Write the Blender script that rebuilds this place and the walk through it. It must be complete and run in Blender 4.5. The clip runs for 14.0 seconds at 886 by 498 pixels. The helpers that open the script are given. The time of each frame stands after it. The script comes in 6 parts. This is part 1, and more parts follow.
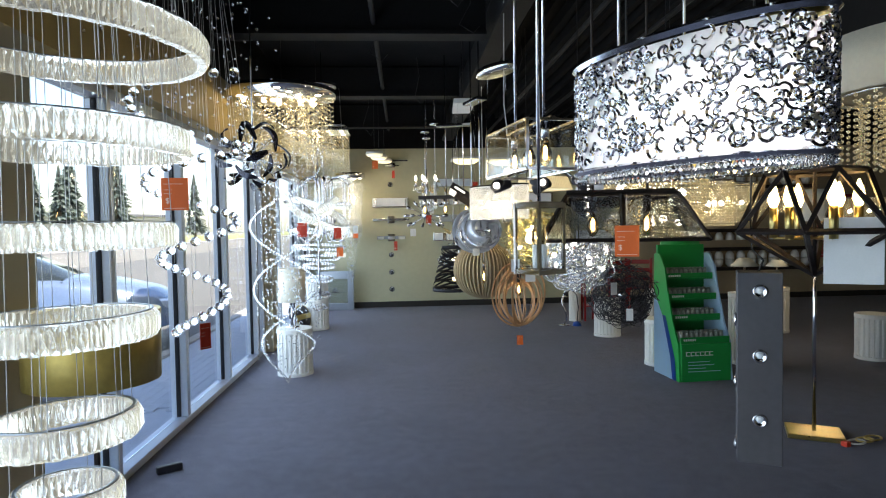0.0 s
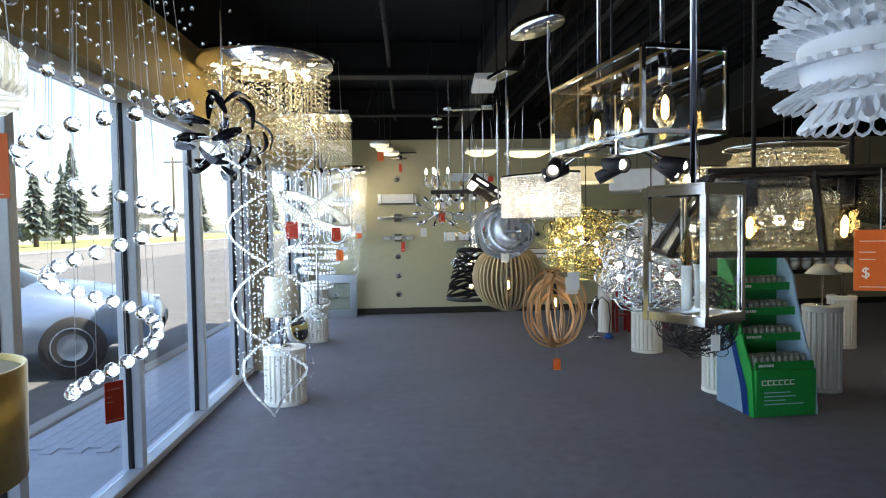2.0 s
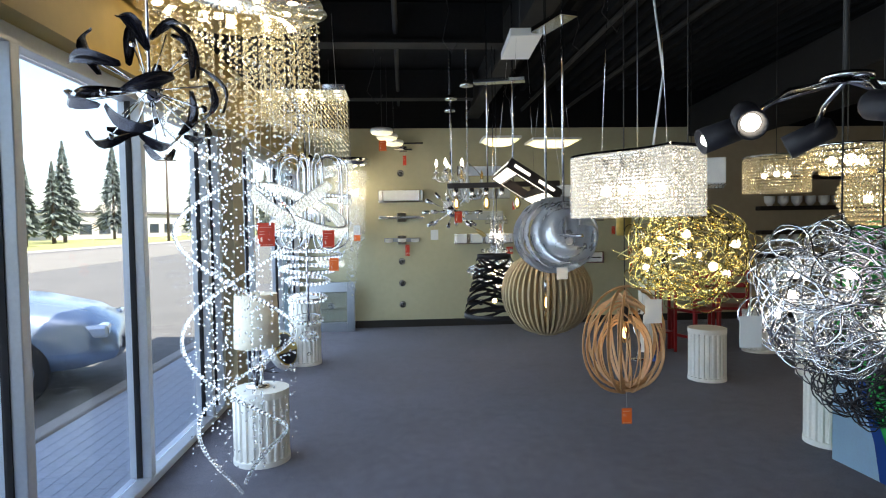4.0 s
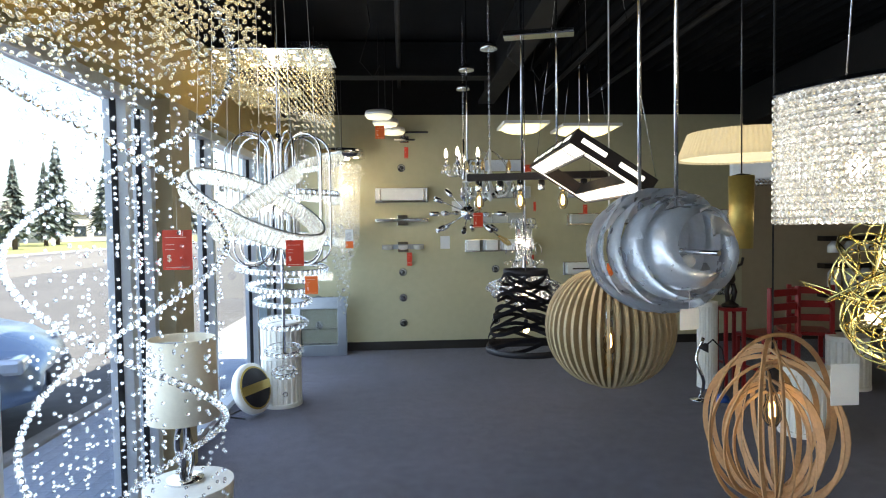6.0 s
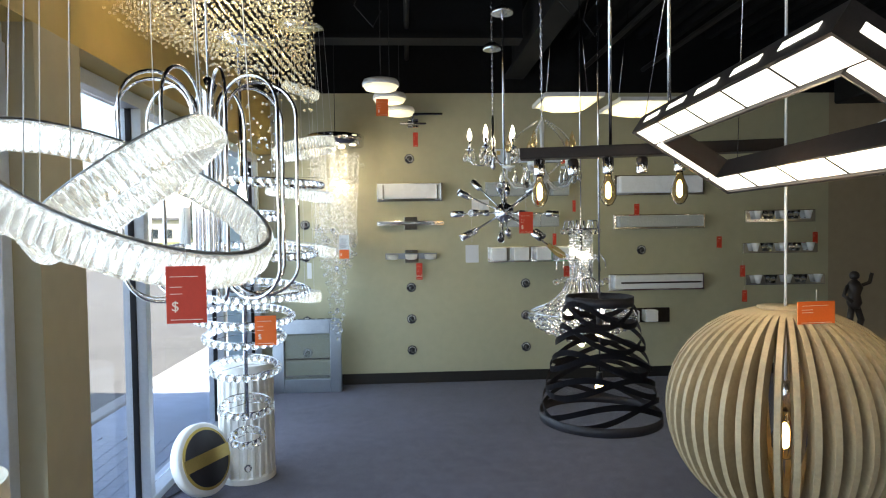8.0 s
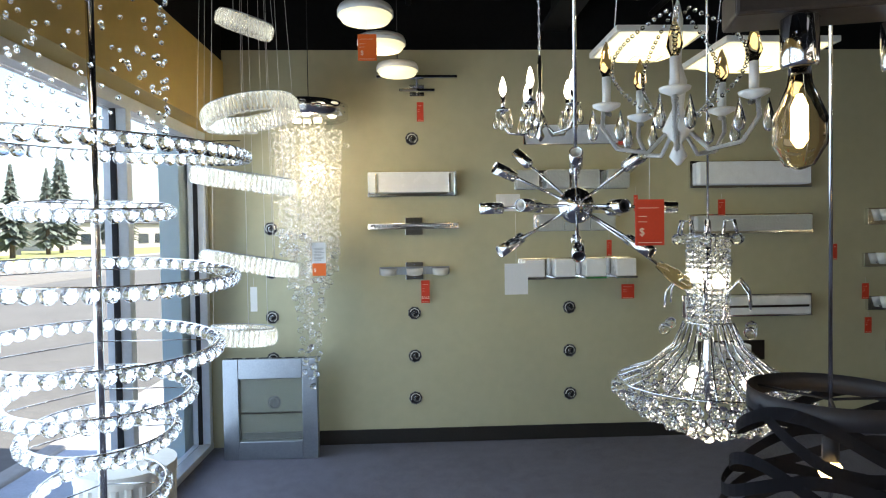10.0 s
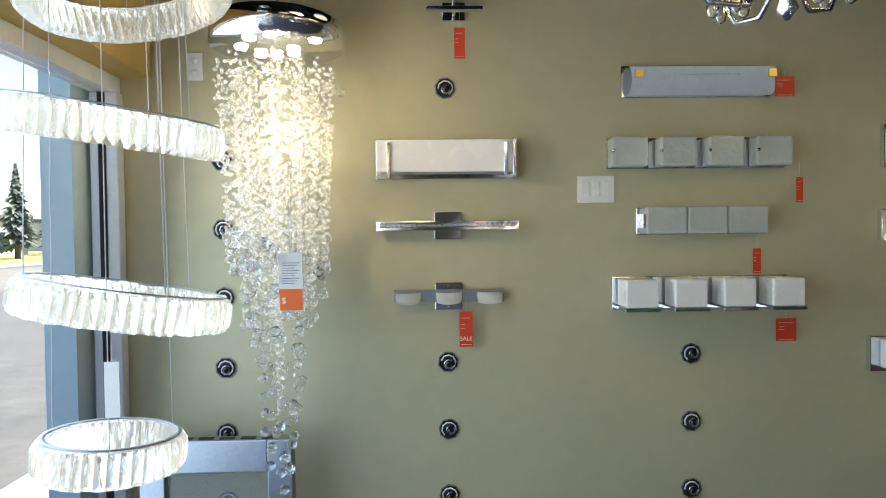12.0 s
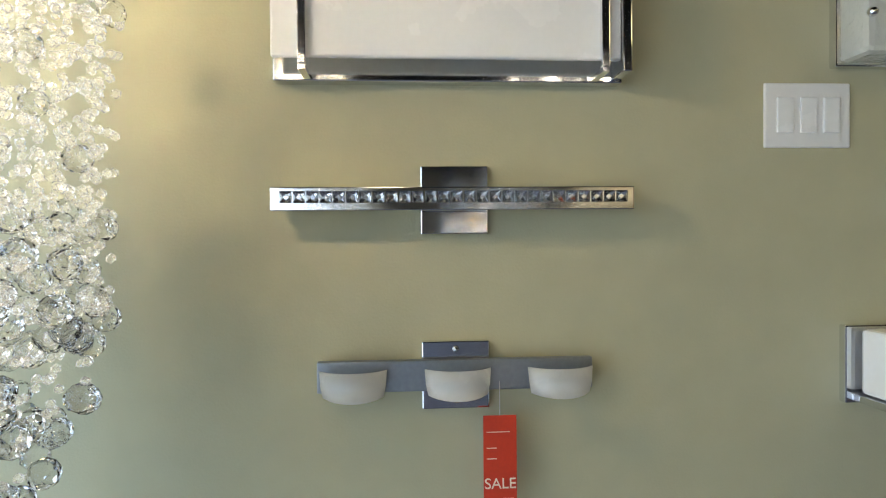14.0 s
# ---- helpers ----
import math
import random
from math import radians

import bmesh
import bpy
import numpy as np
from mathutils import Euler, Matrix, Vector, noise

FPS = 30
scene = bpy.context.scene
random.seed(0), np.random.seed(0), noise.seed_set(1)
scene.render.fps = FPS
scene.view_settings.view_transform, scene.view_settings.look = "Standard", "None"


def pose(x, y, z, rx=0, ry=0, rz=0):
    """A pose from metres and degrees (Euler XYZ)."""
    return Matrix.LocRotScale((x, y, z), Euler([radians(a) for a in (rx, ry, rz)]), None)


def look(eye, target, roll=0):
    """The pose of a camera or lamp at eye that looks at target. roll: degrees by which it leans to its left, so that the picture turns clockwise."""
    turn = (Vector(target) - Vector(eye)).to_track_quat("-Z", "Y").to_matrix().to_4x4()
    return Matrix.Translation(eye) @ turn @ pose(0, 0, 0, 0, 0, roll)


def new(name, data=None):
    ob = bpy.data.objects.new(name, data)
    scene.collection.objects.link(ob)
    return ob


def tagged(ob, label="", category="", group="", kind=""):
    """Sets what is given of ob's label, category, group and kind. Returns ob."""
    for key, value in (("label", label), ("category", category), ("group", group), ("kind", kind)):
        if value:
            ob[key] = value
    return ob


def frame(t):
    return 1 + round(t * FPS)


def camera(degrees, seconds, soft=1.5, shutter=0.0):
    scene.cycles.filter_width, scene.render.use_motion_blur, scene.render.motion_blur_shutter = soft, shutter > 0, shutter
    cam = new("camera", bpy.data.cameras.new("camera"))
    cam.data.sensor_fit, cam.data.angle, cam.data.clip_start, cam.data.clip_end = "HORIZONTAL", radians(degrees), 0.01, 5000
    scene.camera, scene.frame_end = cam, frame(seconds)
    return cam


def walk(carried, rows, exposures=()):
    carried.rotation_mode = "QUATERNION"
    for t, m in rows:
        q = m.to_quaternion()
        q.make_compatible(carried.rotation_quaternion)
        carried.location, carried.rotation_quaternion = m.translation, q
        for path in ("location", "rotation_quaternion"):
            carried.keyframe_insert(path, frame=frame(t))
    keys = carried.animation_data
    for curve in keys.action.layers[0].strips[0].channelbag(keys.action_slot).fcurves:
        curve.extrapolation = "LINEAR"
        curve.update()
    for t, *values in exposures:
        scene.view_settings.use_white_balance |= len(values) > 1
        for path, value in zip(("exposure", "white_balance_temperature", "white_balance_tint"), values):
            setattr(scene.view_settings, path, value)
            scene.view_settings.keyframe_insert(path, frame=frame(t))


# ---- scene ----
cam = camera(71.0, 14.0, soft=1.1)
ROWS = [
    (0.0, 0.000, 0.000, 1.386, -3.78, -2.10, 0.94),
    (0.5, -0.008, 0.220, 1.392, -3.62, -2.17, 0.91),
    (1.0, -0.019, 0.470, 1.395, -3.59, -2.21, 0.90),
    (1.5, -0.035, 0.717, 1.396, -3.31, -2.27, 0.91),
    (2.0, -0.049, 0.983, 1.398, -3.34, -2.25, 0.90),
    (2.5, -0.063, 1.262, 1.406, -3.20, -2.32, 0.90),
    (5.0, -0.192, 2.843, 1.427, -3.86, -2.22, 0.81),
    (5.5, -0.175, 3.174, 1.436, -3.86, -2.06, 0.79),
    (6.0, -0.182, 3.505, 1.434, -3.69, -2.07, 0.78),
    (6.5, -0.195, 3.830, 1.438, -3.67, -1.93, 0.78),
    (7.0, -0.213, 4.165, 1.444, -3.51, -1.83, 0.79),
    (7.5, -0.229, 4.518, 1.440, -3.22, -1.95, 0.80),
    (8.0, -0.214, 4.893, 1.446, -3.24, -1.75, 0.81),
    (10.5, -0.169, 6.823, 1.464, -2.16, -1.30, 0.79),
    (11.0, -0.195, 7.215, 1.479, -1.81, -1.20, 0.74),
    (11.5, -0.242, 7.609, 1.477, -1.48, -1.25, 0.72),
    (12.0, -0.277, 8.009, 1.473, -1.46, -1.29, 0.68),
    (12.5, -0.303, 8.430, 1.470, -1.69, -1.29, 0.65),
    (13.0, -0.315, 8.845, 1.465, -2.04, -1.25, 0.60),
    (13.5, -0.285, 9.273, 1.466, -2.88, -0.99, 0.54),
    (14.0, -0.280, 9.646, 1.443, -3.87, -0.83, 0.50),
]
walk(cam, [(t, pose(x, y, z, 90 + pitch, roll, yaw)) for t, x, y, z, yaw, pitch, roll in ROWS])

# ---- daylight ----
SUN_EL, SUN_AZ = 60.0, 100.0
world = bpy.data.worlds.new("sky")
scene.world = world
world.use_nodes = True
wn = world.node_tree.nodes
sky = wn.new("ShaderNodeTexSky")
sky.sky_type, sky.sun_disc = "NISHITA", False
sky.sun_elevation, sky.sun_rotation = radians(SUN_EL), radians(SUN_AZ)
world.node_tree.links.new(sky.outputs[0], wn["Background"].inputs[0])
wn["Background"].inputs[1].default_value = 0.15
scene.view_settings.exposure = 1.5

sun = new("sun", bpy.data.lights.new("sun", "SUN"))
sun.data.energy, sun.data.angle, sun.data.color = 5.0, radians(0.5), (1.0, 0.95, 0.86)
sx, sy = math.sin(radians(SUN_AZ)), math.cos(radians(SUN_AZ))
sun.matrix_world = look((0, 0, 20), (-10 * sx, -10 * sy, 20 - 10 * math.tan(radians(SUN_EL))))


def area_lamp(name, eye, target, w, h, watts, color):
    ob = new(name, bpy.data.lights.new(name, "AREA"))
    ob.data.shape, ob.data.size, ob.data.size_y, ob.data.energy, ob.data.color = "RECTANGLE", w, h, watts, color
    ob.matrix_world = look(eye, target)
    return ob


# sky light in the window openings
area_lamp("window_light", (-1.46, 4.8, 1.1), (2, 4.8, 0.9), 4.4, 1.9, 23.4, (0.64, 0.81, 1.0))
area_lamp("window_light", (-1.46, 8.9, 1.1), (2, 8.9, 0.9), 3.2, 1.9, 16.9, (0.64, 0.81, 1.0))
area_lamp("window_light", (-1.46, 0.0, 1.1), (2, 0.0, 0.9), 4.0, 1.9, 20.8, (0.64, 0.81, 1.0))


LIFT = 0.0045               # rise of the hung things towards the back wall


def bulb_light(x, y, z, watts, color=(1.0, 0.78, 0.5), size=0.04):
    ob = new("bulb_light", bpy.data.lights.new("bulb_light", "POINT"))
    ob.data.energy, ob.data.color, ob.data.shadow_soft_size = watts, color, size
    ob.location = (x, y, z + LIFT * y)


# ---- materials ----
def mat(name, color, rough=0.5, metal=0.0, var=0.0, scale=8.0, bump=0.0, bscale=60.0, glow=0.0, glow_color=None, trans=0.0, ior=1.45, alpha=1.0, island=0.0, sheen=0.0):
    m = bpy.data.materials.new(name)
    m.use_nodes = True
    nt = m.node_tree
    b = nt.nodes["Principled BSDF"]
    b.inputs["Base Color"].default_value = (*color, 1)
    b.inputs["Roughness"].default_value = rough
    b.inputs["Metallic"].default_value = metal
    b.inputs["IOR"].default_value = ior
    b.inputs["Transmission Weight"].default_value = trans
    b.inputs["Alpha"].default_value = alpha
    b.inputs["Sheen Weight"].default_value = sheen
    if glow:
        b.inputs["Emission Color"].default_value = (*(glow_color or color), 1)
        b.inputs["Emission Strength"].default_value = glow
    tc = nt.nodes.new("ShaderNodeTexCoord")
    if var:
        n1, n2 = nt.nodes.new("ShaderNodeTexNoise"), nt.nodes.new("ShaderNodeTexNoise")
        n1.inputs["Scale"].default_value, n2.inputs["Scale"].default_value = scale, scale * 9
        n1.inputs["Detail"].default_value = 6
        add = nt.nodes.new("ShaderNodeMath")
        add.operation = "ADD"
        mr = nt.nodes.new("ShaderNodeMapRange")
        mr.inputs[1].default_value, mr.inputs[2].default_value = 0.6, 1.4
        mr.inputs[3].default_value, mr.inputs[4].default_value = 1 - var, 1 + var
        mul = nt.nodes.new("ShaderNodeVectorMath")
        mul.operation = "SCALE"
        mul.inputs[0].default_value = color
        for n in (n1, n2):
            nt.links.new(tc.outputs["Object"], n.inputs["Vector"])
        nt.links.new(n1.outputs[0], add.inputs[0])
        nt.links.new(n2.outputs[0], add.inputs[1])
        nt.links.new(add.outputs[0], mr.inputs[0])
        nt.links.new(mr.outputs[0], mul.inputs["Scale"])
        nt.links.new(mul.outputs[0], b.inputs["Base Color"])
        rr = nt.nodes.new("ShaderNodeMapRange")
        rr.inputs[3].default_value, rr.inputs[4].default_value = max(rough - 0.08, 0.02), min(rough + 0.1, 1)
        nt.links.new(n1.outputs[0], rr.inputs[0])
        nt.links.new(rr.outputs[0], b.inputs["Roughness"])
    if island:
        g = nt.nodes.new("ShaderNodeNewGeometry")
        mr2 = nt.nodes.new("ShaderNodeMapRange")
        mr2.inputs[3].default_value, mr2.inputs[4].default_value = 1 - island, 1 + island
        mul2 = nt.nodes.new("ShaderNodeVectorMath")
        mul2.operation = "SCALE"
        mul2.inputs[0].default_value = color
        nt.links.new(g.outputs["Random Per Island"], mr2.inputs[0])
        nt.links.new(mr2.outputs[0], mul2.inputs["Scale"])
        nt.links.new(mul2.outputs[0], b.inputs["Base Color"])
    if bump:
        n3, bp = nt.nodes.new("ShaderNodeTexNoise"), nt.nodes.new("ShaderNodeBump")
        n3.inputs["Scale"].default_value, n3.inputs["Detail"].default_value = bscale, 4
        bp.inputs["Strength"].default_value, bp.inputs["Distance"].default_value = bump, 0.004
        nt.links.new(tc.outputs["Object"], n3.inputs["Vector"])
        nt.links.new(n3.outputs[0], bp.inputs["Height"])
        nt.links.new(bp.outputs[0], b.inputs["Normal"])
    return m


WALL = mat("wall_paint", (0.475, 0.455, 0.30), 0.7, var=0.05, scale=1.5, bump=0.12, bscale=240)
# golder than the piers: warm halogen light is put into this colour
WALL_W = mat("bulkhead_warm_lit_paint", (0.54, 0.39, 0.12), 0.5, var=0.06, scale=1.5, bump=0.12, bscale=240)
WALL_P = mat("pier_paint", (0.50, 0.44, 0.29), 0.7, var=0.06, scale=1.5, bump=0.12, bscale=240)
WALL_R = mat("brown_wall_paint", (0.40, 0.33, 0.22), 0.7, var=0.06, scale=1.5, bump=0.12, bscale=240)
CARPET = mat("carpet", (0.088, 0.088, 0.125), 0.95, var=0.28, scale=1.3, bump=1.0, bscale=420, sheen=0.15)
BLACK = mat("black_ceiling_paint", (0.005, 0.005, 0.0055), 0.9, var=0.3, scale=3, bump=0.2, bscale=80, ior=1.3)
DUCT = mat("black_duct_paint", (0.008, 0.008, 0.0085), 0.7, var=0.3, scale=4, ior=1.35)
BASE = mat("black_vinyl_base", (0.02, 0.018, 0.016), 0.5, var=0.2, scale=10)
ALU = mat("anodised_aluminium", (0.72, 0.77, 0.84), 0.35, 0.2, var=0.06, scale=6)
GASKET = mat("rubber_gasket", (0.02, 0.02, 0.025), 0.6)
GLASS = mat("window_glass", (1, 1, 1), 0.0, trans=1.0, ior=1.12)
CLEAR = mat("clear_glass", (0.98, 1, 1), 0.02, trans=1.0, ior=1.25)
CRYSTAL = mat("cut_crystal", (1, 1, 1), 0.01, trans=1.0, ior=1.5, bump=0.0)
# gold tint and weak emission paint halogen light and bulkhead reflections into the beads
CRYSTAL_W = mat("warm_glow_crystal", (0.98, 0.88, 0.62), 0.03, trans=0.95, ior=1.5, glow=0.02, glow_color=(1.0, 0.83, 0.5))
# lit copy of the clear crystal: slight emission stands in for bulb light
CRYSTAL_S = mat("silver_glow_crystal", (1.0, 0.98, 0.93), 0.03, trans=0.96, ior=1.5, glow=0.03, glow_color=(1.0, 0.95, 0.82))
# prisms emit weakly themselves, in place of light from LEDs in the carrier
CRYSTAL_L = mat("ring_glow_crystal", (0.93, 0.94, 0.90), 0.03, trans=0.93, ior=1.5, bump=0.6, bscale=80, glow=0.03, glow_color=(1.0, 0.97, 0.84))
CHROME = mat("polished_chrome", (0.78, 0.78, 0.8), 0.06, 1.0, var=0.04, scale=20)
STEEL = mat("brushed_steel", (0.33, 0.36, 0.4), 0.38, 1.0, var=0.1, scale=12)
ALUMB = mat("bent_aluminium_sheet", (0.84, 0.87, 0.92), 0.28, 0.6, var=0.06, scale=9)
BRASS = mat("brushed_brass", (0.66, 0.52, 0.2), 0.3, 1.0, var=0.12, scale=14)
GOLDW = mat("gold_anodised_wire", (0.72, 0.60, 0.24), 0.25, 1.0, island=0.25)
SILVW = mat("silver_wire", (0.82, 0.84, 0.88), 0.2, 1.0, island=0.15)
BLKW = mat("black_nickel_wire", (0.05, 0.05, 0.06), 0.3, 0.9, island=0.3)
DARK = mat("dark_bronze_iron", (0.035, 0.028, 0.025), 0.45, 0.5, var=0.2, scale=20)
BLKM = mat("matt_black_sheet", (0.018, 0.017, 0.022), 0.55, var=0.2, scale=12)
BLADE = mat("dark_chrome_blade", (0.10, 0.10, 0.12), 0.18, 0.9)
GOLDSH = mat("gold_foil_shade", (0.52, 0.38, 0.10), 0.42, 0.45, var=0.12, scale=5, bump=0.2, bscale=40)
LINEN = mat("cream_linen_shade", (0.8, 0.74, 0.6), 0.85, var=0.05, scale=8, bump=0.3, bscale=300, trans=0.0)
# the cloth emits weakly, standing in for a bulb behind the pleats
PLEAT = mat("pleated_ivory_shade", (0.82, 0.75, 0.58), 0.8, var=0.05, scale=9, glow=0.1, glow_color=(1.0, 0.85, 0.55))
# a trace of emission brightens this cloth and glass, with no bulb inside
ORGANZA = mat("silver_organza", (0.75, 0.8, 0.85), 0.4, 0.2, var=0.08, scale=14, glow=0.03)
PLASTER = mat("white_plaster", (0.78, 0.77, 0.73), 0.6, var=0.06, scale=6, bump=0.25, bscale=60)
WOODP = mat("birch_ply_fins", (0.42, 0.325, 0.19), 0.55, var=0.16, scale=9, bump=0.1, bscale=120)
WOODL = mat("steam_bent_oak", (0.50, 0.30, 0.15), 0.5, var=0.22, scale=11, bump=0.1, bscale=120)
TAG = mat("orange_price_tag", (0.82, 0.15, 0.02), 0.5, var=0.05, scale=20)
TAGR = mat("red_price_tag", (0.62, 0.05, 0.02), 0.45, var=0.06, scale=20)
PAPER = mat("white_card", (0.82, 0.82, 0.8), 0.6, var=0.03, scale=20)
INK = mat("pale_ink", (0.95, 0.8, 0.65), 0.6)
INKD = mat("dark_ink", (0.06, 0.06, 0.06), 0.6)
OPAL = mat("opal_glass", (0.84, 0.85, 0.84), 0.25, var=0.02, scale=10)
RIPPLE = mat("rippled_glass", (0.86, 0.90, 0.87), 0.12, trans=0.5, var=0.0, bump=1.0, bscale=55)
WHITEP = mat("white_plastic", (0.8, 0.8, 0.78), 0.35, var=0.02, scale=10)
RIBBON = mat("white_ribbon_plastic", (0.8, 0.82, 0.88), 0.35, var=0.04, scale=10)
HOT = mat("lit_filament", (1.0, 0.75, 0.35), 0.4, glow=7, glow_color=(1.0, 0.66, 0.25))
HOTW = mat("lit_white_bulb", (1.0, 0.95, 0.85), 0.4, glow=5, glow_color=(1.0, 0.9, 0.72))
SPOT = mat("lit_halogen", (1.0, 0.9, 0.7), 0.4, glow=4, glow_color=(1.0, 0.88, 0.62))
PANEL = mat("lit_acrylic", (1.0, 0.95, 0.85), 0.4, glow=0.75, glow_color=(1.0, 0.94, 0.8))
PANELY = mat("lit_yellowed_acrylic", (1.0, 0.95, 0.7), 0.4, glow=0.32, glow_color=(1.0, 0.9, 0.55))
AMBER = mat("amber_bulb_glass", (1.0, 0.8, 0.5), 0.02, trans=1.0, ior=1.1)
GREEN = mat("green_display_card", (0.02, 0.32, 0.06), 0.35, var=0.06, scale=8)
BLUEC = mat("pale_blue_card", (0.45, 0.65, 0.85), 0.35, var=0.05, scale=8)
NAVY = mat("navy_card", (0.02, 0.08, 0.35), 0.35)
PACK = mat("blister_packs", (0.45, 0.48, 0.42), 0.3, island=0.8)
GREYP = mat("charcoal_laminate", (0.075, 0.07, 0.075), 0.55, var=0.12, scale=6)
REDP = mat("red_lacquered_wood", (0.25, 0.012, 0.015), 0.3, var=0.15, scale=10)
WIRE = mat("galvanised_box", (0.22, 0.22, 0.21), 0.4, 0.6, var=0.3, scale=40)
CORD = mat("black_cord", (0.02, 0.02, 0.02), 0.6)
CORDW = mat("clear_cord", (0.7, 0.7, 0.68), 0.4)
ASPH = mat("asphalt", (0.11, 0.107, 0.10), 0.9, var=0.25, scale=0.6, bump=0.5, bscale=30)
PAVER = mat("concrete_paver", (0.42, 0.46, 0.52), 0.85, var=0.15, scale=5, bump=0.3, bscale=60)
ROADM = mat("pale_road_concrete", (0.17, 0.16, 0.14), 0.9, var=0.2, scale=0.5)
GRASS = mat("dry_grass", (0.24, 0.25, 0.09), 0.95, var=0.35, scale=0.8)
KERB = mat("kerb_concrete", (0.33, 0.32, 0.30), 0.85, var=0.1, scale=3)
BARK = mat("bark", (0.1, 0.075, 0.055), 0.9, var=0.3, scale=6)
NEEDLE = mat("spruce_needles", (0.12, 0.145, 0.12), 0.9, island=0.4)
CARP = mat("silver_blue_car_paint", (0.24, 0.31, 0.42), 0.22, 0.6, var=0.03, scale=2)
TYRE = mat("tyre_rubber", (0.02, 0.02, 0.02), 0.8)
CARGL = mat("tinted_car_glass", (0.03, 0.04, 0.05), 0.05)
LAMPG = mat("headlamp_glass", (0.7, 0.72, 0.75), 0.08, 0.6)
FARB = mat("far_building_render", (0.45, 0.42, 0.38), 0.8, var=0.12, scale=0.5)
FARR = mat("far_roof", (0.12, 0.12, 0.13), 0.8, var=0.2, scale=1)
BLUECOL = mat("blue_grey_cladding", (0.46, 0.60, 0.66), 0.5, var=0.05, scale=3)
FIREG = mat("hearth_glass", (0.55, 0.58, 0.55), 0.05, trans=0.85, ior=1.1)


# ---- mesh helpers ----
def xf(p, m):
    return m @ Vector(p) if m else Vector(p)


def box(bm, x0, x1, y0, y1, z0, z1, m=None, bevel=0.0):
    vs = [bm.verts.new(xf((x, y, z), m)) for z in (z0, z1) for x, y in ((x0, y0), (x1, y0), (x1, y1), (x0, y1))]
    fs = [bm.faces.new([vs[i] for i in q]) for q in ((3, 2, 1, 0), (4, 5, 6, 7), (0, 1, 5, 4), (1, 2, 6, 5), (2, 3, 7, 6), (3, 0, 4, 7))]
    if bevel:
        es = list({e for f in fs for e in f.edges})
        bmesh.ops.bevel(bm, geom=es, offset=bevel, segments=2, affect="EDGES", profile=0.5)
    return bm


def lathe(bm, prof, n=24, m=None, closed=False):
    """prof: (radius, z) pairs turned round the z axis."""
    rings = []
    for r, z in prof:
        rings.append([bm.verts.new(xf((max(r, 1e-4) * math.cos(2 * math.pi * i / n), max(r, 1e-4) * math.sin(2 * math.pi * i / n), z), m)) for i in range(n)])
    k = len(rings)
    for a in range(k if closed else k - 1):
        A, B = rings[a], rings[(a + 1) % k]
        for i in range(n):
            f = bm.faces.new((A[i], A[(i + 1) % n], B[(i + 1) % n], B[i]))
            f.smooth = True
    if not closed:
        bm.faces.new(rings[0][::-1])
        bm.faces.new(rings[-1])
    return bm


def tube(bm, pts, r, n=6, closed=False, m=None, flat=None):
    """A tube along pts. flat=(w, h): a strip of that section instead."""
    pts = [xf(p, m) for p in pts]
    k, prev, rings = len(pts), None, []
    for i, p in enumerate(pts):
        a = pts[(i - 1) % k] if closed or i else p
        b = pts[(i + 1) % k] if closed or i < k - 1 else p
        d = (b - a).normalized()
        if prev is None:
            prev = d.orthogonal().normalized()
        u = (prev - d * prev.dot(d))
        u = u.normalized() if u.length > 1e-6 else d.orthogonal().normalized()
        prev, v = u, d.cross(u)
        if flat:
            rings.append([bm.verts.new(p + u * sx_ * flat[0] / 2 + v * sy_ * flat[1] / 2) for sx_, sy_ in ((-1, -1), (1, -1), (1, 1), (-1, 1))])
        else:
            rings.append([bm.verts.new(p + (u * math.cos(2 * math.pi * j / n) + v * math.sin(2 * math.pi * j / n)) * r) for j in range(n)])
    q = len(rings[0])
    for i in range(k if closed else k - 1):
        A, B = rings[i], rings[(i + 1) % k]
        for j in range(q):
            f = bm.faces.new((A[j], A[(j + 1) % q], B[(j + 1) % q], B[j]))
            f.smooth = not flat
    if not closed:
        bm.faces.new(rings[0][::-1])
        bm.faces.new(rings[-1])
    return bm


def rod(bm, a, b, r, n=8, m=None):
    return tube(bm, [a, b], r, n, m=m)


ICO = bmesh.new()
bmesh.ops.create_icosphere(ICO, subdivisions=1, radius=1)
ICO_V = [v.co.copy() for v in ICO.verts]
ICO_F = [[v.index for v in f.verts] for f in ICO.faces]


def beads(bm_list, places):
    """Faceted beads (x, y, z, radius) as plain vertex and face lists."""
    vs, fs = bm_list
    for x, y, z, r in places:
        o = len(vs)
        ang = random.random() * 6.28
        c, s = math.cos(ang) * r, math.sin(ang) * r
        vs.extend((x + v.x * c - v.y * s, y + v.x * s + v.y * c, z + v.z * r) for v in ICO_V)
        fs.extend([o + i for i in f] for f in ICO_F)
    return bm_list


def ball(bm, c, r, u=12, v=8, m=None):
    prof = [(r * math.sin(math.pi * i / v), -r * math.cos(math.pi * i / v)) for i in range(1, v)]
    mm = Matrix.Translation(c)
    return lathe(bm, prof, u, (m @ mm) if m else mm)


STANDING = {"floor_lamp", "door_stop", "table_lamp", "oval_sign", "steel_surround", "display_stand", "loose_cable", "red_chair", "desk_lamp",
            "figure_lamp_stem", "car", "spruce_tree", "low_building", "utility_pole", "figurine", "red_stand", "window_1", "window_2", "window_3"}


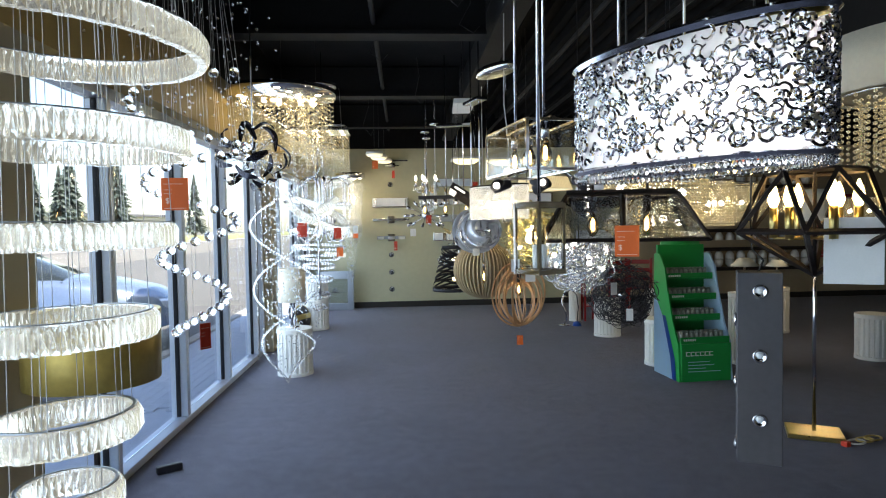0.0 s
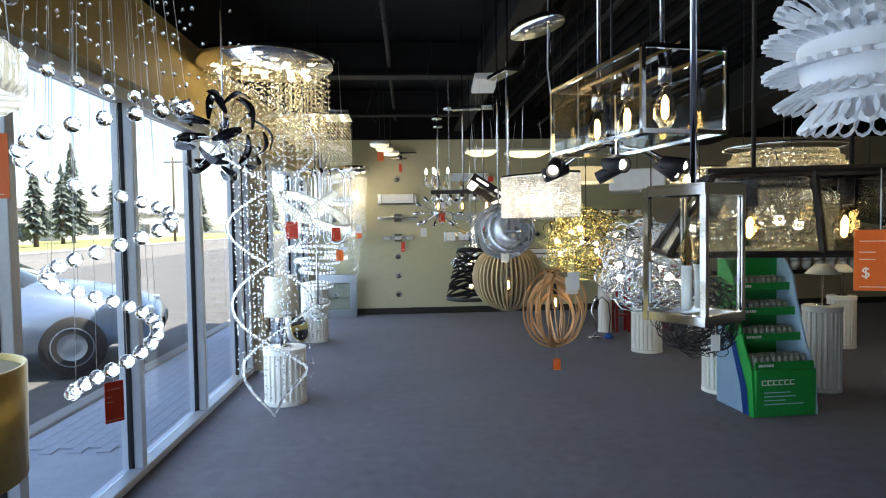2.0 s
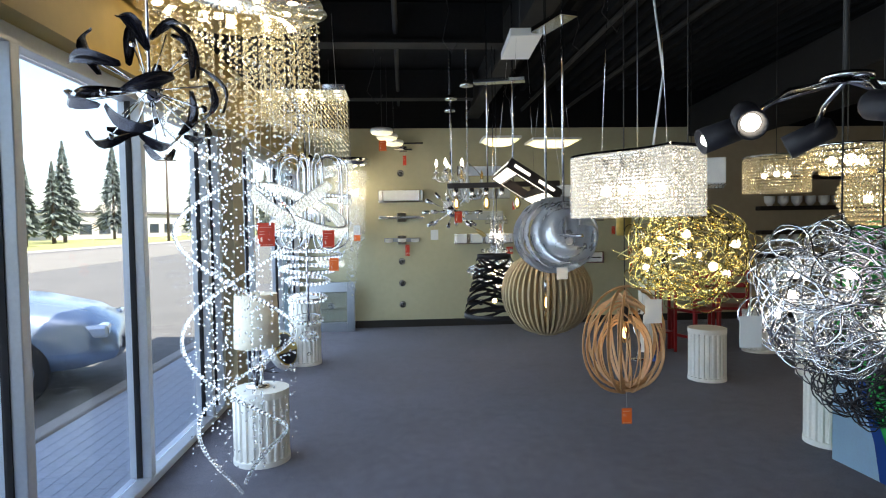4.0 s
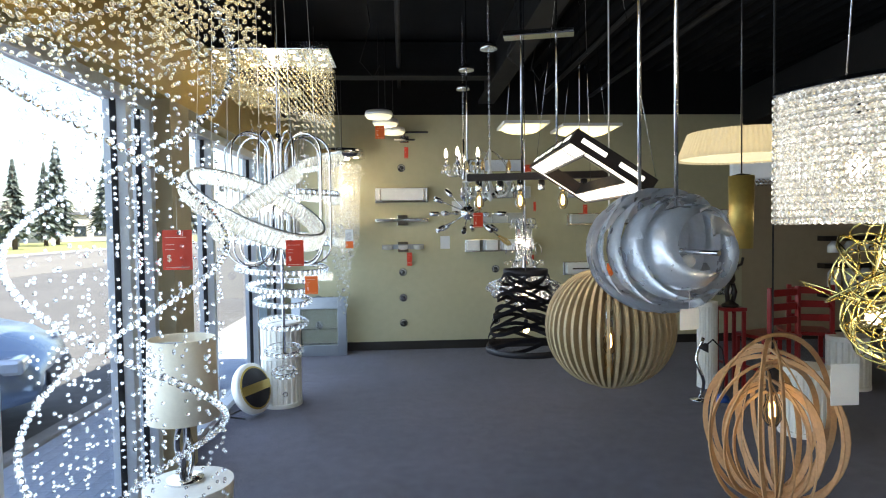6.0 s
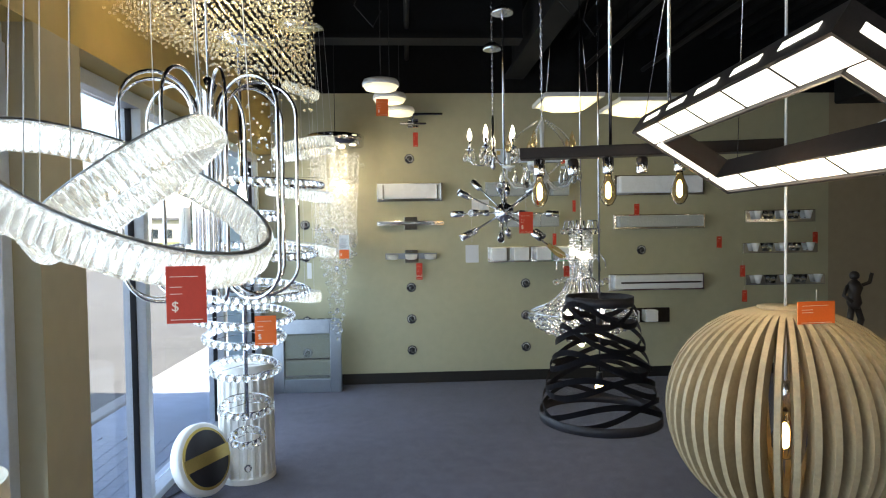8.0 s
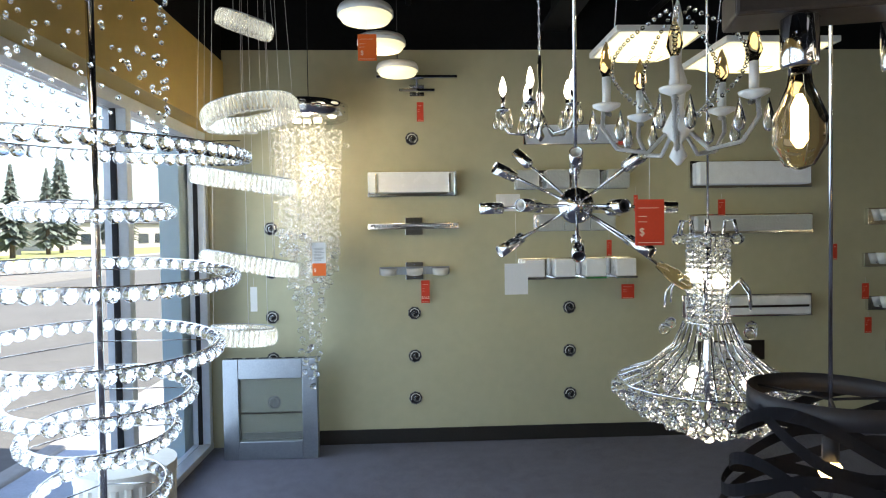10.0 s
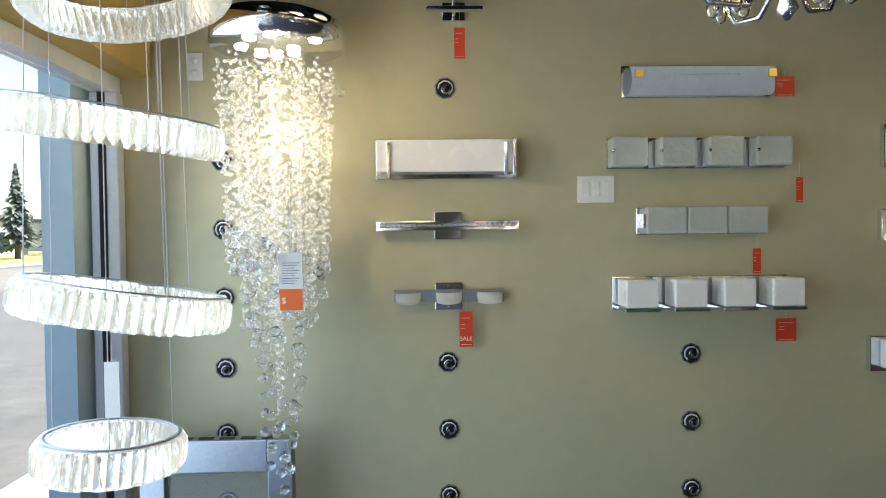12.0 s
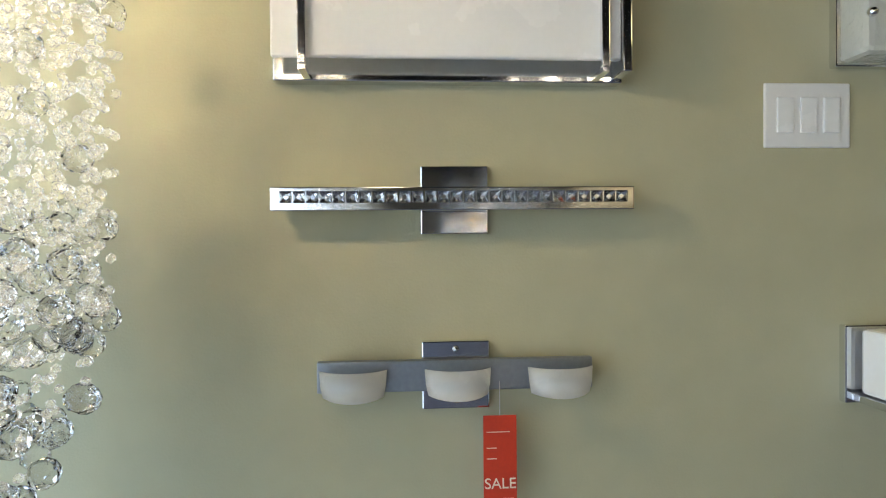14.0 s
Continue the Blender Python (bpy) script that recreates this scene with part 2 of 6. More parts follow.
def thing(name, label, category, at=(0, 0, 0), group="", rz=0.0, kind=""):
    ob = new(name)
    ob.empty_display_size = 0.1
    rise = 0.0 if name in STANDING else LIFT * at[1]
    ob.matrix_world = pose(at[0], at[1], at[2] + rise, 0, 0, rz)
    return tagged(ob, label, category, group, kind)


def part(name, bm, material, parent=None, label="", smooth=False):
    me = bpy.data.meshes.new(name)
    if isinstance(bm, tuple):
        me.from_pydata(*[bm[0], [], bm[1]])
    else:
        bm.normal_update()
        bm.to_mesh(me)
        bm.free()
    me.materials.append(material)
    ob = new(name, me)
    if parent:
        ob.parent = parent
    if label:
        ob["label"] = label
    return ob


def again(ob, parent, m):
    """A further piece that shares ob's mesh."""
    o = new(ob.name.split(".")[0], ob.data)
    o.parent = parent
    o.matrix_basis = m
    return o


def B():
    return bmesh.new()


def text_part(name, body, size, material, parent, m):
    cu = bpy.data.curves.new("lettering", "FONT")
    cu.body, cu.size, cu.align_x, cu.extrude = body, size, "CENTER", 0.0006
    tmp = bpy.data.objects.new("lettering", cu)
    me = bpy.data.meshes.new_from_object(tmp)
    bpy.data.objects.remove(tmp)
    me.materials.append(material)
    ob = new(name, me)
    ob.parent = parent
    ob.matrix_basis = m
    return ob


CEIL = 3.2
HANG = CEIL + 0.125
WX, WY = -1.5, 10.76        # window wall and back wall, inner faces
XR, YB = 9.0, -5.0          # far side wall and the wall behind

# ---- structure ----
def structure(name, bm, material, label, category, parent=None):
    return tagged(part(name, bm, material, parent), label, category, kind="structure")


floor = structure("floor", box(B(), WX - 0.21, XR, YB, WY, -0.12, 0), CARPET, "dark blue-grey showroom carpet, slightly worn", "floor")
structure("wall_north", box(B(), WX - 0.22, 3.9, WY, WY + 0.15, 0, 2.73), WALL, "olive-beige painted back wall with open electrical boxes", "wall")
structure("wall_north_side", box(B(), 3.9, XR, WY, WY + 0.15, 0, 2.73), WALL_R, "brown-beige painted back wall behind shelves", "wall")
structure("wall_north_upper", box(B(), WX - 0.1, XR, WY + 0.01, WY + 0.15, 2.73, CEIL + 0.3), BLACK, "black painted upper strip of back wall", "wall")
structure("wall_east", box(B(), XR, XR + 0.15, YB, WY + 0.15, 0, CEIL + 0.3), WALL_R, "brown-beige painted side wall", "wall")
structure("wall_south", box(B(), WX - 0.1, XR + 0.15, YB - 0.15, YB, 0, CEIL + 0.3), WALL_R, "brown-beige painted wall", "wall")
structure("baseboard", box(B(), -1.4, XR, WY - 0.012, WY, 0, 0.1, bevel=0.003), BASE, "black vinyl baseboard along back wall", "baseboard")
WTOP = 2.15
for y0, y1 in ((YB, -2.2), (1.9, 2.6), (7.09, 7.39)):
    structure("wall_west_pier", box(B(), WX - 0.2, WX + 0.03, y0, y1, 0, WTOP + 0.02), WALL_P, "beige painted pier beside a shop window", "wall")
structure("wall_west", box(B(), WX - 0.2, WX + 0.03, YB, WY, WTOP + 0.02, 2.65), WALL_W, "beige bulkhead above the shop windows, warm halogen light painted in gold", "wall")
structure("wall_west_upper", box(B(), WX - 0.2, WX + 0.02, YB, WY, 2.65, CEIL + 0.3), BLACK, "black painted strip above the bulkhead", "wall")
structure("window_reveal", box(B(), -1.86, -1.73, 10.6, 11.1, -0.15, 3.2), BLUECOL, "blue-grey clad column outside the last window", "column")

# ceiling: black deck with ribs, beams, ducts
bm = B()
box(bm, WX - 0.2, XR, YB, WY, CEIL + 0.12, CEIL + 0.3)
x = 0.95
while x < XR - 0.2:
    vs = [bm.verts.new((x + dx, yy, z)) for yy in (YB, WY) for dx, z in ((0, CEIL + 0.12), (0.02, CEIL + 0.04), (0.075, CEIL + 0.04), (0.095, CEIL + 0.12))]
    for i in range(3):
        bm.faces.new((vs[i], vs[i + 1], vs[i + 5], vs[i + 4]))
    x += 0.17
tagged(part("ceiling", bm, BLACK), "black painted corrugated metal ceiling deck", "ceiling", kind="structure")
bm = B()
for yy in (0.6, 2.9, 5.2, 7.6, 9.9):
    box(bm, WX, 0.72, yy - 0.06, yy + 0.06, 2.98, CEIL + 0.1)
    box(bm, WX, 0.72, yy - 0.1, yy + 0.1, 2.95, 2.98)
structure("ceiling_beam", bm, DUCT, "black painted steel cross beams", "beam")
structure("ceiling_girder", box(box(B(), 0.72, 0.9, YB, WY, 2.86, 2.9), 0.79, 0.83, YB, WY, 2.9, CEIL + 0.1), DUCT, "black painted steel girder along the ceiling", "beam")
structure("ceiling_duct", box(B(), 2.6, 3.5, 1.0, WY, 2.55, 2.95, pose(0, 0, 0, 0, 0, -6), bevel=0.02), DUCT, "black painted rectangular air duct", "duct")
bm = B()
for xx, zz in ((1.5, 2.98), (2.05, 2.95), (-0.2, 3.05)):
    rod(bm, (xx, YB, zz), (xx, WY, zz), 0.022)
structure("ceiling_conduit", bm, DUCT, "black conduit pipes under the deck", "pipe")


# ---- windows ----
def window(name, x, y0, y1, muls):
    w = thing(name, "aluminium-framed full-height shop window", "window", (x, y0, 0), kind="structure")
    L = y1 - y0
    part("window_sill", box(B(), -0.05, 0.075, 0, L, 0.0, 0.045, bevel=0.005), ALU, w)
    part("window_head", box(B(), -0.05, 0.06, 0, L, WTOP - 0.05, WTOP + 0.018, bevel=0.004), ALU, w)
    edges = [0.0] + [m - y0 for m in muls] + [L]
    for i, e in enumerate(edges):
        e = min(max(e, 0.03), L - 0.03)
        part("mullion", box(B(), -0.05, 0.07, e - 0.028, e + 0.028, 0.046, WTOP - 0.051, bevel=0.004), ALU, w)
        bmg = B()
        for s in (-1, 1):
            box(bmg, -0.012, 0.02, e + s * 0.031 - 0.003, e + s * 0.031 + 0.003, 0.047, WTOP - 0.052)
        part("gasket", bmg, GASKET, w)
    for a, b in zip(edges[:-1], edges[1:]):
        p = part("pane", box(B(), -0.003, 0.003, a + 0.04, b - 0.04, 0.05, WTOP - 0.055), GLASS, w)
        p.visible_shadow = False
    return w


window("window_1", -1.63, 2.6, 7.09, [3.47, 4.57, 5.67, 6.77])
window("window_2", -1.66, 7.39, 10.755, [8.25, 9.6])
window("window_3", -1.63, -2.2, 1.9, [-1.2, -0.2, 0.8])

# ---- outdoors ----
GZ = -0.15
structure("ground", box(B(), -400, 60, -300, 400, GZ - 0.5, GZ - 0.02), ASPH, "asphalt parking lot reaching the horizon", "ground")
structure("road", box(B(), -24, -14, -200, 300, GZ - 0.1, GZ - 0.01), ROADM, "pale dusty road beyond the lot", "road")
structure("verge", box(B(), -60, -26, -200, 300, GZ - 0.1, GZ + 0.08), GRASS, "dry grass verge beside the road", "grass")
structure("kerb", box(B(), -26, -25.7, -200, 300, GZ - 0.1, GZ + 0.12, bevel=0.02), KERB, "concrete kerb along the verge", "kerb")
walkway = structure("pavement", box(B(), -2.9, WX - 0.2, -6, 16, GZ - 0.4, GZ - 0.012), PAVER, "grey interlocking paver walk by the shop front", "pavement")
structure("lot_kerb", box(B(), -3.05, -2.9, -6, 16, GZ - 0.3, GZ + 0.02, bevel=0.015), KERB, "concrete kerb at the walk's edge", "kerb")


def car(at, rz):
    c = thing("car", "silver-blue sedan parked nose-in outside the window", "car", at, rz=rz)
    # profile along x (nose at +x), as sections across y
    secs = []
    for x, zl, zt, hw, top in ((-4.45, 0.45, 0.85, 0.72, 0.6), (-4.2, 0.28, 1.0, 0.84, 0.7), (-3.5, 0.22, 1.04, 0.88, 0.74), (-2.4, 0.2, 0.98, 0.9, 0.78), (-1.35, 0.2, 0.96, 0.9, 0.78),
                               (-0.8, 0.22, 0.88, 0.88, 0.74), (-0.3, 0.24, 0.76, 0.82, 0.62), (-0.05, 0.28, 0.62, 0.68, 0.5), (0.0, 0.36, 0.5, 0.6, 0.45)):
        secs.append([(x, -hw, zl + 0.08), (x, -hw - 0.02, (zl + zt) / 2), (x, -hw + 0.05, zt - 0.08), (x, -top, zt), (x, 0, zt + 0.03), (x, top, zt), (x, hw - 0.05, zt - 0.08), (x, hw + 0.02, (zl + zt) / 2), (x, hw, zl + 0.08), (x, 0, zl)])
    def skin(bm, secs):
        vv = [[bm.verts.new(p) for p in s] for s in secs]
        n = len(secs[0])
        for A, C in zip(vv[:-1], vv[1:]):
            for i in range(n):
                bm.faces.new((A[i], A[(i + 1) % n], C[(i + 1) % n], C[i])).smooth = True
        bm.faces.new(vv[0][::-1])
        bm.faces.new(vv[-1])
        return bm
    part("body", skin(B(), secs), CARP, c)
    cab = []
    for x, z, hw in ((-3.95, 1.0, 0.7), (-3.3, 1.36, 0.6), (-2.7, 1.44, 0.58), (-2.1, 1.4, 0.58), (-1.3, 0.97, 0.7)):
        cab.append([(x, -hw - 0.1, 0.94), (x, -hw, z), (x, 0, z + 0.02), (x, hw, z), (x, hw + 0.1, 0.94)])
    part("cabin", skin(B(), cab), CARGL, c, "dark tinted cabin glass")
    roof = [[(x, -0.57, z), (x, 0, z + 0.035), (x, 0.57, z), (x, 0.56, z - 0.02), (x, -0.56, z - 0.02)] for x, z in ((-3.4, 1.36), (-2.7, 1.45), (-2.0, 1.4))]
    part("roof", skin(B(), roof), CARP, c)
    for s in (-1, 1):
        part("headlight", box(B(), -0.34, -0.08, s * 0.62 - 0.12, s * 0.62 + 0.12, 0.56, 0.68, bevel=0.03), LAMPG, c, "clear headlight")
        part("mirror", box(B(), -1.75, -1.6, s * 0.98 - 0.09, s * 0.98 + 0.09, 0.95, 1.07, bevel=0.02), CARP, c)
        for x in (-0.85, -3.5):
            w = part("wheel", lathe(B(), [(0.2, -0.09), (0.3, -0.1), (0.32, -0.06), (0.32, 0.06), (0.3, 0.1), (0.2, 0.09)], 28, pose(x, s * 0.82, 0.32, 90, 0, 0)), TYRE, c)
            part("rim", lathe(B(), [(0.05, -0.1), (0.19, -0.085), (0.21, -0.1), (0.21, 0.1), (0.19, 0.085), (0.05, 0.1)], 20, pose(x, s * 0.82, 0.32, 90, 0, 0)), STEEL, w, "alloy rim")
    part("grille", box(B(), -0.06, 0.02, -0.4, 0.4, 0.4, 0.52, bevel=0.02), BLKM, c)
    return c


car((-3.05, 8.8, GZ), 18)
car((-30, 40, GZ + 0.05), 80)


def spruce(x, y, h, seed):
    rnd = random.Random(seed)
    t = thing("spruce_tree", "tall dark spruce beyond the road", "tree", (x, y, GZ), "far spruces")
    part("trunk", lathe(B(), [(0.22, 0), (0.15, h * 0.5), (0.03, h)], 8), BARK, t)
    vs, fs = [], []
    for k in range(int(h * 46)):
        q = rnd.random() ** 0.8
        z = h * (0.12 + 0.88 * q)
        rr = (1 - q) * h * 0.25 * (0.55 + 0.6 * rnd.random()) + 0.12
        a = rnd.random() * 6.283
        w = 0.10 + 0.2 * (1 - q)
        c, s = math.cos(a), math.sin(a)
        o = len(vs)
        for u, v, dz in ((0.15, 0, 0.08), (0.6, w, -0.06), (1.0, 0.0, -0.3), (0.6, -w, -0.06), (0.5, 0, -0.32)):
            vs.append((rr * u * c - v * s, rr * u * s + v * c, z + dz * (rr * 0.7 + 0.3)))
        fs += [[o, o + 1, o + 2, o + 3], [o, o + 4, o + 1], [o + 3, o + 4, o]]
    part("crown", (vs, fs), NEEDLE, t)


for i, (x, y, h) in enumerate(((-38, 52, 13), (-34, 60, 8), (-38, 72, 9), (-40, 78, 12), (-42, 95, 14), (-35, 108, 11), (-45, 40, 11), (-34, 30, 10), (-28, 130, 13), (-44, 62, 9))):
    spruce(x, y, h, i)


def far_house(x, y, w, d, h, rz):
    hb = thing("low_building", "low pale commercial building beyond the road", "building", (x, y, GZ), rz=rz)
    part("wall", box(B(), -w / 2, w / 2, -d / 2, d / 2, 0, h), FARB, hb)
    part("roof", box(B(), -w / 2 - 0.4, w / 2 + 0.4, -d / 2 - 0.4, d / 2 + 0.4, h, h + 0.5, bevel=0.1), FARR, hb)
    for i in range(int(w / 4)):
        wd = part("window", box(B(), -w / 2 + 1 + i * 4, -w / 2 + 3.4 + i * 4, -d / 2 - 0.06, -d / 2 + 0.02, 0.9, 2.4), CARGL, hb)
        part("frame", box(B(), -w / 2 + 0.9 + i * 4, -w / 2 + 3.5 + i * 4, -d / 2 - 0.04, -d / 2 + 0.01, 0.75, 0.9), FARR, wd)


far_house(-50, 30, 24, 12, 4.5, 70)
far_house(-52, 110, 30, 12, 4.0, 75)
far_house(-48, 66, 16, 10, 3.6, 72)
for x, y in ((-27, 37), (-27, 75), (-27, 118)):
    p = thing("utility_pole", "grey utility pole with a crossarm beside the road", "pole", (x, y, GZ), "utility poles")
    part("shaft", lathe(B(), [(0.16, 0), (0.1, 10)], 10), BARK, p)
    part("crossarm", box(B(), -1.1, 1.1, -0.06, 0.06, 9.2, 9.35), BARK, p)


# ---- small kinds ----
def tag_on(x, y, z, w=0.075, h=0.1, rz=0.0, material=TAG, up=0.12, money=True, sale=False, name="price_tag", label="orange price tag hanging on a thread"):
    """A card whose top edge hangs at z from a short thread."""
    t = thing(name, label, "price tag", (x, y, z), "price tags", rz)
    part("card", box(B(), -w / 2, w / 2, -0.0008, 0.0008, -h, 0), material, t)
    part("thread", rod(B(), (0, 0, -0.006), (0, 0, up), 0.0008, 4), CORDW, t)
    if material is not PAPER:
        bm = B()
        for k, (zz, ww) in enumerate(((0.18, 0.7), (0.36, 0.3), (0.48, 0.3), (0.93, 0.8))):
            box(bm, -w * 0.4, -w * 0.4 + w * ww, -0.0022, -0.0012, -h * zz - 0.0012, -h * zz)
        part("print_line", bm, INK, t)
        if money:
            text_part("lettering", "$", h * 0.24, INK, t, pose(-w * 0.28, -0.0016, -h * 0.78, 90, 0, 0))
        if sale:
            text_part("lettering", "SALE", h * 0.17, INK, t, pose(0, -0.0016, -h * 0.82, 90, 0, 0))
    return t


def up_cord(t, z0, z1, x=0.0, y=0.0, r=0.003, name="cord", material=CORD):
    return part(name, rod(B(), (x, y, z0), (x, y, z1), r, 6), material, t)


def edison(t, x, y, z, s=1.0, lit=True):
    """A clear filament bulb whose socket ends at z and which hangs below it."""
    g = part("bulb", lathe(B(), [(0.012 * s, 0), (0.014 * s, -0.02 * s), (0.03 * s, -0.06 * s), (0.03 * s, -0.09 * s), (0.016 * s, -0.115 * s), (0.002, -0.12 * s)], 14, pose(x, y, z)), AMBER, t)
    g.visible_shadow = False
    if lit:
        part("filament", lathe(B(), [(0.004 * s, -0.03 * s), (0.011 * s, -0.045 * s), (0.011 * s, -0.085 * s), (0.004 * s, -0.095 * s)], 8, pose(x, y, z)), HOT, g, "glowing filament")


def ring_band(R, w, h, n, m=None):
    """A ring of upright cut prisms, each with a pointed facet outside and inside."""
    bm = B()
    pitch = 2 * math.pi / n
    for k in range(n):
        a, half = pitch * k, pitch * 0.47
        z0, z1 = -h / 2 + random.uniform(-0.002, 0.002), h / 2 + random.uniform(-0.002, 0.002)

        def P(r, da, z):
            return bm.verts.new(xf((r * math.cos(a + da), r * math.sin(a + da), z), m))
        o = [P(R - 0.003, -half, z0), P(R - 0.003, half, z0), P(R - 0.003, half, z1), P(R - 0.003, -half, z1)]
        i_ = [P(R - w, -half, z0), P(R - w, half, z0), P(R - w, half, z1), P(R - w, -half, z1)]
        skew = random.uniform(-0.3, 0.3) * half
        ridge = [P(R + 0.007, skew, z0 + h * 0.22), P(R + 0.007, -skew, z1 - h * 0.22)]
        rin = P(R - w - 0.006, skew, 0)
        for q in ((o[0], o[1], ridge[0]), (o[1], o[2], ridge[1], ridge[0]), (o[2], o[3], ridge[1]), (o[3], o[0], ridge[0], ridge[1])):
            bm.faces.new(q)
        for c in range(4):
            d = (c + 1) % 4
            bm.faces.new((i_[d], i_[c], rin))
            bm.faces.new((o[d], o[c], i_[c], i_[d]))
    return bm


def ring_core(R, w, h, m=None):
    return lathe(B(), [(R - w * 0.9, -h / 2), (R - w * 0.1, -h / 2), (R - w * 0.1, h / 2), (R - w * 0.9, h / 2)], 64, m, closed=True)


def ring_tower(x, y, rings, top, label, n=3):
    t = thing("ring_chandelier", label, "chandelier", (x, y, 0))
    part("canopy", lathe(B(), [(0.02, top + 0.03), (0.2, top + 0.03), (0.2, top), (0.02, top)], 32), CHROME, t)
    up_cord(t, top + 0.03, HANG)
    for z, R, h, rx, ry, cx, cy in rings:
        m = pose(cx, cy, z, rx, ry, 0)
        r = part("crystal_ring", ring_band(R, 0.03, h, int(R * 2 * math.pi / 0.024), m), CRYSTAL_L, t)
        tagged(r, kind="stuff")
        part("led_strip", ring_core(R - 0.008, 0.014, 0.003, m @ pose(0, 0, h / 2 + 0.005)), STEEL, r, "steel carrier band")
        for k in range(n):
            a = 2 * math.pi * k / n + z
            p = m @ Vector((R * 0.96 * math.cos(a), R * 0.96 * math.sin(a), h / 2))
            part("cable", rod(B(), p, (p.x * 0.8, p.y * 0.8, top), 0.0012, 4), CORDW, t)
    return t


# ---- fixtures along the window ----
ring_tower(-0.99, 1.86, [(1.93, 0.42, 0.075, 0, 2, 0, 0), (1.64, 0.37, 0.075, 0, 1, 0, 0), (1.365, 0.315, 0.07, 0, 0, 0, 0), (1.10, 0.255, 0.075, 0, -1, 0, 0), (0.81, 0.20, 0.075, 0, -2, 0, 0), (0.60, 0.145, 0.075, 0, 0, 0, 0)], 2.9,
           "tiered chandelier of six lit crystal rings on thin cables", 6)
tag_on(-0.70, 1.98, 1.54, 0.08, 0.1, 4)


def gold_floor_lamp(x, y):
    t = thing("floor_lamp", "floor lamp with a gold foil drum shade by the window", "floor lamp", (x, y, 0))
    sh = part("shade", lathe(B(), [(0.23, 0.83), (0.235, 1.09), (0.228, 1.09), (0.223, 0.83)], 48, closed=True), GOLDSH, t)
    part("diffuser", lathe(B(), [(0.001, 1.07), (0.226, 1.07), (0.226, 1.075), (0.001, 1.075)], 40), LINEN, sh, "pale shade lining")
    part("pole", lathe(B(), [(0.012, 0.02), (0.012, 1.07)], 10), DARK, t)
    part("base", lathe(B(), [(0.16, 0), (0.16, 0.015), (0.03, 0.035), (0.012, 0.05)], 32), DARK, t)


gold_floor_lamp(-1.16, 2.39)
dk = thing("door_stop", "small black rubber door wedge lying by the sill", "door stop", (-1.36, 3.62, 0), rz=35)
part("wedge", box(B(), -0.07, 0.07, -0.02, 0.02, 0, 0.045, bevel=0.008), BLKM, dk)


def ball_spiral(x, y):
    t = thing("spiral_chandelier", "spiral of hanging clear crystal balls", "chandelier", (x, y, 0))
    part("canopy", lathe(B(), [(0.02, 2.5), (0.2, 2.5), (0.2, 2.47), (0.02, 2.47)], 32), CHROME, t)
    up_cord(t, 2.5, HANG)
    proto = None
    n = 62
    for k in range(n):
        q = k / (n - 1)
        a = -0.6 - q * 2 * math.pi * 3.3
        R = 0.27 - 0.17 * q
        z = 2.03 - 1.1 * q
        px, py = R * math.cos(a), R * math.sin(a)
        if proto is None:
            bmb = B()
            bmesh.ops.create_icosphere(bmb, subdivisions=2, radius=0.021)
            proto = part("crystal_ball", bmb, CRYSTAL, t)
            proto.matrix_basis = pose(px, py, z)
        else:
            again(proto, t, pose(px, py, z, k * 31, k * 17, 0))
        if k % 2 == 0:
            part("wire", rod(B(), (px, py, z + 0.02), (px * 0.7, py * 0.7, 2.47), 0.0008, 3), CORDW, t)
    vs = beads(([], []), [(0.33 * random.uniform(-1, 1), 0.33 * random.uniform(-1, 1), random.uniform(1.75, 2.44), 0.006) for _ in range(230)])
    tagged(part("small_beads", vs, CRYSTAL, t), kind="stuff")


ball_spiral(-0.91, 2.82)
tag_on(-0.84, 2.68, 0.98, 0.05, 0.11, 50, TAGR, 0.05, False, label="red price tag hanging under the crystal balls")


